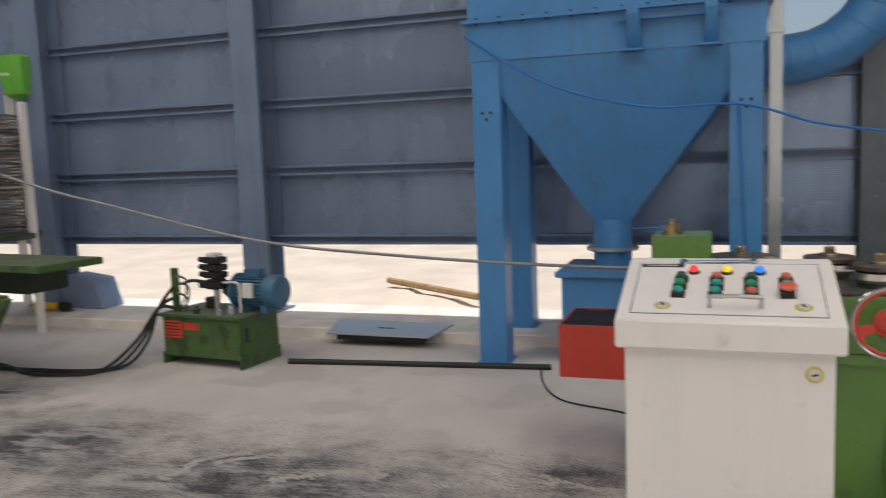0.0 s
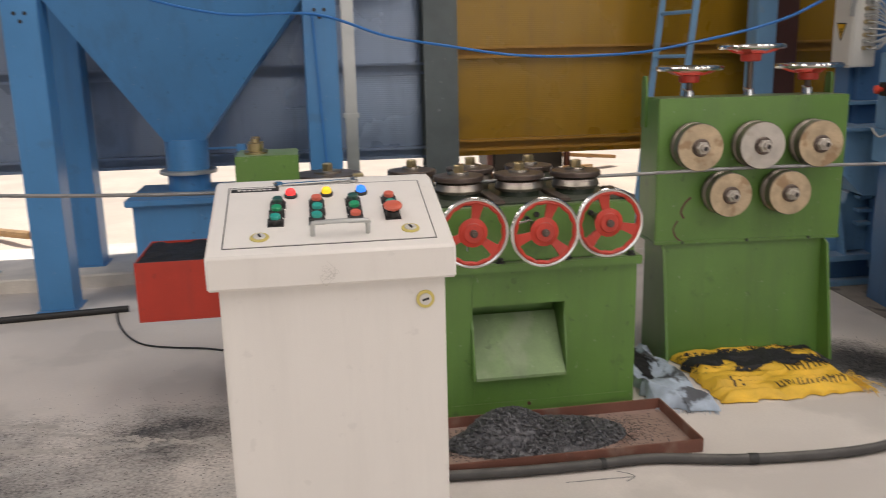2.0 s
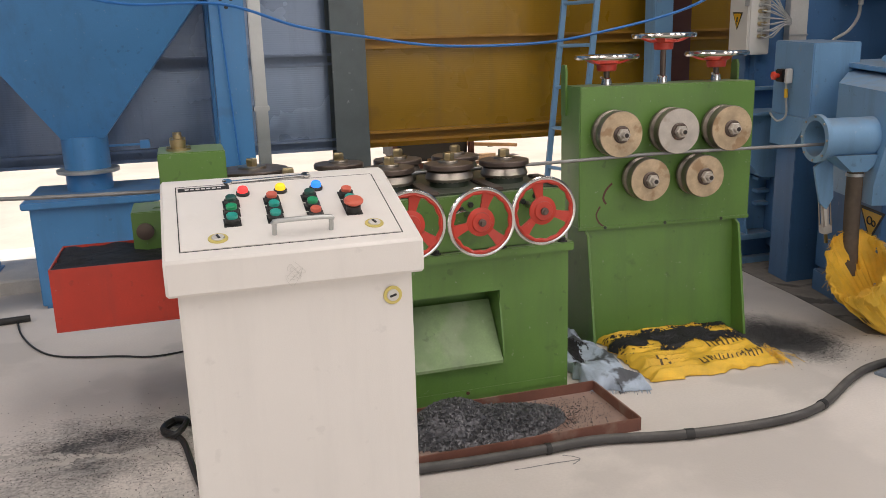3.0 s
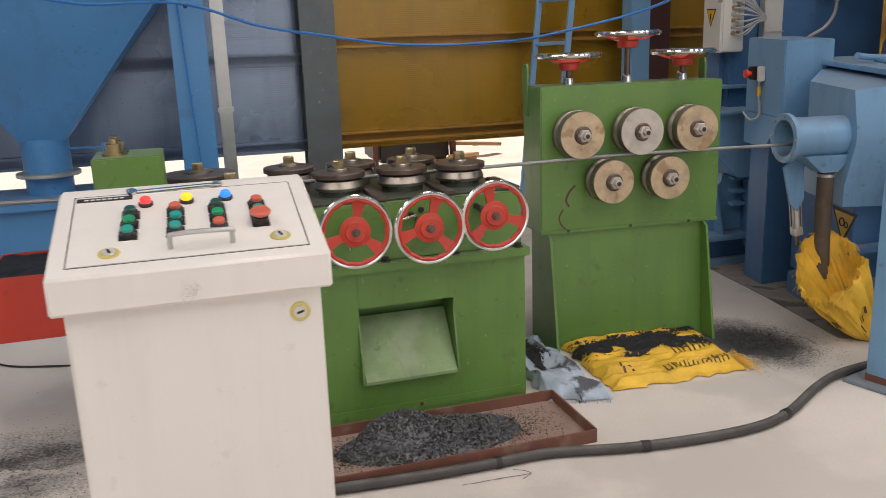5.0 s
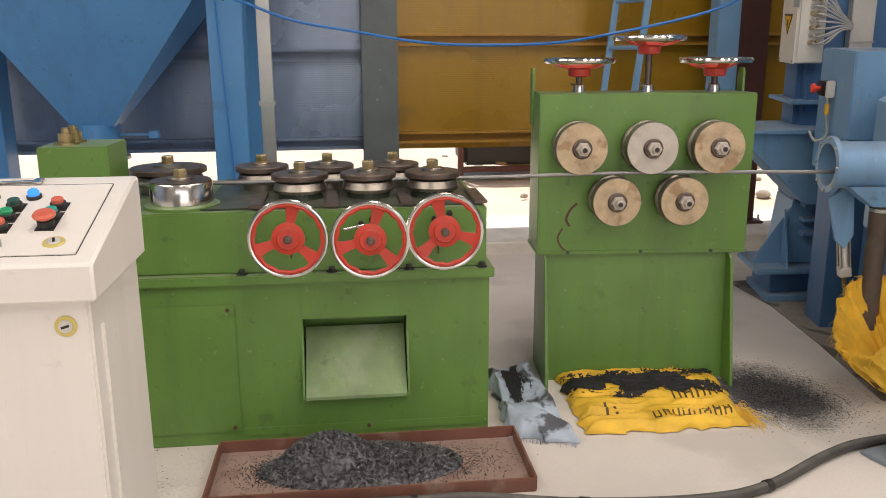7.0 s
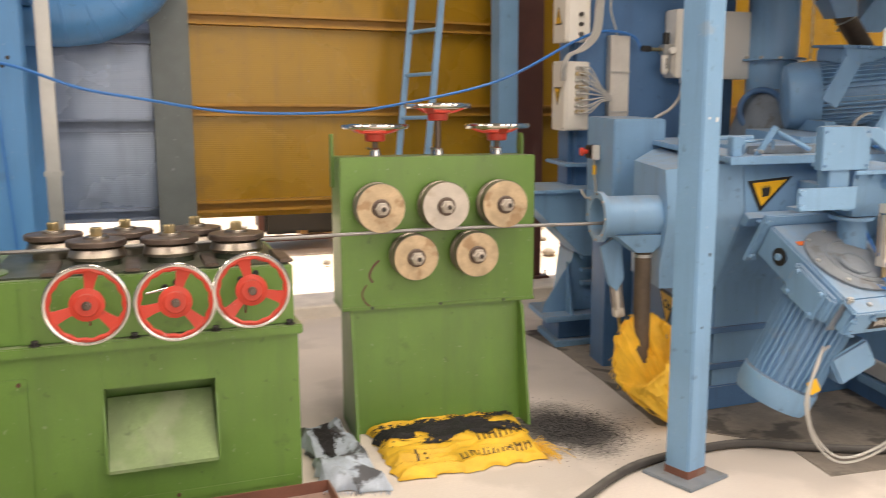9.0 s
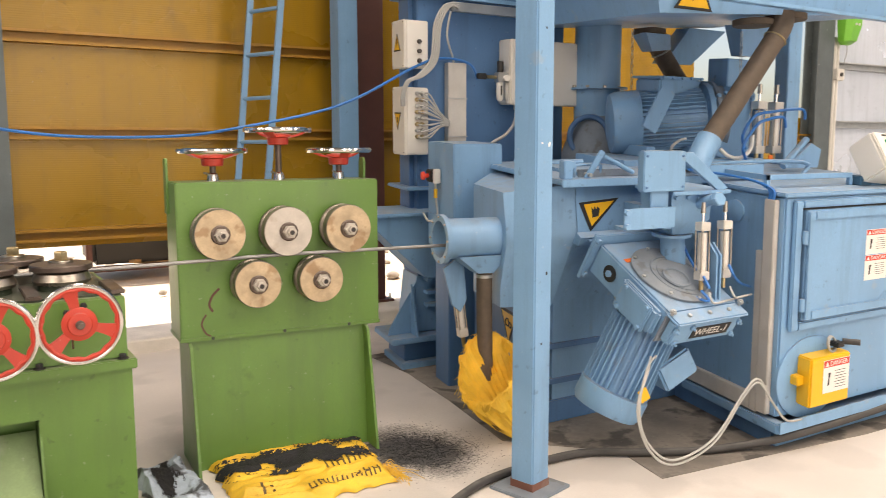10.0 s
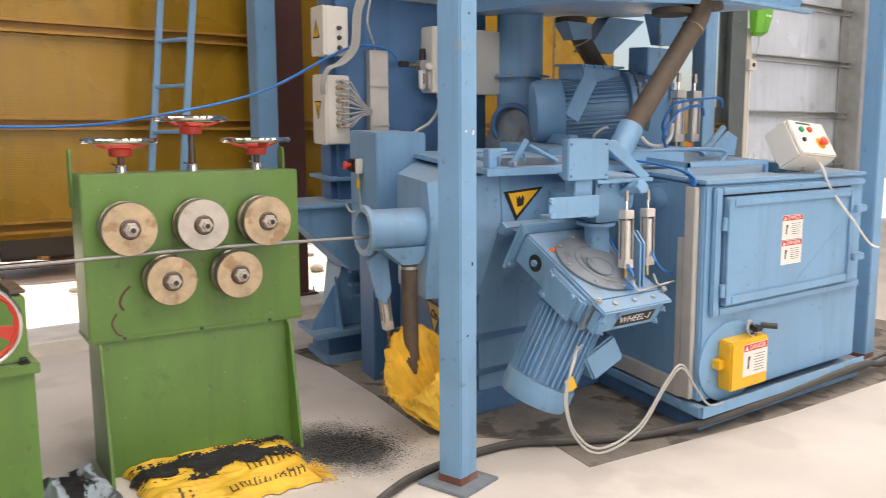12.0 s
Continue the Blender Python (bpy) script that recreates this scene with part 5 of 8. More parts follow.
    for x, z in ((-0.19, 0.02), (-0.17, -0.045), (0.19, 0.02), (0.18, -0.045), (-0.1, 0.03)):
        part("box_bolt", bolt(rod(WM @ Vector((x, 0.01, z)), WM @ Vector((x, 0.035, z)), 0.006, seg=8), WM @ Vector((x, 0.012, z)), o, 0.014, 0.013), BLUE, wheel)
    lid = part("side_lid", move_bm(box(-0.262, -0.245, -0.27, -0.09, -0.068, 0.068, 0.006), WM), BLUE, wheel)
    for y in (-0.25, -0.11):
        for z in (-0.052, 0.052):
            part("lid_bolt", bolt(bmesh.new(), WM @ Vector((-0.262, y, z)), -h, 0.011, 0.012), BLUE, lid)
    part("lid_gasket", move_bm(box(-0.218, 0.218, -0.046, -0.038, -0.078, 0.06, 0.002), WM), DUSTY_STEEL, wheel)
    for x in (-0.12, 0.0, 0.12):
        part("lip_bolt", bolt(bmesh.new(), WM @ Vector((x, -0.01, 0.072)), n, 0.010, 0.010), GALVANISED, wheel)
    for x in (-0.205, 0.205):
        part("clamp_stud", bolt(rod(WM @ Vector((x, -0.03, 0.072)), WM @ Vector((x, -0.03, 0.10)), 0.007, seg=8), WM @ Vector((x, -0.03, 0.084)), n, 0.014, 0.012), GALVANISED, wheel)
    port = part("side_port", lathe(WM @ Vector((-0.212, -0.40, 0.0)), -h, [(0.038, 0), (0.038, 0.004)], 24), BLACK, wheel)
    part("port_bolt", bolt(bmesh.new(), WM @ Vector((-0.216, -0.40, 0.0)), -h, 0.016, 0.012), BLUE, port)
    part("orange_label", move_bm(box(-0.17, -0.11, -0.40, -0.375, 0.0755, 0.077, 0), WM), SIGN_ORANGE, wheel)
    flange = part("mount_flange", move_bm(box(-0.25, 0.25, -0.54, -0.52, -0.12, 0.12, 0.004), WM), BLUE, wheel)
    for x in (-0.23, 0.23):
        for z in (-0.09, 0.09):
            part("flange_bolt", bolt(bmesh.new(), WM @ Vector((x, -0.52, z)), o, 0.014, 0.014), BLUE, flange)
    # its motor hangs below
    m0 = WM @ Vector((-0.06, -0.22, -0.08))
    md = Vector((-0.36, 0.16, -0.90)).normalized()
    part("motor_flange", lathe(m0, md, [(0.15, 0), (0.178, 0.006), (0.178, 0.02), (0.15, 0.026)], 36), DUSTY_STEEL, wheel)
    fu, fv, _ = frame_axes(md)
    for k in range(10):
        a = k * math.tau / 10
        part("flange_bolt", bolt(bmesh.new(), m0 + md * 0.02 + (fu * math.cos(a) + fv * math.sin(a)) * 0.163, md, 0.011, 0.012), STEEL, wheel)
    fin_motor(ob, m0 + md * 0.026, m0 + md * 0.495, 0.148, BLUE, 34)
    part("terminal_box", move_bm(box(-0.09, 0.085, -0.075, 0.075, -0.07, 0.065, 0.010), Matrix.Translation(m0 + md * 0.27 + Vector((0.175, -0.06, -0.01))) @ Matrix.Rotation(-0.45, 4, "Y")), BLUE, ob)
    part("motor_label", move_bm(box(-0.022, 0.022, -0.002, 0.0, -0.03, 0.03, 0), Matrix.Translation(m0 + md * 0.35 + Vector((0.03, -0.15, -0.02))) @ Matrix.Rotation(-0.4, 4, "Y")), YELLOW, ob, "small yellow motor label")

    # feed pot, stand and hose above the wheel
    part("stand", box(3.70, 3.79, 3.30, 3.36, 1.08, 1.405, 0.004), BLUE, ob)
    part("stand_head", box(3.655, 3.86, 3.285, 3.33, 1.23, 1.405, 0.004), BLUE, ob)
    part("stand_brace", prism([(3.86, 1.40), (3.90, 1.40), (4.09, 1.235), (4.05, 1.215), (3.86, 1.36)], "y", 3.29, 3.31, bevel=0.002), BLUE, ob)
    part("stand_shelf", box(3.80, 4.10, 3.28, 3.56, 1.21, 1.228, 0.003), BLUE, ob)
    part("feed_pot", loft([[(3.82, 3.32, 1.21), (4.03, 3.32, 1.21), (4.03, 3.54, 1.21), (3.82, 3.54, 1.21)], [(3.82, 3.32, 1.09), (4.02, 3.32, 1.09), (4.02, 3.54, 1.09), (3.82, 3.54, 1.09)], [(3.86, 3.36, 1.02), (3.97, 3.36, 1.02), (3.97, 3.50, 1.02), (3.86, 3.50, 1.02)]]), BLUE, ob)
    part("feed_spout", rod((3.91, 3.43, 1.03), (3.89, 3.38, 0.78), 0.055, seg=24), BLUE, ob)
    part("pot_flange", lathe((3.91, 3.43, 1.0), (0, 0, 1), [(0.085, 0), (0.085, 0.014)], 28), BLUE, ob)
    part("channel_arm", prism([(3.27, 1.075), (3.27, 1.165), (3.278, 1.165), (3.278, 1.085), (3.34, 1.085), (3.34, 1.075)], "x", 3.56, 3.80, bevel=0), BLUE, ob)
    part("arm_web", box(3.80, 3.86, 3.345, 3.64, 1.05, 1.135, 0.003), BLUE, ob)
    part("hose_socket", rod((4.13, 3.56, 1.30), (4.23, 3.585, 1.44), 0.062, seg=28), BLUE, ob)
    bh = part("blast_hose", tube([(4.19, 3.58, 1.40), (4.40, 3.60, 1.65), (4.56, 3.62, 1.84), (4.70, 3.63, 2.02), (4.72, 3.64, 2.10)], 0.054, 20, 6), HOSE_BROWN, ob, "brown rubber shot hose")
    part("hose_clamp", ring_tube((4.66, 3.63, 1.96), (0.6, 0, 0.8), 0.057, 0.005, 24, 6), BRASS, bh)
    for x in (3.905, 4.02):
        cylinder(ob, (x, 3.22, 0.80), (x + 0.005, 3.23, 1.175), 0.02)
    yoke = part("cylinder_yoke", rod((3.97, 3.335, 1.16), (3.985, 3.25, 1.195), 0.028, 0.024, 14), BLUE, ob)
    part("yoke_nut", bolt(bmesh.new(), (3.985, 3.238, 1.194), (0.1, -1, 0.3), 0.034, 0.022), BLUE, yoke)
    for x in (3.84, 3.90, 3.96, 4.01):
        part("pot_bolt", bolt(bmesh.new(), (x, 3.318, 1.195), (0, -1, 0), 0.010, 0.010), BLUE, ob)
    for x, z in ((3.67, 1.25), (3.67, 1.385), (3.845, 1.25), (3.845, 1.385)):
        part("head_bolt", bolt(bmesh.new(), (x, 3.285, z), (0, -1, 0), 0.006, 0.004), BLUE_SHADED, ob)
    for z in (1.09, 1.15):
        part("arm_bolt", bolt(bmesh.new(), (3.57, 3.27, z), (0, -1, 0), 0.014, 0.014), BLUE, ob)
    for x in (3.955, 3.975):
        part("cylinder_plate", prism([(3.19, 0.72), (3.29, 0.72), (3.29, 0.97), (3.24, 1.0), (3.19, 0.95)], "x", x, x + 0.008, bevel=0.001), BLUE, ob)
    for a, c, r, mat in (((3.90, 3.2, 0.86), (4.0, 3.5, 1.0), 0.006, CABLE_BLUE), ((4.03, 3.2, 0.9), (4.25, 3.3, 0.75), 0.006, CABLE_BLUE), ((3.89, 3.2, 0.8), (3.62, 3.55, 0.93), 0.006, CABLE_BLUE), ((4.04, 3.2, 0.80), (4.24, 3.28, 0.72), 0.005, CABLE_GREY), ((3.92, 3.19, 0.79), (4.1, 3.17, 0.76), 0.005, CABLE_GREY)):
        a, c = Vector(a), Vector(c)
        part("air_hose", tube([a, a + Vector((0.0, -0.03, -0.04)), (a + c) / 2 + Vector((0, 0, -0.03)), c], r, 8, 6), mat, ob)

    # access cabinet with its door
    X0, X1, F = 4.26, 5.42, 3.13
    cab = part("cabinet", box(X0, X1, F, 4.5, 0.16, 1.205, 0.008), BLUE, ob)
    part("cabinet_roof", box(X0 - 0.01, X1 + 0.01, F - 0.012, 4.52, 1.205, 1.225, 0.005), BLUE, cab)
    bm = box(X0 + 0.04, X0 + 0.085, F - 0.022, F, 0.575, 1.19, 0.006)
    box(X0 + 0.085, X1 - 0.02, F - 0.022, F, 1.155, 1.19, 0.006, bm)
    box(X0 + 0.085, X1 - 0.02, F - 0.022, F, 0.575, 0.615, 0.006, bm)
    part("door_surround", bm, BLUE, cab)
    door = part("door", box(X0 + 0.098, X1 - 0.12, F - 0.03, F + 0.01, 0.622, 1.145, 0.006), BLUE, cab)
    bm = box(X0 + 0.102, X0 + 0.14, F - 0.04, F - 0.03, 0.626, 1.141, 0.004)
    box(X1 - 0.165, X1 - 0.125, F - 0.04, F - 0.03, 0.626, 1.141, 0.004, bm)
    box(X0 + 0.14, X1 - 0.165, F - 0.04, F - 0.03, 1.10, 1.141, 0.004, bm)
    box(X0 + 0.14, X1 - 0.165, F - 0.04, F - 0.03, 0.626, 0.67, 0.004, bm)
    part("door_frame", bm, BLUE, door)
    part("door_gap", box(X0 + 0.0855, X0 + 0.0975, F - 0.006, F - 0.002, 0.618, 1.15, 0), INK, door)
    part("door_gap", box(X0 + 0.0975, X1 - 0.12, F - 0.006, F - 0.002, 1.146, 1.154, 0), INK, door)
    for z in (0.70, 1.02):
        part("hinge", rod((X0 + 0.09, F - 0.03, z - 0.03), (X0 + 0.09, F - 0.03, z + 0.03), 0.012, seg=12), BLUE, door)
    for z in (0.76, 1.03):
        part("latch", box(X1 - 0.14, X1 - 0.05, F - 0.06, F - 0.02, z - 0.02, z + 0.02, 0.005), BLUE, door)
    part("door_seam", prism([(4.84, 0.67), (4.855, 0.67), (5.18, 0.935), (5.18, 0.947)], "y", F - 0.0325, F - 0.03, bevel=0), BLUE, door, "pale weld seam")
    danger_label(door, facing((4.735, F - 0.0305, 0.905), (1, 0, 0), (0, 0, 1)), 0.15, 0.125)
    danger_label(door, facing((4.735, F - 0.0305, 0.776), (1, 0, 0), (0, 0, 1)), 0.15, 0.125)
    yb = part("interlock_box", box(4.365, 4.61, F - 0.085, F - 0.005, 0.215, 0.455, 0.008), YELLOW, cab, "yellow interlock box with notice")
    part("box_bracket", box(4.325, 4.365, F - 0.05, F - 0.0, 0.32, 0.365, 0.004), YELLOW, yb)
    danger_label(yb, facing((4.44, F - 0.0855, 0.275), (1, 0, 0), (0, 0, 1)), 0.16, 0.16, 7)
    for k in range(2):
        part("cable_loop", ring_tube((4.53 + 0.006 * k, F - 0.05 + 0.012 * k, 0.49), (0.3, -1, 0.2), 0.036, 0.004, 24, 6), CABLE_GREY, yb)
    part("round_hatch", lathe((4.45, F, 0.33), (0, -1, 0), [(0.20, -0.01), (0.20, 0.008), (0.19, 0.012)], 44), BLUE, cab)
    part("sensor", rod((4.66, F, 0.47), (4.70, F - 0.06, 0.475), 0.015, seg=12), HOSE_GREY, cab)
    part("sensor_plug", box(4.54, 4.585, F - 0.07, F - 0.02, 0.475, 0.50, 0.004), BLACK, cab)
    part("base_channel", prism([(F - 0.05, 0.105), (F - 0.05, 0.16), (F - 0.042, 0.16), (F - 0.042, 0.114), (F + 0.1, 0.114), (F + 0.1, 0.105)], "x", X0 - 0.02, X1 + 0.02, bevel=0), BLUE, cab)
    # Base block takes the blue with shade in its colour too.
    part("base_block", box(X0 + 0.02, X1 + 0.12, F + 0.035, 4.45, 0.0, 0.105, 0.004), BLUE_SHADED, cab)
    part("base_ledge", box(X0 + 0.03, X1 + 0.10, F - 0.012, F + 0.034, 0.048, 0.058, 0.002), DUSTY_STEEL, cab)
    part("base_beam", box(X0 + 0.03, X1 + 0.10, F + 0.02, F + 0.034, 0.0, 0.048, 0.002), BLUE, cab)
    part("base_end", box(X0 - 0.03, X0 + 0.02, F - 0.04, F + 0.6, 0.10, 0.15, 0.006), BLUE, cab)
    # cable trunking on the side of the cabinet
    tr = part("cable_trunk", box(X0 - 0.03, X0 - 0.001, F + 0.03, F + 0.09, 0.17, 1.19, 0.003), TRUNK_PALE, cab, "galvanised cable trunking")
    part("trunk_foot", box(X0 - 0.028, X0 - 0.001, F + 0.09, F + 0.13, 0.16, 0.94, 0.003), TRUNK_PALE, tr)
    part("trunk_run", box(X0 - 0.026, X0 - 0.001, F + 0.13, 3.85, 0.16, 0.24, 0.003), TRUNK_PALE, tr)
    part("side_cap", lathe((X0, 3.42, 1.10), (-1, 0, 0), [(0.055, 0), (0.055, 0.008), (0.05, 0.01)], 28), BLUE, cab)
    for k in range(3):
        part("air_hose", tube([(X0 - 0.02, F + 0.05 + 0.012 * k, 1.18), (X0 - 0.02, F + 0.06 + 0.012 * k, 1.24), (X0 - 0.06, F + 0.2, 1.275), (X0 - 0.15, F + 0.45, 1.29)], 0.006, 8, 5), CABLE_BLUE, cab)
    # frames and switchgear on the roof
    bm = box(4.30, 4.85, 3.28, 3.30, 1.265, 1.29, 0.002)
    box(4.30, 4.32, 3.28, 3.9, 1.265, 1.29, 0.002, bm)
    box(4.30, 4.32, 3.28, 3.30, 1.225, 1.265, 0, bm)
    box(4.83, 4.85, 3.28, 3.30, 1.225, 1.265, 0, bm)
    part("cable_bridge", bm, BLUE, cab)
    part("hatch_frame", box(4.20, 4.55, 3.55, 3.62, 1.25, 1.31, 0.003), BLUE, cab)
    part("roof_rail", tube([(4.35, 3.7, 1.23), (4.35, 3.7, 1.30), (5.0, 3.72, 1.30), (5.0, 3.72, 1.23)], 0.012, 8, 4), BLUE, cab)
    part("limit_switch", box(4.86, 4.94, 3.24, 3.31, 1.225, 1.275, 0.005), MOTOR_TEAL, cab)
    part("switch_cable", tube([(4.94, 3.26, 1.25), (5.02, 3.22, 1.24), (5.06, 3.2, 1.27), (5.03, 3.19, 1.30), (5.0, 3.19, 1.25), (5.04, 3.19, 1.228), (5.12, 3.2, 1.24)], 0.005, 8, 6), CABLE_GREY, cab)
    # tilted push-button box
    pm = Matrix.Translation((5.0, 3.22, 1.36)) @ Matrix.Rotation(radians(6), 4, "Z") @ Matrix.Rotation(radians(-34), 4, "X") @ Matrix.Rotation(radians(6), 4, "Y") @ Matrix.Scale(0.95, 4)
    pb = part("push_button_box", move_bm(box(-0.15, 0.15, -0.075, 0.075, -0.11, 0.11, 0.010), pm), WHITE_PLASTIC, cab, "off-white push-button box, tilted back")
    part("box_lid", move_bm(box(-0.146, 0.146, -0.088, -0.075, -0.106, 0.106, 0.006), pm), WHITE_PLASTIC, pb)
    nb = pm.to_3x3() @ Vector((0, -1, 0))
    for x, z, r, mat in ((-0.07, 0.045, 0.016, BUTTON_GREEN), (0.0, 0.05, 0.016, LAMP_RED), (-0.085, -0.02, 0.012, BLACK)):
        part("button", lathe(pm @ Vector((x, -0.088, z)), nb, [(r, 0), (r, 0.008), (r * 0.8, 0.012)], 18), mat, pb)
    part("stop_plate", lathe(pm @ Vector((0.05, -0.088, -0.03)), nb, [(0.033, 0), (0.033, 0.002)], 24), YELLOW, pb)
    part("stop_button", lathe(pm @ Vector((0.05, -0.09, -0.03)), nb, [(0.014, 0), (0.014, 0.014), (0.024, 0.018), (0.023, 0.028), (0.012, 0.032)], 20), LAMP_RED, pb)
    part("label_bar", move_bm(box(-0.09, 0.03, -0.0895, -0.088, 0.082, 0.092, 0), pm), HOSE_GREY, pb)
    part("box_stand", box(4.90, 5.04, 3.24, 3.36, 1.225, 1.27, 0.004), BLUE, pb)
    part("box_cable", tube([pm @ Vector((0.02, -0.04, -0.11)), pm @ Vector((0.03, -0.05, -0.16)), (5.10, 3.10, 1.15), (5.24, 3.06, 0.98), (5.36, 3.05, 0.86), (5.44, 3.05, 0.83)], 0.006, 8, 6), WHITE_PLASTIC, pb)

    # upper motor and second wheel
    part("upper_motor_bed", box(4.0, 4.95, 3.95, 4.45, 1.25, 1.30, 0.004), BLUE, ob)
    for x in (4.25, 4.55):
        part("motor_foot", box(x, x + 0.06, 4.12, 4.44, 1.30, 1.36, 0.003), BLUE, ob)
    fin_motor(ob, (4.70, 4.15, 1.53), (4.16, 4.40, 1.49), 0.178, BLUE, 38, 0.30)
    ax = Vector((0.54, -0.25, 0.04)).normalized()
    fu, fv, _ = frame_axes(ax)
    flange = part("upper_flange", lathe((4.70, 4.15, 1.53), ax, [(0.20, 0), (0.215, 0.005), (0.215, 0.022), (0.2, 0.028)], 40), DUSTY_STEEL, ob)
    for k in range(12):
        a = k * math.tau / 12
        part("flange_bolt", bolt(bmesh.new(), Vector((4.70, 4.15, 1.53)) + (fu * math.cos(a) + fv * math.sin(a)) * 0.2, -ax, 0.013, 0.014), BLUE, flange)
    part("wheel_disc", lathe(Vector((4.70, 4.15, 1.53)) + ax * 0.028, ax, [(0.19, 0), (0.185, 0.05), (0.12, 0.07)], 36), DUSTY_STEEL, flange)
    part("cable_stub", tube([(4.38, 4.06, 1.30), (4.36, 4.04, 1.36), (4.40, 4.03, 1.40), (4.46, 4.05, 1.41)], 0.008, 8, 5), CABLE_GREY, ob)
    for k in range(5):
        part("lid_bolt", bolt(bmesh.new(), (4.37 + 0.065 * k, 4.145, 1.7525), (0, -1, 0), 0.010, 0.012), BLUE, ob)
    part("upper_terminal_box", box(4.36, 4.64, 4.16, 4.40, 1.665, 1.745, 0.01), BLUE, ob)
    part("terminal_lid", box(4.345, 4.655, 4.145, 4.415, 1.745, 1.76, 0.004), BLUE, ob)
    part("motor_guard", move_bm(box(-0.05, 0.05, -0.006, 0.006, -0.13, 0.13, 0.003), Matrix.Translation((4.30, 4.085, 1.57)) @ Matrix.Rotation(0.5, 4, "Y")), BLUE, ob)
    part("upper_wheel_housing", move_bm(box(-0.10, 0.10, -0.22, 0.22, -0.26, 0.20, 0.012), Matrix.Translation((4.80, 4.26, 1.53)) @ Matrix.Rotation(0.35, 4, "Y")), BLUE, ob)
    part("wheel_cover", move_bm(box(-0.03, 0.03, -0.2, 0.2, -0.17, 0.17, 0.01), Matrix.Translation((4.70, 4.2, 1.55)) @ Matrix.Rotation(0.35, 4, "Y")), BLUE, ob)
    for k in range(6):
        part("wheel_bolt", bolt(bmesh.new(), (4.66 + 0.05 * k, 4.03, 1.66 + 0.02 * math.sin(k * 2)), (0, -1, 0.3), 0.014, 0.014), BLUE, ob)
    for x in (4.93, 5.06):
        cylinder(ob, (x, 4.0, 1.27), (x + 0.01, 4.0, 1.74), 0.028)
    part("rear_cylinder_plate", box(4.985, 5.01, 4.02, 4.12, 1.25, 1.62, 0.003), BLUE, ob)
    part("rear_housing", box(4.78, 5.22, 4.24, 4.5, 1.25, 1.55, 0.01), BLUE, ob)
    for i, (a, c) in enumerate((((4.80, 3.95, 1.36), (5.18, 3.93, 1.60)), ((4.76, 3.9, 1.30), (5.02, 3.92, 1.55)))):
        a, c = Vector(a), Vector(c)
        part("air_hose", tube([a, a + Vector((-0.04, -0.02, 0.08)), a + Vector((0.04, -0.02, 0.19)), (a + c) / 2 + Vector((0, 0, 0.10)), c + Vector((0.0, -0.02, 0.0)), c + Vector((0.03, -0.02, -0.06))], 0.009, 8, 6), CABLE_BLUE, ob)
    part("white_hose", tube([(4.62, 3.95, 1.36), (4.66, 3.93, 1.32), (4.74, 3.92, 1.31), (4.82, 3.93, 1.36), (4.84, 3.94, 1.44)], 0.011, 8, 6), WHITE_PLASTIC, ob)
    part("orange_label", box(4.925, 4.955, 3.895, 3.90, 1.30, 1.325, 0), SIGN_ORANGE, ob)
    part("hinge_plate", prism([(5.02, 1.25), (5.28, 1.25), (5.30, 1.36), (5.22, 1.40)], "y", 3.86, 3.88, bevel=0.002), BLUE, ob)
    part("roof_strut", rod((5.0, 3.86, 1.26), (5.22, 3.9, 1.42), 0.02, seg=8), BLUE, ob)

    # overhead shot hopper with its outlets
    hop = part("shot_hopper", loft([[(3.95, 3.62, 2.035), (5.40, 3.55, 2.15), (5.40, 5.05, 2.15), (3.95, 5.05, 2.035)], [(3.70, 3.45, 2.9), (5.6, 3.45, 2.9), (5.6, 5.3, 2.9), (3.70, 5.3, 2.9)]]), BLUE, ob)
    part("hopper_rim", box(3.9, 5.45, 3.50, 3.56, 2.115, 2.135, 0.003), BLUE, hop)
    warning_triangle(hop, (4.12, 3.585, 2.155), (1, 0, 0), (0, -0.16, 1), 0.22)
    for x, y, z in ((4.59, 4.6, 2.055), (4.58, 3.7, 2.06), (4.74, 3.64, 2.10)):
        part("outlet_ring", lathe((x, y, z - 0.03), (0, 0, 1), [(0.10, 0), (0.105, 0.004), (0.105, 0.03), (0.1, 0.034)], 28), HOSE_BROWN, hop)
    part("outlet_cone", loft([[(4.51, 4.52, 2.03), (4.69, 4.52, 2.03), (4.69, 4.68, 2.03), (4.51, 4.68, 2.03)], [(4.58, 4.55, 1.92), (4.72, 4.55, 1.94), (4.72, 4.66, 1.94), (4.58, 4.66, 1.92)]]), BLUE, hop)
    bh = part("shot_hose", tube([(4.64, 4.6, 1.98), (4.70, 4.6, 1.90), (4.82, 4.6, 1.75), (4.95, 4.6, 1.58)], 0.06, 18, 6), HOSE_BROWN, ob, "brown rubber shot hose")
    part("hose_clamp", ring_tube((4.68, 4.6, 1.93), (0.55, 0, -0.85), 0.063, 0.006, 24, 6), GALVANISED, bh)
    part("gate_box", loft([[(4.80, 4.02, 2.08), (5.03, 4.02, 2.08), (5.03, 4.16, 2.08), (4.80, 4.16, 2.08)], [(4.84, 4.05, 1.90), (4.92, 4.05, 1.90), (4.92, 4.14, 1.90), (4.84, 4.14, 1.90)]]), BLUE, hop)
    part("gate_body", box(4.74, 4.93, 4.05, 4.22, 1.70, 1.88, 0.005), BLUE, hop)
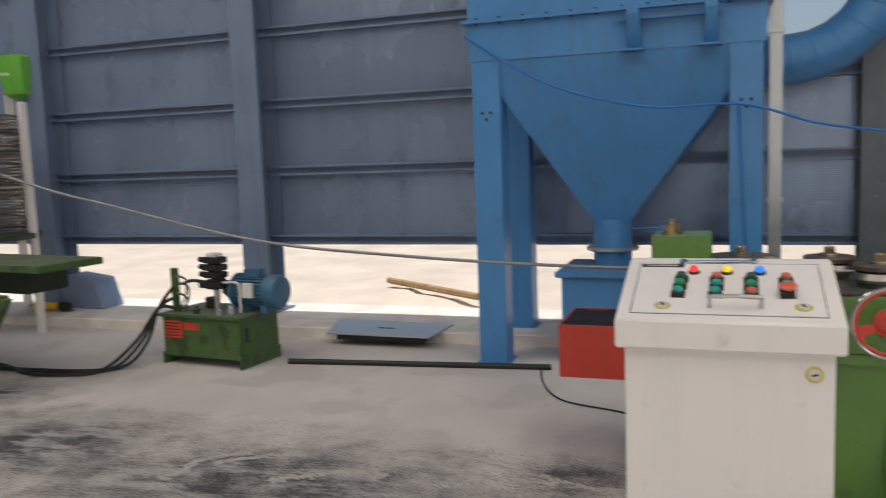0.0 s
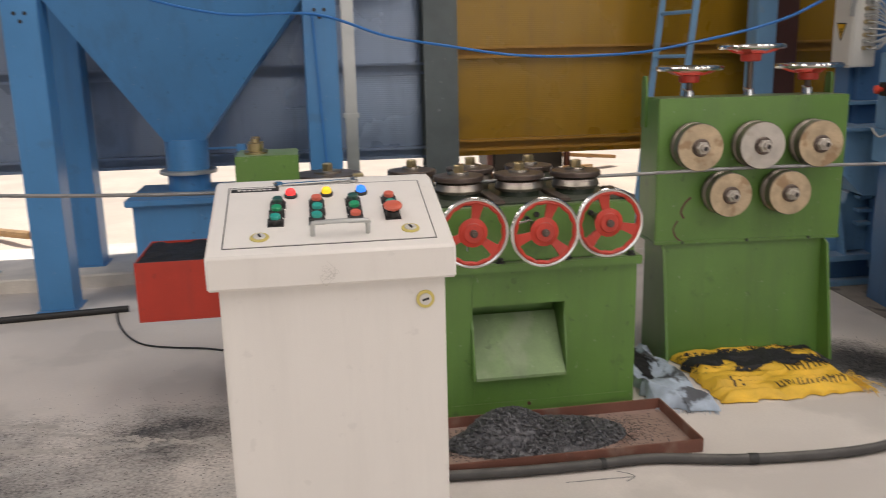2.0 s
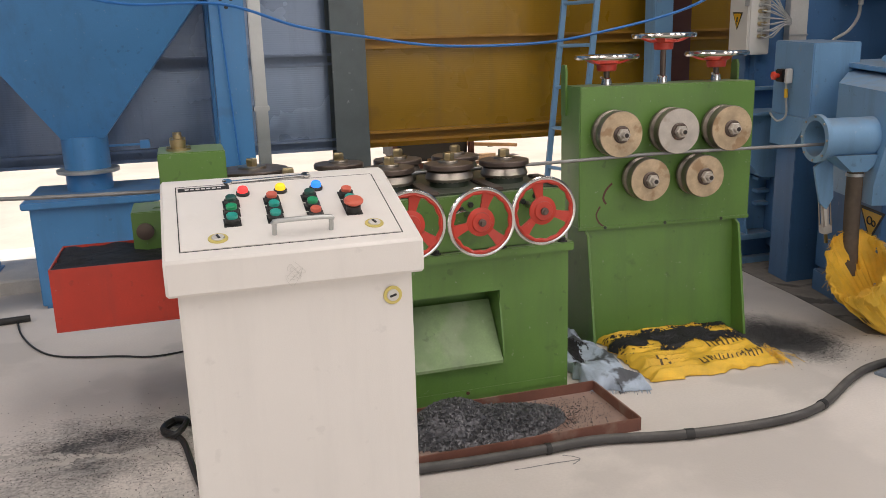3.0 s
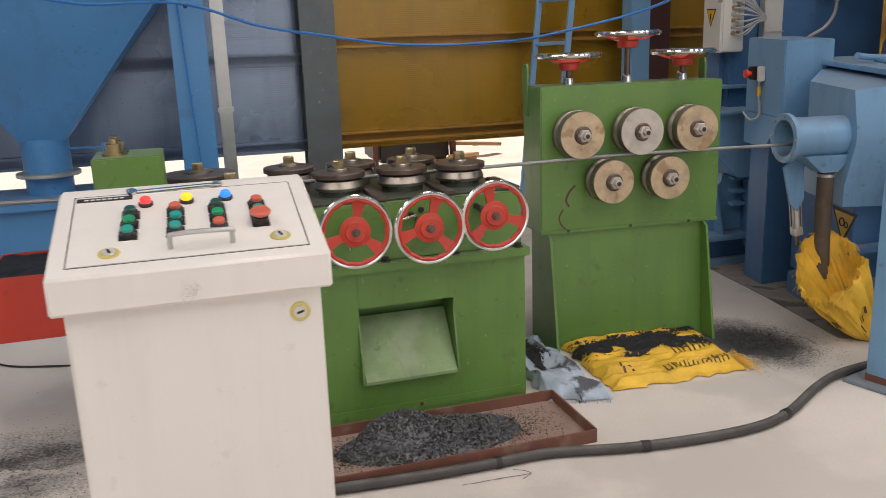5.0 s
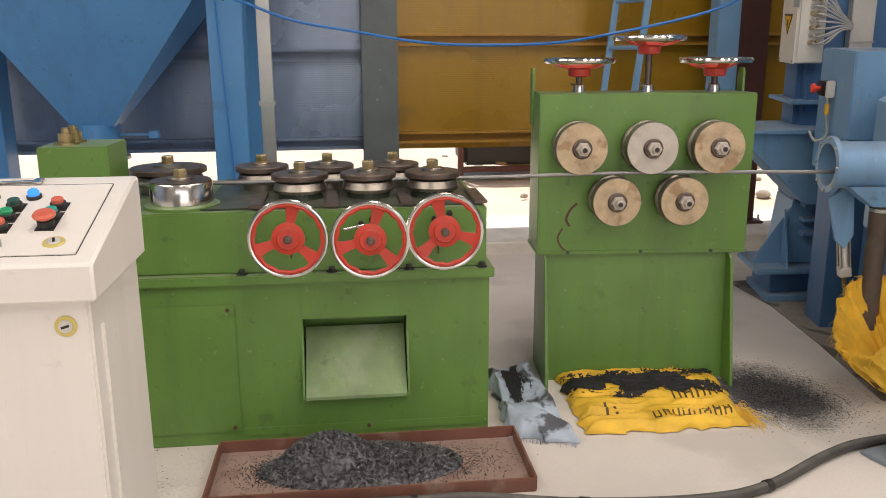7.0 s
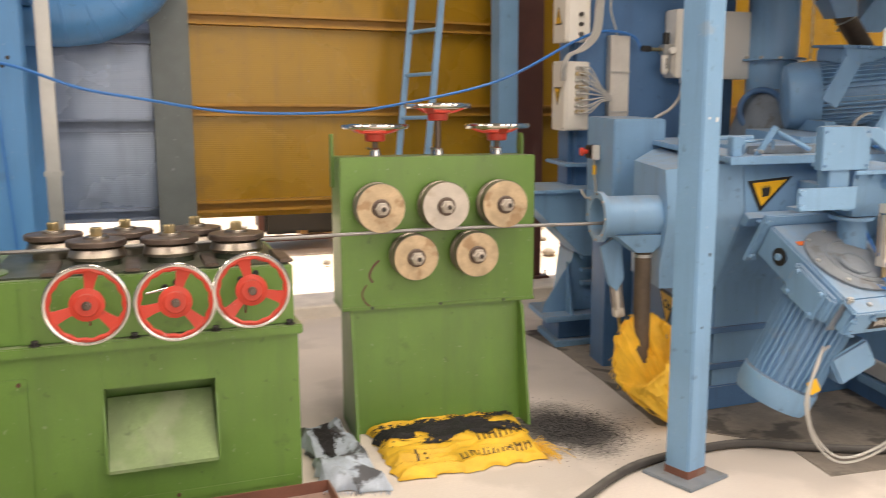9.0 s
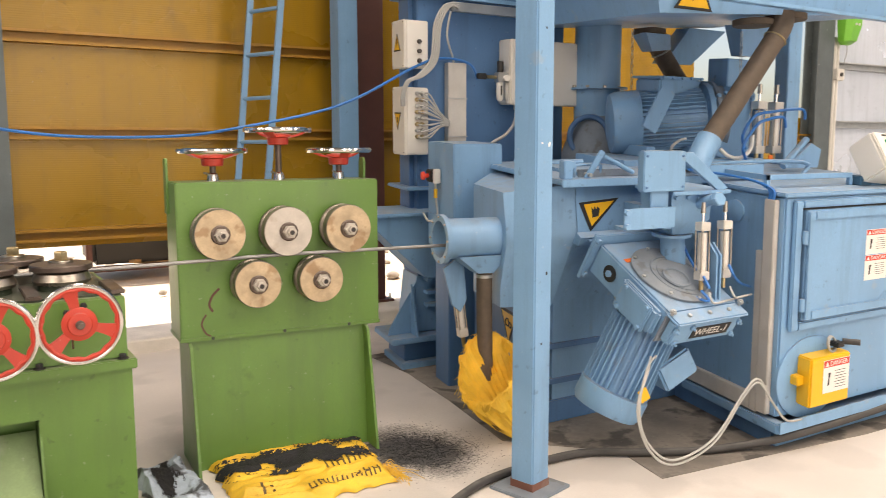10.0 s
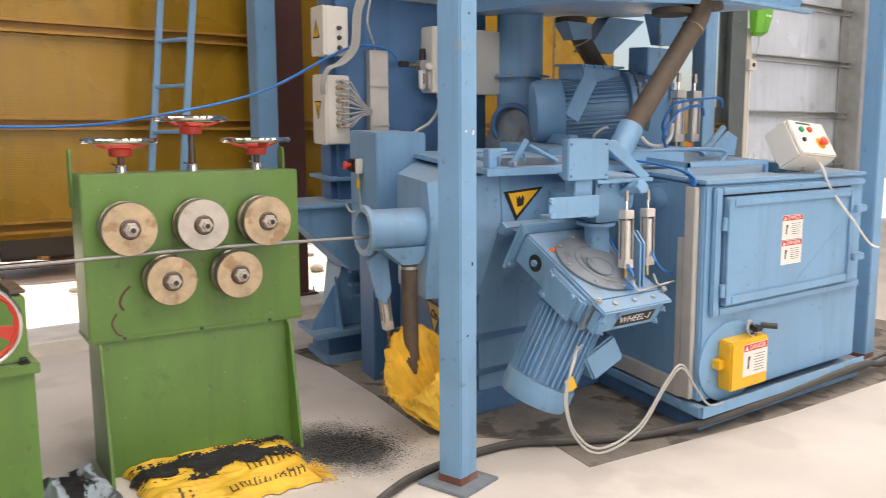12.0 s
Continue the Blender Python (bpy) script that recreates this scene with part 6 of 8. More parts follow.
    part("slant_chute", loft([[(5.10, 4.85, 2.12), (5.42, 4.85, 2.12), (5.42, 5.0, 2.12), (5.10, 5.0, 2.12)], [(4.90, 4.85, 1.87), (5.12, 4.85, 1.87), (5.12, 5.0, 1.87), (4.90, 5.0, 1.87)]]), BLUE, hop)
    for cx, cy, z0, z1 in ((4.36, 4.44, 1.66, 2.07), (4.74, 3.95, 1.78, 2.05)):
        ch = bmesh.new()
        n = int((z1 - z0) / 0.026)
        for k in range(n):
            m = Matrix.Translation((cx, cy, z0 + k * 0.026)) @ Matrix.Rotation(math.pi / 2 * (k % 2), 4, "Z") @ Matrix.Diagonal((0.6, 1, 1, 1))
            link = ring_tube((0, 0, 0), (0, 1, 0), 0.0135, 0.0026, 12, 5)
            move_bm(link, m)
            me = bpy.data.meshes.new("link")
            link.to_mesh(me)
            link.free()
            ch.from_mesh(me)
            bpy.data.meshes.remove(me)
        tagged(part("chain", ch, GALVANISED, hop, "hanging steel chain"), kind="stuff")
    for x, y in ((5.62, 4.45),):
        part("frame_post", box(x - 0.06, x + 0.06, y - 0.06, y + 0.06, 0.0, 2.9, 0.005), BLUE, ob)
    return ob


warp_layout(blast_machine(), (-2.024, 1.234, 0.325, -0.735, 1.19, 0.980, 0.056, 1.03, -9.0), ("motor", "cooling_ribs", "fan_cowl", "wheel_housing", "cover_disc", "upper_flange", "pneumatic_cylinder", "wheel_disc", "entry_tube", "side_lid", "mount_flange", "motor_flange", "feed_spout", "blast_hose", "shot_hose", "hose_socket", "outlet_ring", "drain_hose", "push_button_box"))


def bucket_elevator():
    ob = thing("bucket_elevator", (3.75, 5.4, 0), "tall blue bucket elevator tower on a flared foot", "elevator")
    X0, X1, Y0, Y1 = 3.30, 4.30, 5.06, 5.34
    # Tower casing and low frames: shade is painted in by the darker blue.
    tower = part("casing", box(X0, X1, Y0, Y1, 0.55, 6.0, 0.006), BLUE_SHADED, ob)
    part("side_skirt", box(X0 - 0.03, X0, Y0 + 0.06, Y1 - 0.04, 0.95, 6.0, 0.004), BLUE_SHADED, tower)
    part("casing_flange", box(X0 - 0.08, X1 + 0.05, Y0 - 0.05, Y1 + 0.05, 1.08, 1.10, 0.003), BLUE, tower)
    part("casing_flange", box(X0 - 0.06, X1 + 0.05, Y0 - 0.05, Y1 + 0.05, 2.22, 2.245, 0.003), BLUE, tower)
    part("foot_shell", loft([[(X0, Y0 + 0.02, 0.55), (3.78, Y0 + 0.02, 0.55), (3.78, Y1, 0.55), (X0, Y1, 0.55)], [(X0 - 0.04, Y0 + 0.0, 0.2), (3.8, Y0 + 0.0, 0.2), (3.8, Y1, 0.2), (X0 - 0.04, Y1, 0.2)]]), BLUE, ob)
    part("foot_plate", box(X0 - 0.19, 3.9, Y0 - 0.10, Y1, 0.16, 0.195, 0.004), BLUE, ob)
    part("foot_frame", box(X0 - 0.10, 3.85, Y0 - 0.04, Y1, 0.04, 0.16, 0.004), BLUE_SHADED, ob)
    part("foot_base", box(X0 - 0.13, 3.9, Y0 - 0.09, Y1, 0.0, 0.04, 0.004), BLUE, ob)
    for x in (X0 - 0.04, 3.52):
        part("foot_gusset", prism([(Y0 + 0.02, 0.50), (Y0 + 0.02, 0.195), (Y0 - 0.09, 0.195), (Y0 - 0.07, 0.24)], "x", x, x + 0.012, bevel=0), BLUE, ob)
    part("side_gusset", prism([(X0, 0.52), (X0 - 0.17, 0.24), (X0 - 0.18, 0.195), (X0, 0.195)], "y", Y0 + 0.02, Y0 + 0.032, bevel=0), BLUE, ob)
    for z in (0.36, 0.52, 0.44):
        part("foot_rib", box(X0 + 0.04, 3.82, Y0 - 0.05, Y0 + 0.02, z, z + 0.02, 0.002), BLUE, ob)
    part("boot_chute", prism([(2.93, 0.945), (3.40, 0.945), (3.40, 0.56), (3.30, 0.565)], "y", 4.9, 5.25, bevel=0.004), BLUE, ob)
    part("chute_flange", box(2.90, 3.42, 4.87, 5.28, 0.945, 0.965, 0.003), BLUE, ob)
    part("bracket_arm", box(3.42, 3.75, 4.75, 4.82, 0.42, 0.47, 0.003), BLUE, ob)
    part("boot_side", box(3.42, 3.9, 4.85, 5.06, 0.1, 0.95, 0.005), BLUE_SHADED, ob)
    for z in (0.25, 0.45, 0.62):
        part("boot_shelf", box(3.42, 3.86, 4.78, 4.86, z, z + 0.02, 0.002), BLUE, ob)
    # cable tray and trunking on the front
    tray = part("cable_tray", box(3.48, 4.68, 4.96, 5.01, 2.145, 2.20, 0.004), GALVANISED, ob, "galvanised cable tray")
    trunk = part("cable_trunk", box(3.47, 3.585, 4.99, 5.055, 1.30, 1.845, 0.003), TRUNK_PALE, ob, "galvanised cable trunking")
    for z in (1.40, 1.63):
        part("trunk_band", box(3.465, 3.59, 4.985, 4.99, z, z + 0.008, 0), GALVANISED, trunk)
    return ob


warp_layout(bucket_elevator(), TOWER_WARP)


def junction_box(x0, y0, z0, w, d, h, sign_z, glands, label):
    ob = thing("junction_box", (x0 + w / 2, y0 + d / 2, z0), label, "junction box", group="junction boxes on the tower")
    part("case", box(x0 + 0.012, x0 + w, y0, y0 + d, z0, z0 + h, 0.006), WHITE_PLASTIC, ob)
    part("lid", box(x0, x0 + 0.012, y0 - 0.003, y0 + d + 0.003, z0 - 0.003, z0 + h + 0.003, 0.005), WHITE_PLASTIC, ob)
    warning_triangle(ob, (x0 - 0.0005, y0 + d * 0.55, sign_z), (0, -1, 0), (0, 0, 1), 0.12, False, len(glands) > 4)
    for gx, gz, mat in glands:
        g = part("cable_gland", lathe((gx, y0, gz), (0, -1, 0), [(0.013, 0), (0.013, 0.012), (0.010, 0.024)], 12), mat, ob)
    for y in (y0 + 0.015, y0 + d - 0.015):
        for z in (z0 + 0.012, z0 + h - 0.012):
            part("lid_screw", rod((x0, y, z), (x0 - 0.0015, y, z), 0.004, seg=8), HOSE_GREY, ob)
    return ob


gl = [(3.29, 1.955 - 0.055 * k, HOSE_GREY) for k in range(3)]
warp_layout(junction_box(3.20, 4.99, 1.80, 0.145, 0.22, 0.275, 1.95, gl, "off-white junction box with lightning sign on the tower"), TOWER_WARP)
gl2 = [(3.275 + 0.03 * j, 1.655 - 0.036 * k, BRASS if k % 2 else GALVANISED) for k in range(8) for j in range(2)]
warp_layout(junction_box(3.20, 4.99, 1.295, 0.145, 0.22, 0.395, 1.49, gl2, "off-white junction box with a fan of grey cables"), TOWER_WARP)
fan = thing("cable_fan", (3.40, 4.96, 1.3), "grey cables fanning from the junction box", "cables")
for gx, gz, _ in gl2:
    part("cable", tube([(gx, 4.965, gz), (gx + 0.03, 4.94, gz - 0.005), (3.40, 4.945, 1.49 + (gz - 1.49) * 0.35), (3.455, 4.96, 1.48 + (gz - 1.49) * 0.12), (3.475, 4.985, 1.48 + (gz - 1.49) * 0.12)], 0.0045, 6, 5), CABLE_GREY, fan)
drop = thing("cable_drop", (3.40, 4.98, 2.0), "bundle of grey cables down from the tray", "cables")
for k in range(4):
    d = 0.013 * k
    part("cable", tube([(3.52, 4.955, 2.19 - 0.01 * k), (3.43 + d, 4.95, 2.17), (3.37 + d, 4.95, 2.06), (3.35 + d, 4.955, 1.86), (3.27 + d, 4.955, 1.76), (3.20 + d * 0.5, 4.95, 1.72), (3.175 + d * 0.4, 4.96, 1.64), (3.185 + d * 0.4, 4.99, 1.58)], 0.0065, 8, 6), CABLE_GREY, drop)
part("cable", tube([(3.47, 4.955, 2.14), (3.45, 4.96, 2.0), (3.50, 5.0, 1.88), (3.52, 5.03, 1.84)], 0.0065, 8, 6), CABLE_GREY, drop)
warp_layout(fan, TOWER_WARP)
warp_layout(drop, TOWER_WARP)


def control_cabinet():
    ob = thing("wall_cabinet", (4.09, 4.97, 1.6), "off-white wall cabinet on the tower front", "cabinet")
    part("case", box(3.83, 4.36, 4.90, 5.06, 1.605, 2.005, 0.008), WHITE_PLASTIC, ob)
    part("door", box(3.83, 4.36, 4.885, 4.90, 1.605, 2.005, 0.008), WHITE_PLASTIC, ob)
    for z in (1.70, 1.92):
        part("lock", lathe((4.325, 4.885, z), (0, -1, 0), [(0.014, 0), (0.014, 0.005), (0.01, 0.008)], 14), HOSE_GREY, ob)
    part("gland", rod((3.90, 4.95, 1.605), (3.90, 4.95, 1.575), 0.016, seg=12), WHITE_PLASTIC, ob)
    part("cable", tube([(3.90, 4.95, 1.58), (3.89, 4.95, 1.5), (3.83, 4.95, 1.42), (3.74, 4.97, 1.36), (3.72, 5.0, 1.28)], 0.010, 8, 6), CABLE_GREY, ob)
    return ob


warp_layout(control_cabinet(), TOWER_WARP)


def air_service_unit():
    ob = thing("air_service_unit", (3.80, 4.95, 1.6), "air filter regulator unit with two bowls", "regulator")
    part("block", box(3.765, 3.86, 4.92, 4.99, 1.74, 1.80, 0.006), GALVANISED, ob)
    part("knob", rod((3.79, 4.95, 1.80), (3.79, 4.95, 1.87), 0.02, seg=16, edge=0.004), BLACK, ob)
    for x in (3.787, 3.842):
        part("bowl", lathe((x, 4.95, 1.625), (0, 0, 1), [(0.012, 0), (0.022, 0.015), (0.023, 0.115)], 18), WHITE_PLASTIC, ob)
        part("sight_slot", box(x - 0.004, x + 0.004, 4.925, 4.928, 1.66, 1.72, 0), BLACK, ob)
    part("gauge", lathe((3.815, 4.92, 1.765), (0, -1, 0), [(0.02, 0), (0.02, 0.014), (0.018, 0.016)], 20), SIGN_WHITE, ob)
    part("nipple", rod((3.70, 4.955, 1.77), (3.765, 4.955, 1.77), 0.011, seg=10), BRASS, ob)
    part("elbow", box(3.64, 3.70, 4.94, 4.975, 1.755, 1.79, 0.006), BLACK, ob)
    return ob


warp_layout(air_service_unit(), TOWER_WARP)


def inlet_guard():
    ob = thing("guard_box", (3.40, 4.58, 1.0), "blue sheet guard box with stop button", "guard")
    part("shell", box(3.265, 3.54, 4.40, 4.78, 0.98, 1.385, 0.006), BLUE, ob)
    part("skirt", prism([(4.40, 0.98), (4.78, 0.98), (4.78, 0.80), (4.55, 0.80)], "x", 3.265, 3.54, bevel=0.003), BLUE, ob)
    part("stop_case", box(3.215, 3.265, 4.60, 4.68, 1.165, 1.235, 0.006), BLACK, ob)
    part("stop_lid", box(3.225, 3.262, 4.575, 4.60, 1.16, 1.24, 0.004), WHITE_PLASTIC, ob)
    part("stop_button", lathe((3.215, 4.64, 1.2), (-1, 0, 0), [(0.012, 0), (0.012, 0.02), (0.024, 0.024), (0.022, 0.036), (0.01, 0.04)], 18), LAMP_RED, ob)
    part("cable", tube([(3.24, 4.60, 1.165), (3.24, 4.595, 1.08), (3.25, 4.60, 0.98), (3.21, 4.62, 0.95), (3.20, 4.68, 0.99)], 0.006, 8, 6), CABLE_GREY, ob)
    part("cable_joint", rod((3.24, 4.597, 1.13), (3.24, 4.595, 1.08), 0.01, seg=10), YELLOW, ob)
    part("link_arm", prism([(3.50, 0.86), (3.56, 0.86), (3.70, 1.2), (3.66, 1.215)], "y", 4.30, 4.33, bevel=0.002), BLUE, ob)
    part("guard_leg", box(3.30, 3.50, 4.56, 4.76, 0.0, 0.80, 0.004), BLUE_SHADED, ob)
    return ob


warp_layout(inlet_guard(), TOWER_WARP)


def exhaust_duct():
    ob = thing("exhaust_duct", (4.43, 4.9, 1.2), "blue round exhaust duct rising from a fan housing", "duct")
    part("pipe", rod((4.43, 4.85, 1.50), (4.43, 4.85, 6.0), 0.145, seg=32), BLUE, ob)
    part("ring", lathe((4.43, 4.85, 1.715), (0, 0, 1), [(0.19, 0), (0.19, 0.012)], 32), BLUE, ob)
    for k in range(10):
        a = k * math.tau / 10
        part("bolt", bolt(bmesh.new(), (4.43 + 0.172 * math.cos(a), 4.85 + 0.172 * math.sin(a), 1.727), (0, 0, 1), 0.011, 0.014), STEEL, ob)
    part("cowl", lathe((4.42, 4.80, 1.24), (0, 0, 1), [(0.24, 0), (0.235, 0.08), (0.19, 0.2), (0.15, 0.3)], 32), DUSTY_STEEL, ob)
    part("side_ring", ring_tube((4.29, 4.72, 1.42), (-0.7, -0.7, 0), 0.12, 0.018, 28, 8), BLUE_SHADED, ob)
    part("cowl_stand", box(4.25, 4.6, 4.6, 5.0, 0.0, 1.24, 0.005), BLUE_SHADED, ob)
    return ob


warp_layout(exhaust_duct(), TOWER_WARP, ("pipe", "ring", "cowl", "side_ring", "bolt"))


# ---- post, ladder and wall fittings ----
def steel_post(x, y, s, turn, z1, label, plate=0.12):
    ob = thing("steel_post", (x, y, 0), label, "post", turn=turn)
    h = s / 2
    part("tube", box(x - h, x + h, y - h, y + h, 0.012, z1, 0.006), BLUE, ob)
    part("base_plate", box(x - plate, x + plate, y - plate, y + plate, 0.0, 0.014, 0.003), DUSTY_STEEL, ob, "dusty grey-blue base plate")
    part("rust_collar", box(x - h - 0.001, x + h + 0.001, y - h - 0.001, y + h + 0.001, 0.012, 0.045, 0.0), TRAY_RUST, ob, "rusty weld at the foot")
    return ob


def platform_post():
    ob = steel_post(3.025, 3.25, 0.112, 16, 4.2, "pale blue square steel post bolted to the floor")
    # White flecks are scuffs; black ones are dots drawn for bolt holes.
    for dx, z in ((-0.02, 1.42), (0.025, 1.41), (0.03, 1.415), (-0.01, 0.62), (0.0, 1.86), (0.02, 0.9)):
        part("paint_chip", box(3.025 + dx - 0.004, 3.025 + dx + 0.006, 3.1935, 3.1943, z, z + 0.008 + 0.006 * (dx > 0), 0), SIGN_WHITE if z > 1.4 and z < 1.5 else INK, ob)


platform_post()
steel_post(6.2, 3.2, 0.11, 0, 4.2, "pale blue square steel post beside the cabinet")
steel_post(3.755, 6.6, 0.16, 0, 4.6, "blue steel post in front of the amber wall")


def ladder():
    ob = thing("ladder", (2.32, 6.1, 0), "pale blue steel ladder leaning by the amber wall", "ladder")
    z1 = 4.4
    a0, c0, lean = Vector((2.25, 6.18, 0.0)), Vector((2.37, 5.86, 0.0)), Vector((0.104, 0, 1.0))
    for p in (a0, c0):
        q = p + lean * z1
        bm = loft([[p + Vector((sx * 0.022, sy * 0.012, 0)) for sx, sy in ((-1, -1), (1, -1), (1, 1), (-1, 1))], [q + Vector((sx * 0.022, sy * 0.012, 0)) for sx, sy in ((-1, -1), (1, -1), (1, 1), (-1, 1))]])
        part("rail", bm, BLUE, ob)
    k = 0.176
    while k < z1:
        part("rung", rod(a0 + lean * k, c0 + lean * k, 0.015, seg=10), BLUE, ob)
        k += 0.318
    return ob


place(ladder(), 0.56, 0.56)


def wall_lamp(x, y, z, label):
    """A faceted plastic case that narrows downwards, with a short cable to the switch below."""
    ob = thing("alarm_lamp", (x, y, z), label, "lamp")
    rings = []
    for dz, w, d, c in ((-0.21, 0.07, 0.07, 0.03), (-0.17, 0.115, 0.13, 0.055), (0.0, 0.145, 0.17, 0.06), (0.19, 0.15, 0.18, 0.06), (0.21, 0.13, 0.15, 0.05)):
        rings.append([(x - w, y, z + dz), (x - w, y - d + c, z + dz), (x - w + c, y - d, z + dz), (x + w - c, y - d, z + dz), (x + w, y - d + c, z + dz), (x + w, y, z + dz)])
    case = part("case", loft(rings), LIME, ob)
    for dx in (-0.03, 0.03):
        part("lens", rod((x + dx, y - 0.178, z + 0.02), (x + dx, y - 0.165, z + 0.02), 0.016, seg=12), SIGN_WHITE, case)
    part("cable", tube([(x + 0.02, y - 0.03, z - 0.20), (x + 0.03, y - 0.03, z - 0.30), (x - 0.02, y - 0.02, z - 0.46)], 0.006, 6, 6), CABLE_GREY, ob)
    return ob


wall_lamp(10.56, 6.878, 2.84, "lime green faceted lamp box on the end column")
wall_lamp(-6.47, 6.778, 2.42, "lime green faceted lamp box on the blue column")


def conduit(x, y, z0, z1, label):
    ob = thing("conduit", (x, y, z0), label, "conduit")
    for d in (0, 0.06):
        part("pipe", rod((x + d, y, z0), (x + d, y, z1), 0.02, seg=12), WHITE_PLASTIC, ob)
    part("switch_box", box(x - 0.03, x + 0.12, y - 0.07, y + 0.02, z1 - 0.52, z1 - 0.38, 0.01), WHITE_PLASTIC, ob)
    part("switch_knob", rod((x + 0.045, y - 0.07, z1 - 0.45), (x + 0.045, y - 0.085, z1 - 0.45), 0.025, seg=14), HOSE_GREY, ob)
    return ob


conduit(10.52, 6.96, 0.09, 2.73, "pale conduit with a switch box by the column")
conduit(-6.64, 6.76, 0.09, 2.25, "pale conduit with a switch box by the column")

# ---- floor things by the straighteners ----
def scale_tray():
    ob = thing("drip_tray", (1.10, 3.42, 0), "rust-brown steel tray with raised rim", "tray")
    X0, X1, Y0, Y1 = 0.555, 1.645, 3.22, 3.61
    part("sheet", box(X0, X1, Y0, Y1, 0.002, 0.008, 0.001), TRAY_DUST, ob, "tray bottom dulled by pinkish dust")
    for x0, x1, y0, y1 in ((X0, X1, Y0 - 0.004, Y0 + 0.004), (X0, X1, Y1 - 0.004, Y1 + 0.004), (X0 - 0.004, X0 + 0.004, Y0 + 0.004, Y1 - 0.004), (X1 - 0.004, X1 + 0.004, Y0 + 0.004, Y1 - 0.004)):
        part("rim", box(x0, x1, y0, y1, 0.0, 0.052, 0.0015), TRAY_RUST, ob)
    return ob


scale_tray()


def heap_height(x, y):
    a = max(0.0, 1 - ((x - 1.07) / 0.36) ** 2 - ((y - 3.44) / 0.155) ** 2)
    c = max(0.0, 1 - ((x - 0.94) / 0.16) ** 2 - ((y - 3.455) / 0.12) ** 2)
    return 0.06 * a ** 0.7 + 0.07 * c ** 0.8


def scale_heap():
    """Heaped flakes: a rough mound under thousands of tiny chips, thinning out at its skirt."""
    bm = bmesh.new()
    nx, ny = 110, 52
    g = []
    for i in range(nx + 1):
        row = []
        for j in range(ny + 1):
            x, y = 0.62 + 0.92 * i / nx, 3.24 + 0.36 * j / ny
            h = heap_height(x, y)
            row.append(bm.verts.new((x, y, 0.007 + h + (0.012 * noise.noise(Vector((x * 70, y * 70, 1))) if h > 0.003 else -0.002))))
        g.append(row)
    for i in range(nx):
        for j in range(ny):
            if max(v.co.z for v in (g[i][j], g[i + 1][j], g[i + 1][j + 1], g[i][j + 1])) > 0.0075:
                bm.faces.new((g[i][j], g[i + 1][j], g[i + 1][j + 1], g[i][j + 1]))
    bmesh.ops.delete(bm, geom=[v for v in bm.verts if not v.link_faces], context="VERTS")
    mound = thing("scale_heap", (1.1, 3.44, 0.008), "heap of dark grey metal scale in the tray", "scale")
    part("mound", bm, SCALE_GREY, mound)
    rng = random.Random(5)
    verts, faces = [], []
    for k in range(5200):
        if k < 3600:
            a, r = rng.random() * math.tau, math.sqrt(rng.random())
            x, y = 1.06 + 0.36 * r * math.cos(a), 3.44 + 0.16 * r * math.sin(a)
        else:
            x, y = rng.gauss(1.16, 0.22), rng.gauss(3.44, 0.09)
        if not (0.57 < x < 1.63 and 3.235 < y < 3.595):
            continue
        z = 0.010 + heap_height(x, y) + 0.004 * rng.random()
        s = rng.uniform(0.003, 0.0085) if k < 3600 else rng.uniform(0.0015, 0.004)
        m = Euler((rng.uniform(-0.9, 0.9), rng.uniform(-0.9, 0.9), rng.random() * 6)).to_matrix()
        b = len(verts)
        for p in ((-s, -s * 0.6, 0), (s, -s * 0.5, 0), (s * 0.8, s * 0.6, s * 0.2), (-s * 0.7, s * 0.5, 0), (0, 0, s * 0.5)):
            verts.append(Vector((x, y, z)) + m @ Vector(p) - Vector((1.1, 3.44, 0.008)))
        faces += [(b, b + 1, b + 4), (b + 1, b + 2, b + 4), (b + 2, b + 3, b + 4), (b + 3, b, b + 4), (b + 3, b + 2, b + 1, b)]
    me = bpy.data.meshes.new("loose_scale")
    me.from_pydata(verts, [], faces)
    me.materials.append(SCALE_GREY)
    ob = new("loose_scale", me)
    ob.parent = mound
    tagged(ob, kind="stuff")


scale_heap()


def grains(name, label, cx, cy, sx, sy, count, seed, z=0.0):
    """Loose black shot scattered on the floor."""
    rng = random.Random(seed)
    verts, faces = [], []
    for k in range(count):
        x, y = rng.gauss(0, sx), rng.gauss(0, sy)
        s = rng.uniform(0.0012, 0.0031)
        b = len(verts)
        for p in ((s, 0, 0), (-s * 0.6, s * 0.8, 0), (-s * 0.6, -s * 0.8, 0), (0, 0, s * 1.1)):
            verts.append((x + p[0], y + p[1], p[2]))
        faces += [(b, b + 1, b + 3), (b + 1, b + 2, b + 3), (b + 2, b, b + 3)]
    me = bpy.data.meshes.new(name)
    me.from_pydata(verts, [], faces)
    me.materials.append(SHOT_BLACK)
    ob = new(name, me)
    ob.location = (cx, cy, z)
    return tagged(ob, label, "shot", kind="stuff")


grains("spilt_shot", "black shot spilt beside the yellow sack", 2.86, 3.86, 0.13, 0.13, 4200, 3, 0.001)
grains("tray_dust", "fine black dust in the rust-brown tray", 1.27, 3.44, 0.12, 0.06, 3600, 12, 0.0085)
grains("tray_dust", "fine black dust in the rust-brown tray", 0.74, 3.44, 0.06, 0.06, 1300, 13, 0.0085)
grains("dust_crumbs", "dark crumbs scattered over the floor", -0.38, 3.74, 0.35, 0.22, 1600, 8, 0.001)
grains("floor_crumbs", "dark crumbs scattered over the floor", -1.72, 3.4, 0.9, 0.28, 2600, 9, 0.001)


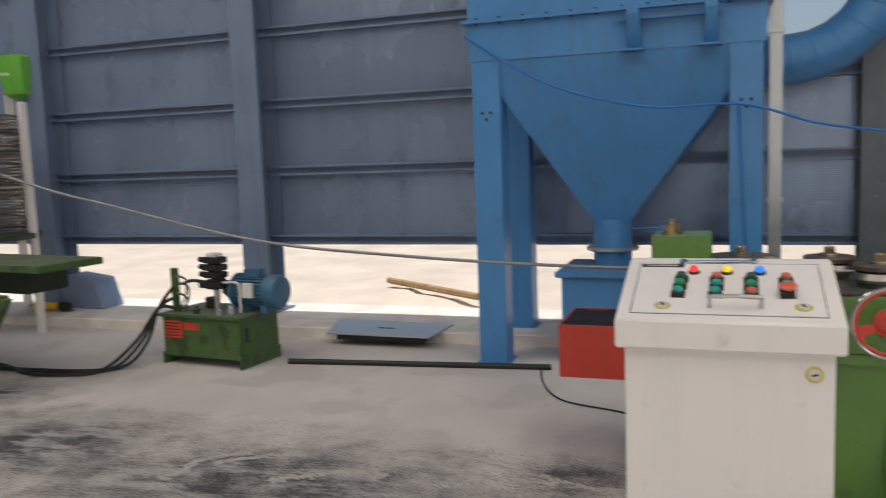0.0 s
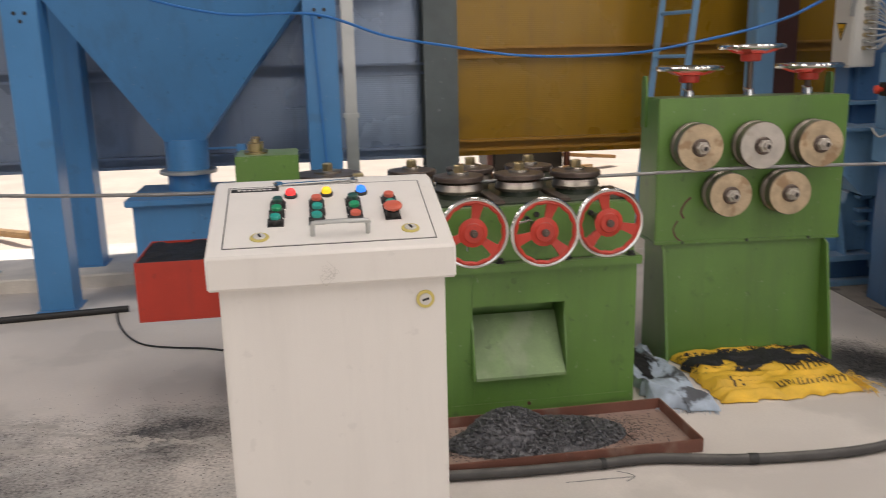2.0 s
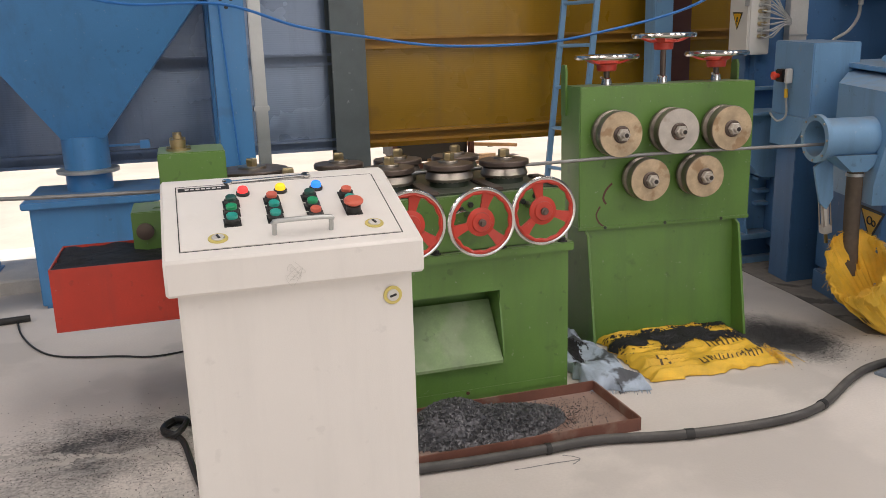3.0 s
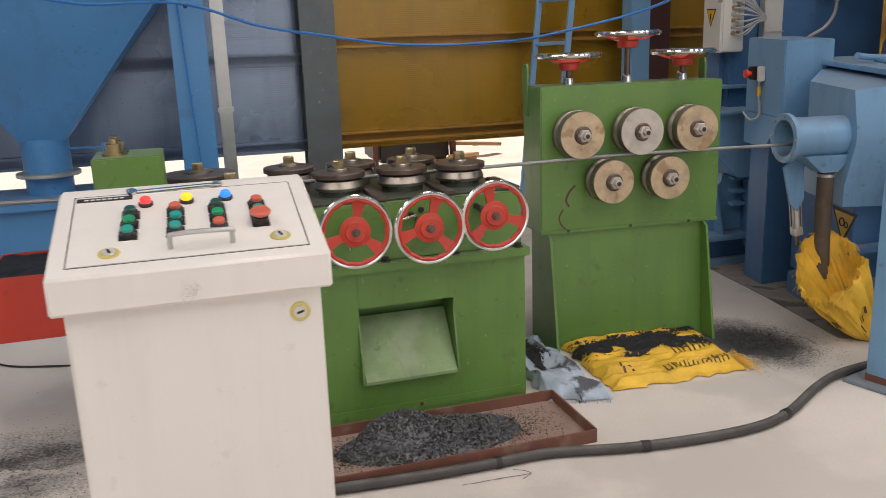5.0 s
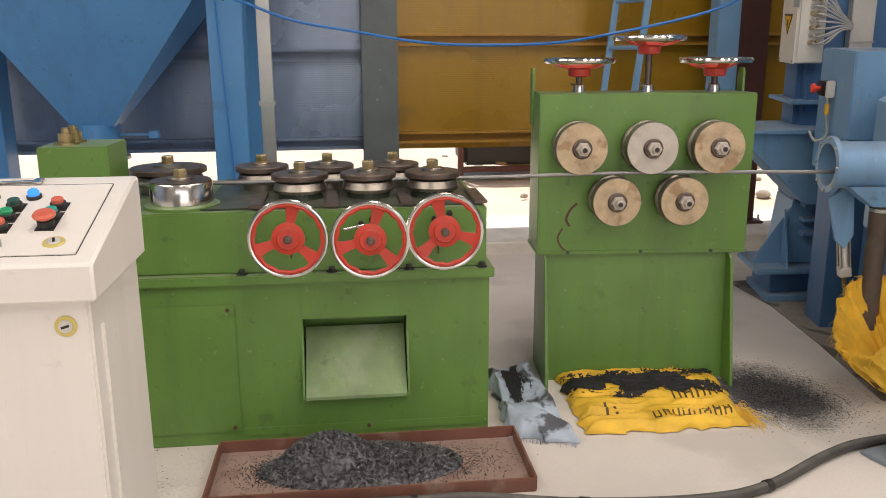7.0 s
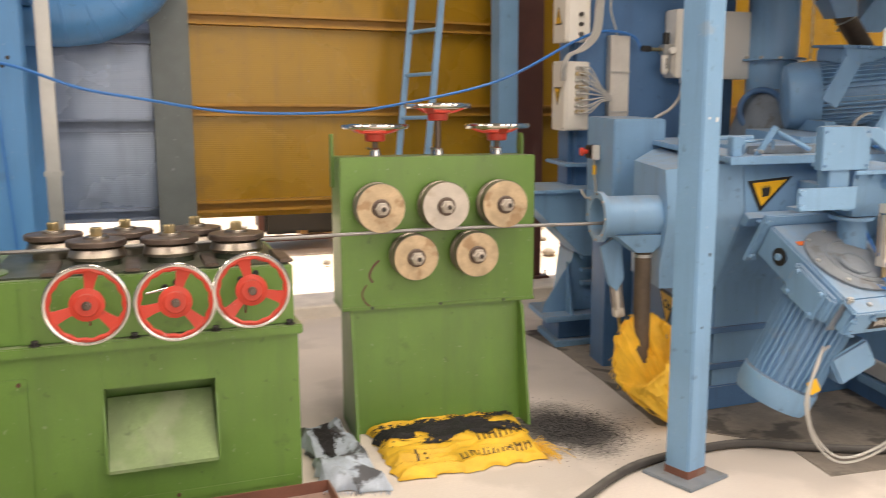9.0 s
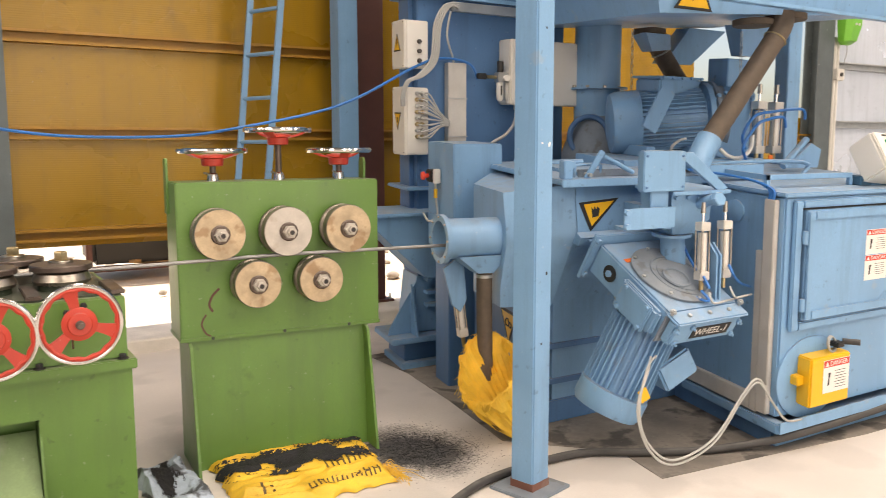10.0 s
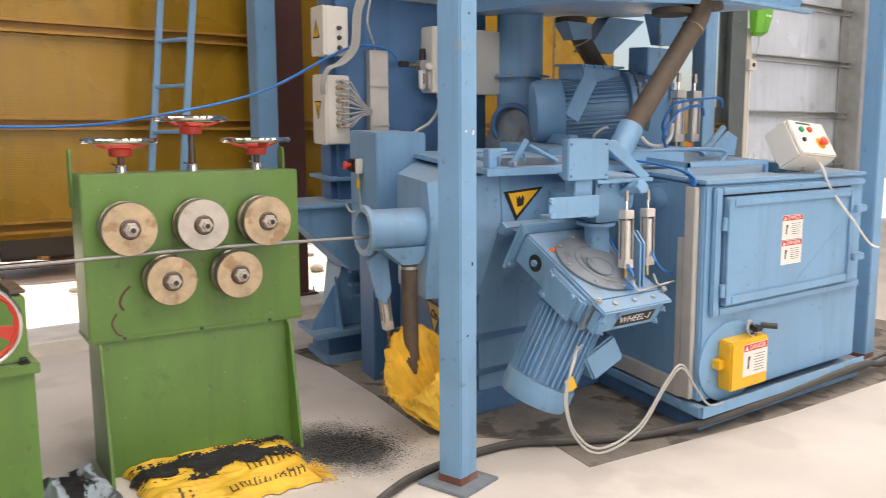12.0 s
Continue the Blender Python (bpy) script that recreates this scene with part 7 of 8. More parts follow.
def flat_sack(name, corners, mat, label, height, seed, n=46, ruffle=0.02, fold=0.3):
    """A filled flat sack: a quilted top that comes down to the floor at a crumpled hem."""
    cs = [Vector((*c, 0)) for c in corners]
    base = sum(cs, Vector()) / 4
    ob = thing(name, (base.x, base.y, 0), label, "sack")
    bm = bmesh.new()
    g = []

    def at(u, v, lift=0.0):
        p = cs[0] * (1 - u) * (1 - v) + cs[1] * u * (1 - v) + cs[2] * u * v + cs[3] * (1 - u) * v
        e = min(u, 1 - u, v, 1 - v)
        fall = min(1.0, e / 0.07) ** 0.55
        q = Vector((p.x * 3.1, p.y * 3.1, seed))
        w = noise.noise(q * 1.3) * 0.25 + noise.noise(q * 3.4) * 0.16 + fold * (0.5 - abs(noise.noise(Vector((q.x * 2.2 + q.y * 1.1, q.y * 6.5 if fold < 0.6 else q.y * 1.2, seed + 3))) * 2))
        z = 0.004 + height * fall * (0.8 + w) + 0.005 * (0.5 - abs(noise.noise(q * 9.0))) * fall + 0.003 * abs(noise.noise(q * 24))
        side = ruffle * (1 - fall)
        return Vector((p.x + side * noise.noise(q * 6 + Vector((9, 0, 0))), p.y + side * noise.noise(q * 6 + Vector((0, 9, 0))), max(0.003, z) + lift))

    for i in range(n + 1):
        g.append([bm.verts.new(at(i / n, j / n)) for j in range(n + 1)])
    for i in range(n):
        for j in range(n):
            bm.faces.new((g[i][j], g[i + 1][j], g[i + 1][j + 1], g[i][j + 1]))
    part("cloth", bm, mat, ob)
    return ob, at


sack, on_sack = flat_sack("cement_sack", ((1.925, 3.585), (2.575, 3.585), (2.68, 4.17), (1.945, 4.15)), SACK_YELLOW, "flat yellow woven sack with black shot on top", 0.05, 2, 90, 0.03)


def sack_patch(parent, at, u0, u1, v0, v1, mat, name, seed, n=70, lift=0.004, cut=0.0):
    """Shot that lies on the cloth, ragged at its edge."""
    bm = bmesh.new()
    g = {}

    def inside(u, v):
        x, y = 2 * (u - u0) / (u1 - u0) - 1, 2 * (v - v0) / (v1 - v0) - 1
        return max(abs(x), abs(y)) + 0.9 * noise.noise(Vector((u * 5, v * 5, seed))) + 0.35 * noise.noise(Vector((u * 25, v * 25, seed))) + 0.35 * noise.noise(Vector((u * 75, v * 75, seed))) < 0.8 + cut

    for i in range(n):
        for j in range(n):
            u, v = u0 + (u1 - u0) * (i + 0.5) / n, v0 + (v1 - v0) * (j + 0.5) / n
            if not inside(u, v):
                continue
            quad = []
            for a, c in ((0, 0), (1, 0), (1, 1), (0, 1)):
                k = (i + a, j + c)
                if k not in g:
                    uu, vv = u0 + (u1 - u0) * k[0] / n, v0 + (v1 - v0) * k[1] / n
                    g[k] = bm.verts.new(at(uu, vv, lift + 0.0035 * noise.noise(Vector((uu * 90, vv * 90, 5)))))
                quad.append(g[k])
            bm.faces.new(quad)
    return part(name, bm, mat, parent, "black shot strewn on the cloth")


sack_patch(sack, on_sack, 0.0, 0.98, 0.40, 0.90, SHOT_BLACK, "shot_layer", 3, 120, 0.003, 0.02)


def print_bars(parent, at, u0, u1, v0, v1, count, seed=1):
    """Printed letters of the sack, as plain thin strokes that follow the cloth."""
    rng = random.Random(seed)
    step = (u1 - u0) / count
    for k in range(count):
        a, c, s = u0 + step * k, u0 + step * (k + 0.72), step * 0.17
        m = v0 + (v1 - v0) * rng.choice((0.1, 0.5, 0.9))
        bm = bmesh.new()
        for lo, hi, vlo, vhi in ((a, a + s, v0, v1), (c - s, c, v0, v1), (a + s, c - s, m - (v1 - v0) * 0.09, m + (v1 - v0) * 0.09)):
            rows = [[bm.verts.new(at(lo + (hi - lo) * i / 2, vlo + (vhi - vlo) * j / 5, 0.0016)) for j in range(6)] for i in range(3)]
            for i in range(2):
                for j in range(5):
                    bm.faces.new((rows[i][j], rows[i + 1][j], rows[i + 1][j + 1], rows[i][j + 1]))
        part("print_mark", bm, SACK_PRINT, parent)


SACK_PRINT = material("faded_brown_print", (0.10, 0.06, 0.02), 0.6, vary=0.2, scale=40.0, bump=0.0)
print_bars(sack, on_sack, 0.44, 0.94, 0.09, 0.19, 8)
print_bars(sack, on_sack, 0.17, 0.27, 0.16, 0.33, 1, 3)
print_bars(sack, on_sack, 0.62, 0.92, 0.36, 0.50, 4, 5)
print_bars(sack, on_sack, 0.52, 0.85, 0.88, 0.94, 6, 7)
bm = bmesh.new()
rng = random.Random(4)
for k in range(70):
    p = Vector((2.57 + rng.uniform(-0.01, 0.02), 3.62 + rng.uniform(-0.05, 0.09), rng.uniform(0.01, 0.035)))
    d = Vector((rng.uniform(0.3, 1.0), rng.uniform(-0.8, 0.7), 0)).normalized() * rng.uniform(0.03, 0.15 if k % 6 == 0 else 0.07)
    tube([p, p + d * 0.5 + Vector((0, 0, rng.uniform(0.0, 0.02))), Vector((p.x + d.x, p.y + d.y, 0.004))], 0.0011, 4, 3, bm)
tagged(part("frayed_threads", bm, SACK_YELLOW, sack, "frayed yellow threads"), kind="stuff")
rag, on_rag = flat_sack("woven_sack", ((1.62, 3.60), (1.875, 3.52), (1.83, 4.28), (1.655, 4.24)), SACK_BLUE, "crumpled pale blue woven sack dusted black", 0.058, 7, 90, 0.05, 0.8)
sack_patch(rag, on_rag, 0.15, 0.7, 0.35, 0.95, SHOT_BLACK, "shot_layer", 9, 70, 0.003, -0.15)
bm = bmesh.new()
for k in range(60):
    t = rng.random()
    p = Vector((1.625 + 0.245 * t, 3.605 - 0.08 * t, 0.008))
    d = Vector((rng.uniform(-0.3, 0.3), -1, 0)) * rng.uniform(0.012, 0.035)
    tube([p, p + d * 0.5 + Vector((0, 0, 0.004)), Vector((p.x + d.x, p.y + d.y, 0.003))], 0.0009, 4, 2, bm)
tagged(part("frayed_threads", bm, SACK_BLUE, rag, "frayed pale threads"), kind="stuff")


def standing_sack():
    """Open sack under the drain hose, mouth slumped forwards."""
    ob = thing("open_sack", (3.22, 3.80, 0), "open yellow woven sack standing under the hose", "sack")
    prof = [(0.05, 0.0), (0.08, 0.012), (0.105, 0.05), (0.13, 0.10), (0.152, 0.16), (0.17, 0.22), (0.184, 0.28), (0.198, 0.33), (0.206, 0.37), (0.21, 0.405), (0.209, 0.425)]
    inner = [(0.200, 0.43), (0.192, 0.40), (0.18, 0.34), (0.16, 0.26), (0.12, 0.18), (0.02, 0.15)]
    seg = 96
    bm = bmesh.new()
    rows = []
    for k, (r, z) in enumerate(prof + inner):
        row = []
        for i in range(seg):
            a = i * math.tau / seg
            q = Vector((math.cos(a) * 1.4, math.sin(a) * 1.4, z * 4))
            crease = 0.5 - abs(noise.noise(Vector((q.x * 2.3, q.y * 2.3, q.z * 0.8 + 2)))) * 2
            rr = r * (0.70 + 0.10 * noise.noise(q) + 0.10 * crease + 0.09 * (0.5 - 2 * abs(noise.noise(q * 4.5))) + 0.02 * noise.noise(q * 11))
            slump = min(1.0, z / 0.4)
            toward = math.cos(a - radians(225))
            zz = z - slump * 0.15 * toward - slump * 0.02 * math.sin(2 * a + 1) + 0.015 * slump * noise.noise(q * 3)
            cx, cy = 3.37 - 0.16 * slump, 3.72 + 0.09 * slump
            row.append(bm.verts.new((cx + rr * math.cos(a) - 0.03 * slump * max(0, toward), cy + rr * math.sin(a) - 0.02 * slump * max(0, toward), max(0.002, zz * 0.86))))
        rows.append(row)
    rim = [v.co.copy() for v in rows[len(prof)]]
    for p, q in zip(rows, rows[1:]):
        for i in range(seg):
            bm.faces.new((p[i], p[(i + 1) % seg], q[(i + 1) % seg], q[i]))
    bm.faces.new(rows[0]), bm.faces.new(rows[-1])
    copies = [[v.co.copy() for v in r] for r in rows]
    part("cloth", bm, SACK_YELLOW, ob)
    rng = random.Random(6)
    bm = bmesh.new()
    for i in range(520):
        v = rng.choice(rim)
        d = Vector((rng.uniform(-1, 1), rng.uniform(-1, 1), rng.uniform(-1.2, 0.6))) * rng.uniform(0.01, 0.035)
        tube([v, v + d * 0.5, v + d + Vector((0, 0, -0.008))], 0.0011, 4, 2, bm)
    tagged(part("frayed_hem", bm, SACK_YELLOW, ob), kind="stuff")
    for i0, k0, wide, tall in ((52, 4, 1, 1), (54, 4, 1, 1), (56, 4, 1, 1), (68, 3, 1, 1), (70, 4, 1, 1), (72, 4, 1, 1), (74, 5, 1, 1)):
        bm = bmesh.new()
        got = [[bm.verts.new(copies[k0 + j][(i0 + i) % seg] + Vector((math.cos((i0 + i) * math.tau / seg), math.sin((i0 + i) * math.tau / seg), 0)) * 0.003) for j in range(tall + 1)] for i in range(wide + 1)]
        for i in range(wide):
            for j in range(tall):
                bm.faces.new((got[i][j], got[i + 1][j], got[i + 1][j + 1], got[i][j + 1]))
        part("print_mark", bm, SACK_PRINT, ob)
    return ob


standing_sack()

bm = tube([(-0.6, 3.0, 0.022), (0.17, 3.18, 0.022), (0.56, 3.2, 0.022), (0.93, 3.175, 0.022), (1.23, 3.168, 0.022), (1.434, 3.165, 0.022), (1.767, 3.09, 0.022), (2.16, 3.065, 0.022), (2.41, 3.12, 0.022), (2.72, 3.295, 0.022), (2.93, 3.375, 0.022), (3.27, 3.41, 0.022), (3.478, 3.38, 0.022), (3.651, 3.265, 0.024), (3.887, 3.14, 0.024), (4.12, 3.05, 0.035), (4.3, 2.955, 0.07), (4.75, 2.94, 0.08), (5.2, 2.93, 0.1), (5.7, 2.93, 0.11), (6.15, 3.02, 0.03), (7.2, 3.2, 0.022)], 0.0185, 12, 8)
hose = thing("floor_hose", (1.767, 3.09, 0), "thick dusty rubber hose snaking over the floor", "hose")
part("hose_run", bm, HOSE_GREY, hose)
for p, q in (((1.757, 3.092, 0.022), (1.79, 3.086, 0.022)), ((1.22, 3.168, 0.022), (1.24, 3.168, 0.022)), ((2.40, 3.117, 0.022), (2.425, 3.126, 0.022))):
    part("tape_band", rod(p, q, 0.0212, seg=14), BLACK, hose, "black tape band")
bm = tube([(4.45, 2.975, 0.068), (4.7, 2.968, 0.07), (4.95, 2.965, 0.072), (5.45, 2.96, 0.075), (5.8, 2.97, 0.068), (6.15, 3.1, 0.02), (6.9, 3.15, 0.02)], 0.011, 10, 8)
single("floor_hose", bm, HOSE_GREY, "thin dusty rubber hose by the machine base", "hose", at=(4.8, 3.125, 0.06))
for k in range(2):
    bm = tube([(3.55 + 0.03 * k, 3.10, 0.52), (3.41, 2.98, 0.50 + 0.02 * k), (3.33 + 0.01 * k, 2.95, 0.37), (3.39, 2.95, 0.20 + 0.02 * k), (3.53, 2.94, 0.10 + 0.02 * k), (3.76, 2.93, 0.15 + 0.02 * k), (3.94, 2.93, 0.32 + 0.02 * k), (4.04, 2.93, 0.375 + 0.015 * k), (4.15, 2.93, 0.26), (4.25, 2.93, 0.165), (4.36, 2.93, 0.15)], 0.0052, 8, 8)
    single("motor_cable", bm, CABLE_GREY, "grey motor cable looping down to the floor", "cable", at=(3.9, 2.93, 0.02))

# dirty floor in the machine's bay
bm = prism([(3.42, 5.57), (3.44, 5.05), (3.365, 4.43), (3.25, 3.76), (3.41, 3.585), (3.6, 3.4), (3.62, 3.3), (3.564, 3.026), (4.122, 2.97), (4.836, 2.893), (5.817, 2.871), (7.4, 2.86), (7.4, 5.7)], "z", 0.0005, 0.004, bevel=0)
GRIME = material("grimy_floor", (0.25, 0.22, 0.19), 0.85, vary=0.3, scale=5.0, bump=0.7, fine=45.0, spots=((0.06, 0.055, 0.05), 5.0, 0.53, 0.8), wear=0.3)
tagged(single("floor_bay", bm, GRIME, kind="structure"), "grimy concrete bay round the blasting machine", "floor")

# ---- left end: power pack, pay-off stand and cables ----
def power_pack():
    ob = thing("hydraulic_power_pack", (-3.77, 4.68, 0), "green hydraulic power pack with motor and black valves", "power pack")
    X0, X1, Y0, Y1 = -4.17, -3.37, 4.42, 4.93
    tank = part("tank", box(X0 + 0.01, X1 - 0.01, Y0 + 0.01, Y1 - 0.01, 0.07, 0.39, 0.006), GREEN_DIRTY, ob)
    part("tank_lid", box(X0 - 0.015, X1 + 0.015, Y0 - 0.015, Y1 + 0.015, 0.39, 0.415, 0.004), GREEN_DIRTY, tank)
    for x in (X0, X1 - 0.02):
        part("leg_frame", box(x, x + 0.02, Y0, Y1, 0.0, 0.10, 0.003), GREEN_DIRTY, tank)
    part("level_gauge", box(X1 - 0.009, X1 + 0.006, Y0 + 0.08, Y0 + 0.11, 0.20, 0.32, 0.003), GREEN_DARK, tank)
    part("notice", box(X0 + 0.04, X0 + 0.21, Y0 + 0.006, Y0 + 0.01, 0.22, 0.36, 0), SIGN_RED, tank, "red notice plate")
    part("notice", box(X0 + 0.23, X0 + 0.38, Y0 + 0.006, Y0 + 0.01, 0.29, 0.35, 0), SIGN_RED, tank, "red notice plate")
    for k in range(5):
        part("notice_line", box(X0 + 0.05, X0 + 0.19 - 0.02 * (k % 2), Y0 + 0.005, Y0 + 0.0055, 0.235 + 0.025 * k, 0.243 + 0.025 * k, 0), INK, tank)
    part("filler_post", box(X0 + 0.04, X0 + 0.10, Y0 + 0.10, Y0 + 0.14, 0.415, 0.77, 0.004), GREEN_DIRTY, ob)
    block = part("valve_block", box(-3.80, -3.68, 4.56, 4.68, 0.60, 0.68, 0.006), BLACK, ob)
    for z in (0.69, 0.75, 0.81):
        part("valve", box(-3.83, -3.65, 4.56, 4.67, z, z + 0.05, 0.008), BLACK, block)
        part("solenoid", rod((-3.90, 4.615, z + 0.025), (-3.83, 4.615, z + 0.025), 0.022, seg=14, edge=0.004), BLACK, block)
    part("valve_cap", box(-3.79, -3.69, 4.57, 4.66, 0.86, 0.89, 0.006), CREAM, block)
    part("riser", rod((-3.74, 4.62, 0.415), (-3.74, 4.62, 0.60), 0.025, seg=14), GALVANISED, ob)
    part("pressure_pipe", tube([(-3.74, 4.60, 0.64), (-3.60, 4.58, 0.66), (-3.50, 4.58, 0.66), (-3.48, 4.58, 0.60), (-3.48, 4.58, 0.42)], 0.010, 8, 5), WHITE_PLASTIC, ob)
    fin_motor(ob, (-3.60, 4.72, 0.58), (-3.17, 4.72, 0.58), 0.125, MOTOR_TEAL, 24, 0.28)
    part("motor_box", box(-3.50, -3.36, 4.66, 4.78, 0.69, 0.76, 0.006), MOTOR_TEAL, ob)
    part("coupling", rod((-3.68, 4.72, 0.58), (-3.60, 4.72, 0.58), 0.075, seg=20), GREEN_DARK, ob)
    for x in (-3.52, -3.32):
        part("motor_foot", box(x, x + 0.05, 4.62, 4.82, 0.415, 0.48, 0.003), MOTOR_TEAL, ob)
    part("bell_housing", lathe((-3.70, 4.72, 0.58), (1, 0, 0), [(0.045, -0.04), (0.05, 0.0), (0.07, 0.03), (0.095, 0.08), (0.11, 0.10), (0.11, 0.115)], 22), GALVANISED, ob)
    part("terminal_box", box(-3.46, -3.36, 4.575, 4.61, 0.54, 0.66, 0.006), WHITE_PLASTIC, ob)
    part("lever", tube([(-3.83, 4.58, 0.66), (-3.93, 4.55, 0.67), (-3.99, 4.53, 0.655)], 0.014, 8, 4), BLACK, block)
    part("manifold", box(-3.87, -3.63, 4.55, 4.69, 0.61, 0.66, 0.008), BLACK, block)
    for x, y, r, h in ((-3.86, 4.50, 0.028, 0.06), (-3.98, 4.62, 0.035, 0.045), (-3.62, 4.49, 0.03, 0.05), (-3.56, 4.56, 0.04, 0.07)):
        part("lid_fitting", lathe((x, y, 0.415), (0, 0, 1), [(r, 0), (r, h * 0.6), (r * 0.7, h * 0.7), (r * 0.65, h)], 12), GREEN_DARK if r < 0.03 else GALVANISED, tank)
    for z, dy in ((0.70, 0.0), (0.64, 0.02), (0.56, -0.01)):
        part("post_fitting", rod((X0 + 0.10, Y0 + 0.12 + dy, z), (X0 + 0.135, Y0 + 0.12 + dy, z), 0.013, seg=10), GALVANISED, ob)
        part("jumper_hose", tube([(X0 + 0.135, Y0 + 0.12 + dy, z), (X0 + 0.20, Y0 + 0.11 + dy, z - 0.03), (X0 + 0.19, Y0 + 0.10 + dy, z - 0.14), (X0 + 0.13, Y0 + 0.09, 0.42)], 0.008, 7, 5), HOSE_GREY, ob)
    part("return_filter", rod((-3.92, 4.75, 0.415), (-3.92, 4.75, 0.50), 0.05, seg=18, edge=0.006), BLACK, ob)
    return ob


place(power_pack(), 0.39, 0.80, turn=-6.0, k=0.93)
for k in range(3):
    d = 0.05 * k
    bm = tube([(-3.68, 5.33, 0.58 - 0.08 * k), (-3.79, 5.28, 0.42), (-3.84 - d, 5.2, 0.19), (-3.94 - d, 5.06 - d, 0.03), (-4.17, 4.9 - d, 0.02), (-4.55, 4.85 - d, 0.02), (-5.05, 4.82 + d, 0.02), (-5.8, 4.8, 0.02)], 0.013, 8, 8)
    single("hydraulic_hose", bm, BLACK, "black hydraulic hose from power pack to floor", "hose", at=(-4.17, 4.9, 0))


def payoff_stand():
    ob = thing("payoff_stand", (-5.4, 3.8, 0), "green pay-off stand with sloped guard plates", "stand")
    part("table", box(-6.3, -4.40, 3.55, 4.1, 0.84, 0.89, 0.006), GREEN_DIRTY, ob)
    part("guard", prism([(-6.3, 0.84), (-4.55, 0.68), (-4.85, 0.30), (-6.3, 0.25)], "y", 3.40, 3.46, bevel=0.004), GREEN_DIRTY, ob)
    part("guard_edge", box(-6.3, -4.6, 3.38, 3.47, 0.66, 0.70, 0.004), GREEN_DIRTY, ob)
    for x in (-6.2, -5.5):
        part("leg", box(x, x + 0.09, 3.7, 3.79, 0.0, 0.84, 0.004), GREEN_DARK, ob)
    part("apron", box(-5.2, -4.72, 3.7, 4.05, 0.66, 0.84, 0.01), GREEN_DARK, ob)
    return ob


place(payoff_stand(), 0.48, 0.93, turn=-7.0, k=0.97)


def wire_coil():
    ob = thing("wire_coil", (-6.86, 4.7, 0), "upright bundle of grey steel wire on a stand", "coil")
    rng = random.Random(11)
    bm = bmesh.new()
    for k in range(90):
        z = 0.95 + 1.05 * k / 90
        ring_tube((-6.86 + rng.uniform(-0.02, 0.02), 4.7 + rng.uniform(-0.02, 0.02), z), (rng.uniform(-0.05, 0.05), rng.uniform(-0.05, 0.05), 1), 0.46 + rng.uniform(-0.05, 0.03), 0.006, 36, 5, bm)
    tagged(part("winding", bm, STEEL, ob), kind="stuff")
    for a in (0, 2):
        x, y = -6.86 + 0.52 * math.cos(a * math.pi / 2 + 0.5), 4.7 + 0.52 * math.sin(a * math.pi / 2 + 0.5)
        part("upright", box(x - 0.03, x + 0.03, y - 0.03, y + 0.03, 0.0, 2.1, 0.005), CREAM, ob)
    part("spider", lathe((-6.86, 4.7, 0.88), (0, 0, 1), [(0.55, 0), (0.55, 0.05)], 32), GREEN_DARK, ob)
    return ob


place(wire_coil(), 0.68, 1.13, turn=-7.0, k=1.0)
bm = prism([(-6.15, 0.09), (-5.6, 0.09), (-5.7, 0.38), (-6.06, 0.43)], "y", 6.72, 7.02, bevel=0.01)
single("steel_chock", bm, WALL_STEEL, "blue steel chock beside the column foot", "chock", at=(-5.87, 6.87, 0.09))


def grinder():
    ob = thing("hand_grinder", (-6.85, 5.55, 0.09), "yellow hand grinder lying on the kerb", "tool")
    part("body", rod((-7.0, 5.52, 0.14), (-6.75, 5.58, 0.14), 0.045, 0.035, 16), YELLOW, ob)
    part("head", rod((-6.75, 5.58, 0.14), (-6.66, 5.60, 0.13), 0.045, seg=16), BLACK, ob)
    part("disc", lathe((-6.68, 5.6, 0.095), (0.1, 0, 1), [(0.07, 0), (0.07, 0.005)], 24), HOSE_GREY, ob)
    return ob


place(grinder(), 0.73, 1.0)
single("black_bar", rod((-2.80, 5.458, 0.02), (-0.875, 5.663, 0.02), 0.02, seg=12), BLACK, "long black steel bar lying on the floor", "bar", at=(-1.84, 5.56, 0))
bm = tube([(-0.944, 5.66, 0.012), (-0.876, 5.38, 0.008), (-0.76, 5.10, 0.008), (-0.623, 4.94, 0.008), (-0.352, 4.84, 0.008), (-0.115, 4.77, 0.008), (0.4, 4.93, 0.008)], 0.0052, 8, 8)
single("floor_cable", bm, BLACK, "thin black cable curving over the floor", "cable", at=(-0.623, 4.94, 0))
bm = tube([(0.12, 3.85, 0.012), (0.0, 3.88, 0.012), (-0.072, 3.93, 0.014), (-0.122, 3.845, 0.014), (-0.073, 3.77, 0.03), (-0.03, 3.84, 0.05), (-0.08, 3.91, 0.03), (-0.12, 3.81, 0.04), (-0.05, 3.74, 0.012), (0.0, 3.4, 0.012), (0.1, 2.9, 0.012), (0.25, 2.72, 0.04)], 0.012, 8, 8)
single("console_cable", bm, BLACK, "looped black cable behind the console", "cable", at=(-0.08, 3.8, 0))

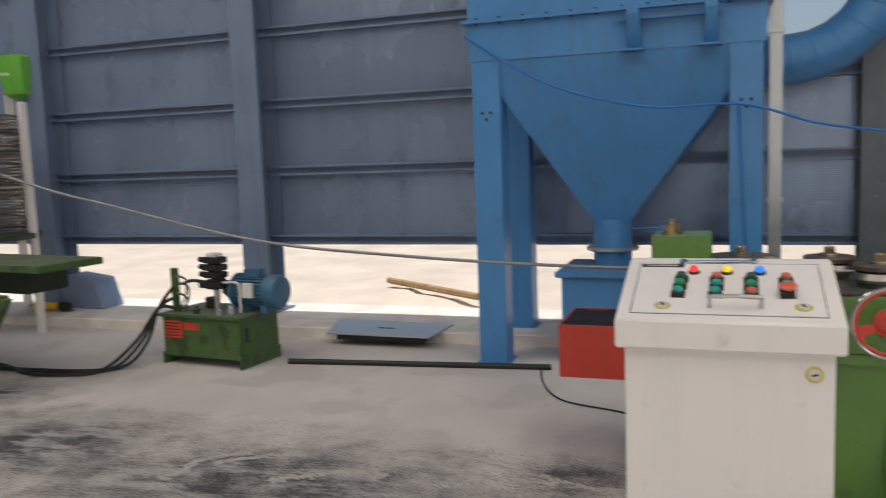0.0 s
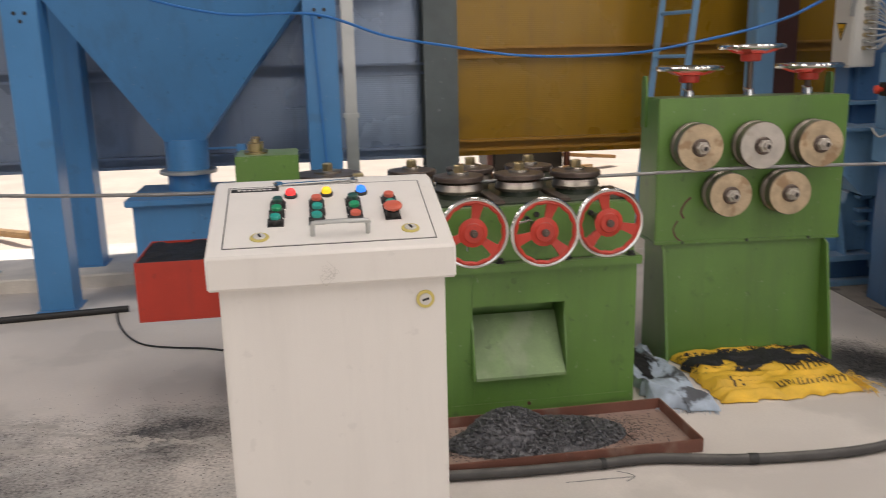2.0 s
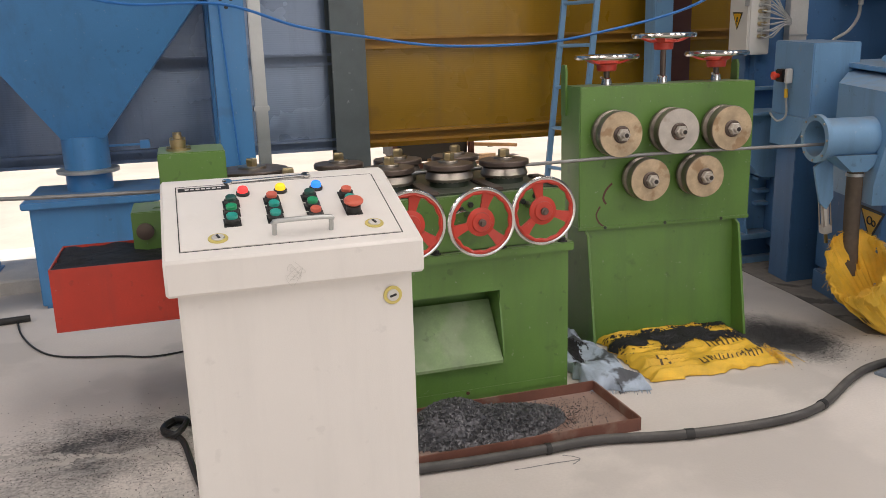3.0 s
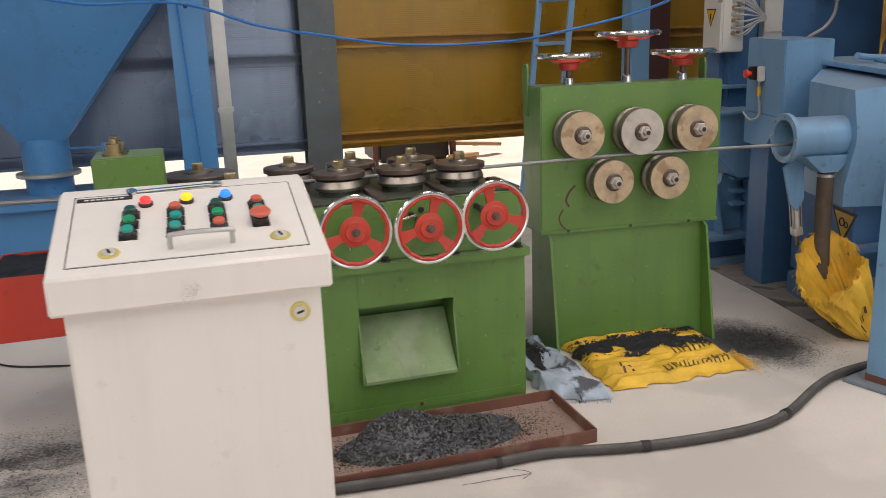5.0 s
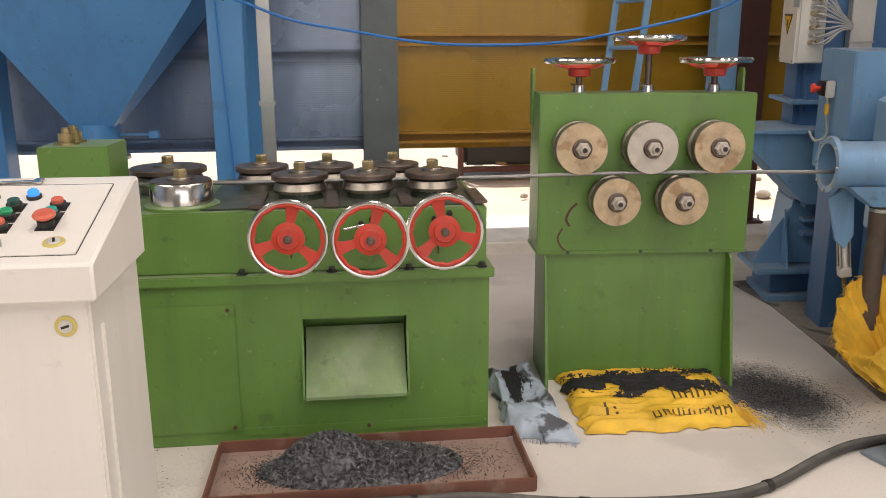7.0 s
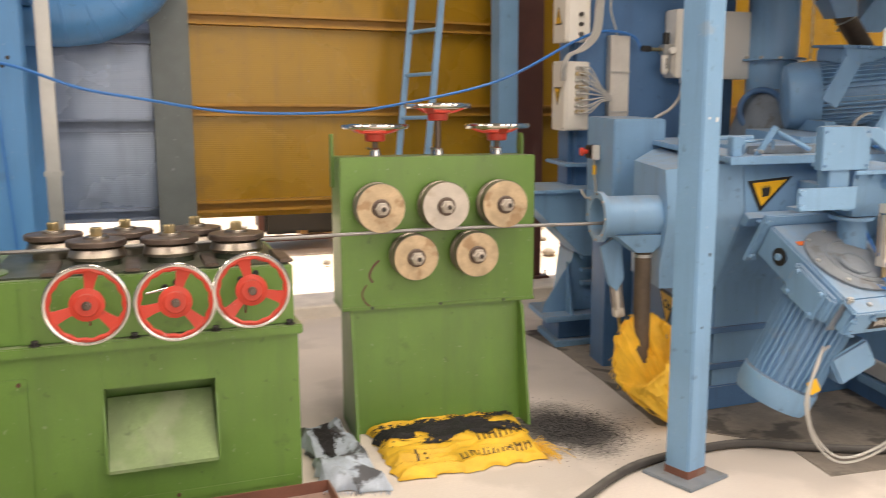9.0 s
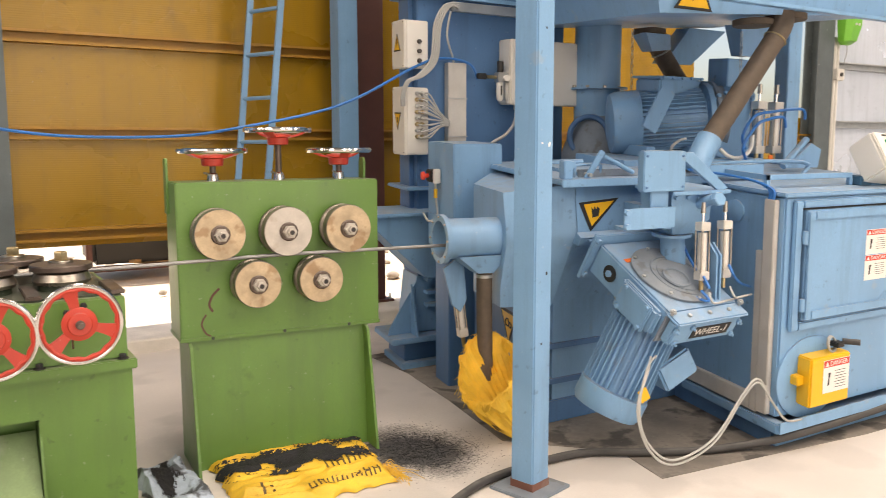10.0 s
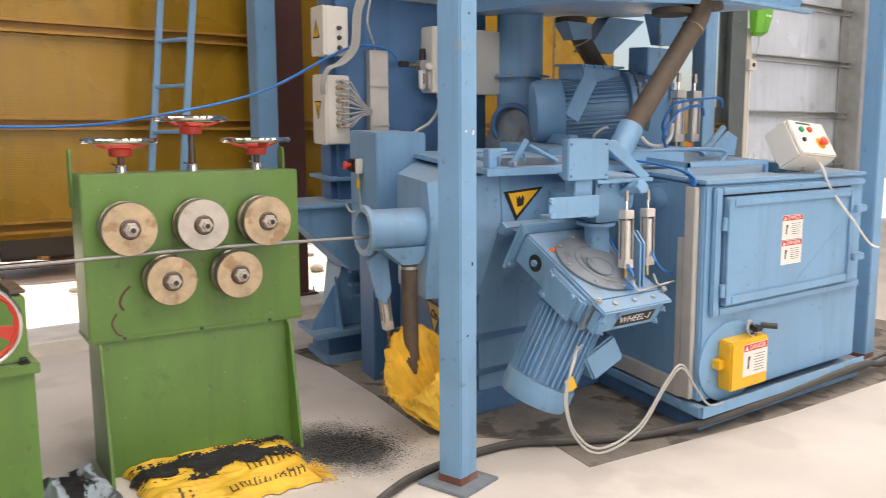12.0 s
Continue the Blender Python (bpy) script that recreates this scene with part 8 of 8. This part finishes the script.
# steel plate over the kerb
pl = thing("checker_plate", (-2.43, 6.25, 0.0), "grey steel plate laid across the kerb", "plate")
part("plate", prism([(-2.79, 6.05), (-1.91, 6.03), (-1.876, 6.56), (-2.95, 6.61)], "z", 0.0935, 0.102, bevel=0.001), GALVANISED, pl)
part("hand_hole", prism([(-2.45, 6.29), (-2.30, 6.29), (-2.30, 6.33), (-2.45, 6.33)], "z", 0.1022, 0.1026, bevel=0), INK, pl)
# Black block drawn for the shadow and recess under the plate's edge.
part("bearer", box(-2.72, -1.97, 6.09, 6.28, 0.045, 0.0935, 0.003), BLACK, pl)
bm = tube([(-3.26, 8.46, 0.15), (-2.65, 8.02, 0.155), (-1.96, 7.52, 0.16)], 0.034, 10, 6)
single("timber_stick", bm, WOOD, "bare timber stick lying on the sand", "timber", at=(-2.65, 8.02, 0.12))


def yard_rack():
    ob = thing("yard_crate", (1.75, 8.3, 0.1), "dark wrapped crate in a red-brown steel frame", "crate")
    part("wrap", box(1.36, 2.08, 8.15, 8.8, 0.22, 0.95, 0.03), BLACK, ob)
    for x in (1.30, 2.08):
        part("upright", box(x, x + 0.05, 8.1, 8.16, 0.08, 1.1, 0.004), BROWN_STEEL, ob)
    for z in (0.16, 0.98):
        part("rail", box(1.35, 2.08, 8.1, 8.16, z, z + 0.05, 0.004), BROWN_STEEL, ob)
    return ob


place(yard_rack(), 0.95, 1.2, k=1.12)
for k, (x, y, a) in enumerate(((3.1, 9.7, 35), (3.3, 9.5, 60), (3.5, 10.2, 20), (3.2, 10.4, 75))):
    m = Matrix.Translation((x, y, 0.20 + 0.05 * k)) @ Matrix.Rotation(radians(a), 4, "Z") @ Matrix.Rotation(radians(6), 4, "Y")
    ob = single("timber_plank", move_bm(box(-0.6, 0.6, -0.06, 0.06, -0.02, 0.02, 0.003), m), WOOD, "loose timber plank in the yard rubble", "timber", at=(x, y, 0.2 + 0.05 * k))
    tagged(ob, group="planks in the yard")
rng = random.Random(21)
for k in range(26):
    x, y = rng.uniform(1.4, 8.5), rng.uniform(7.6, 11.5)
    s = rng.uniform(0.02, 0.075)
    bm = bmesh.new()
    bmesh.ops.create_icosphere(bm, subdivisions=2, radius=s)
    for v in bm.verts:
        v.co *= 1 + 0.35 * noise.noise(v.co * (3 / s) + Vector((k, 0, 0)))
        v.co.z *= 0.6
        v.co += Vector((x, y, 0.10))
    tagged(single("rubble_stone", bm, RUBBLE, "grey broken stone lying in the sandy yard", "stone", at=(x, y, 0.08)), group="rubble in the yard")


def streak(points, width, name, mat, label, category, seed):
    """A thin uneven ribbon of chalk or dust on the floor."""
    line = smooth_line([(x, y, 0.0012) for x, y in points], 14)
    bm = bmesh.new()
    rows = []
    for i, p in enumerate(line):
        d = (line[min(i + 1, len(line) - 1)] - line[max(i - 1, 0)]).normalized()
        s = Vector((-d.y, d.x, 0))
        w = width * (0.55 + 0.6 * noise.noise(Vector((i * 0.35, seed, 0))))
        j = width * 0.5 * noise.noise(Vector((i * 0.2, seed, 5)))
        rows.append((bm.verts.new(p + s * (w + j)), bm.verts.new(p + s * (j - w))))
    for a, c in zip(rows, rows[1:]):
        bm.faces.new((a[0], a[1], c[1], c[0]))
    tagged(single(name, bm, mat, label, category, kind="structure"))


def dust_trail(points, width, count, seed):
    """Scuffed dust: many small crumbs and smears thrown about a line."""
    line = smooth_line([(x, y, 0.0) for x, y in points], 14)
    rng = random.Random(seed)
    bm = bmesh.new()
    for k in range(count):
        u = rng.random() * (len(line) - 1)
        i = min(int(u), len(line) - 2)
        d = (line[i + 1] - line[i]).normalized()
        w = width * (0.4 + 1.2 * abs(noise.noise(Vector((u * 0.3, seed, 0)))))
        c = line[i].lerp(line[i + 1], u - i) + Vector((-d.y, d.x, 0)) * rng.gauss(0, w)
        r, a0 = rng.uniform(0.004, 0.013), rng.uniform(0, 2 * math.pi)
        axis = Vector((d.x + rng.gauss(0, 0.4), d.y + rng.gauss(0, 0.4), 0)).normalized()
        side = Vector((-axis.y, axis.x, 0))
        ring = []
        for j in range(6):
            q = a0 + j * math.pi / 3
            ring.append(bm.verts.new(c + (axis * math.cos(q) * 1.7 + side * math.sin(q) * 0.8) * r * rng.uniform(0.6, 1.2) + Vector((0, 0, 0.0008 + k * 1e-6))))
        if (ring[1].co - ring[0].co).cross(ring[2].co - ring[1].co).z < 0:
            ring.reverse()
        bm.faces.new(ring)
    tagged(single("dust_trail", bm, PALE_DUST, kind="stuff"), "pale dust scuffed over the dark grit", "dust")


PALE_DUST = material("pale_dust", (0.46, 0.43, 0.395), 0.9, vary=0.2, scale=20.0)
CHALK_GREY = material("grey_marker", (0.25, 0.245, 0.24), 0.9, vary=0.2, scale=30.0)
dust_trail([(-2.30, 3.35), (-2.24, 3.45), (-2.25, 3.60), (-2.05, 3.76)], 0.022, 420, 1)
dust_trail([(-2.15, 3.58), (-2.0, 3.70), (-1.80, 3.80)], 0.02, 200, 2)
dust_trail([(-1.75, 3.45), (-1.60, 3.56), (-1.40, 3.66), (-1.25, 3.62)], 0.035, 420, 3)
dust_trail([(-1.40, 3.80), (-1.19, 4.0), (-1.0, 4.03), (-0.85, 3.98)], 0.02, 380, 4)
dust_trail([(-1.15, 3.90), (-0.98, 3.80), (-0.75, 3.74), (-0.45, 3.74)], 0.025, 380, 5)
dust_trail([(-0.90, 3.93), (-0.54, 3.81), (-0.225, 3.70), (-0.02, 3.585)], 0.012, 300, 6)
dust_trail([(-1.51, 3.12), (-1.17, 3.19), (-0.88, 3.14)], 0.03, 300, 7)
streak([(1.07, 3.10), (1.19, 3.097), (1.32, 3.09)], 0.005, "floor_arrow", CHALK_GREY, "grey arrow drawn on the concrete", "mark", 4)
streak([(1.275, 3.14), (1.31, 3.115), (1.32, 3.09), (1.28, 3.065)], 0.005, "floor_arrow", CHALK_GREY, "grey arrow head drawn on the concrete", "mark", 5)
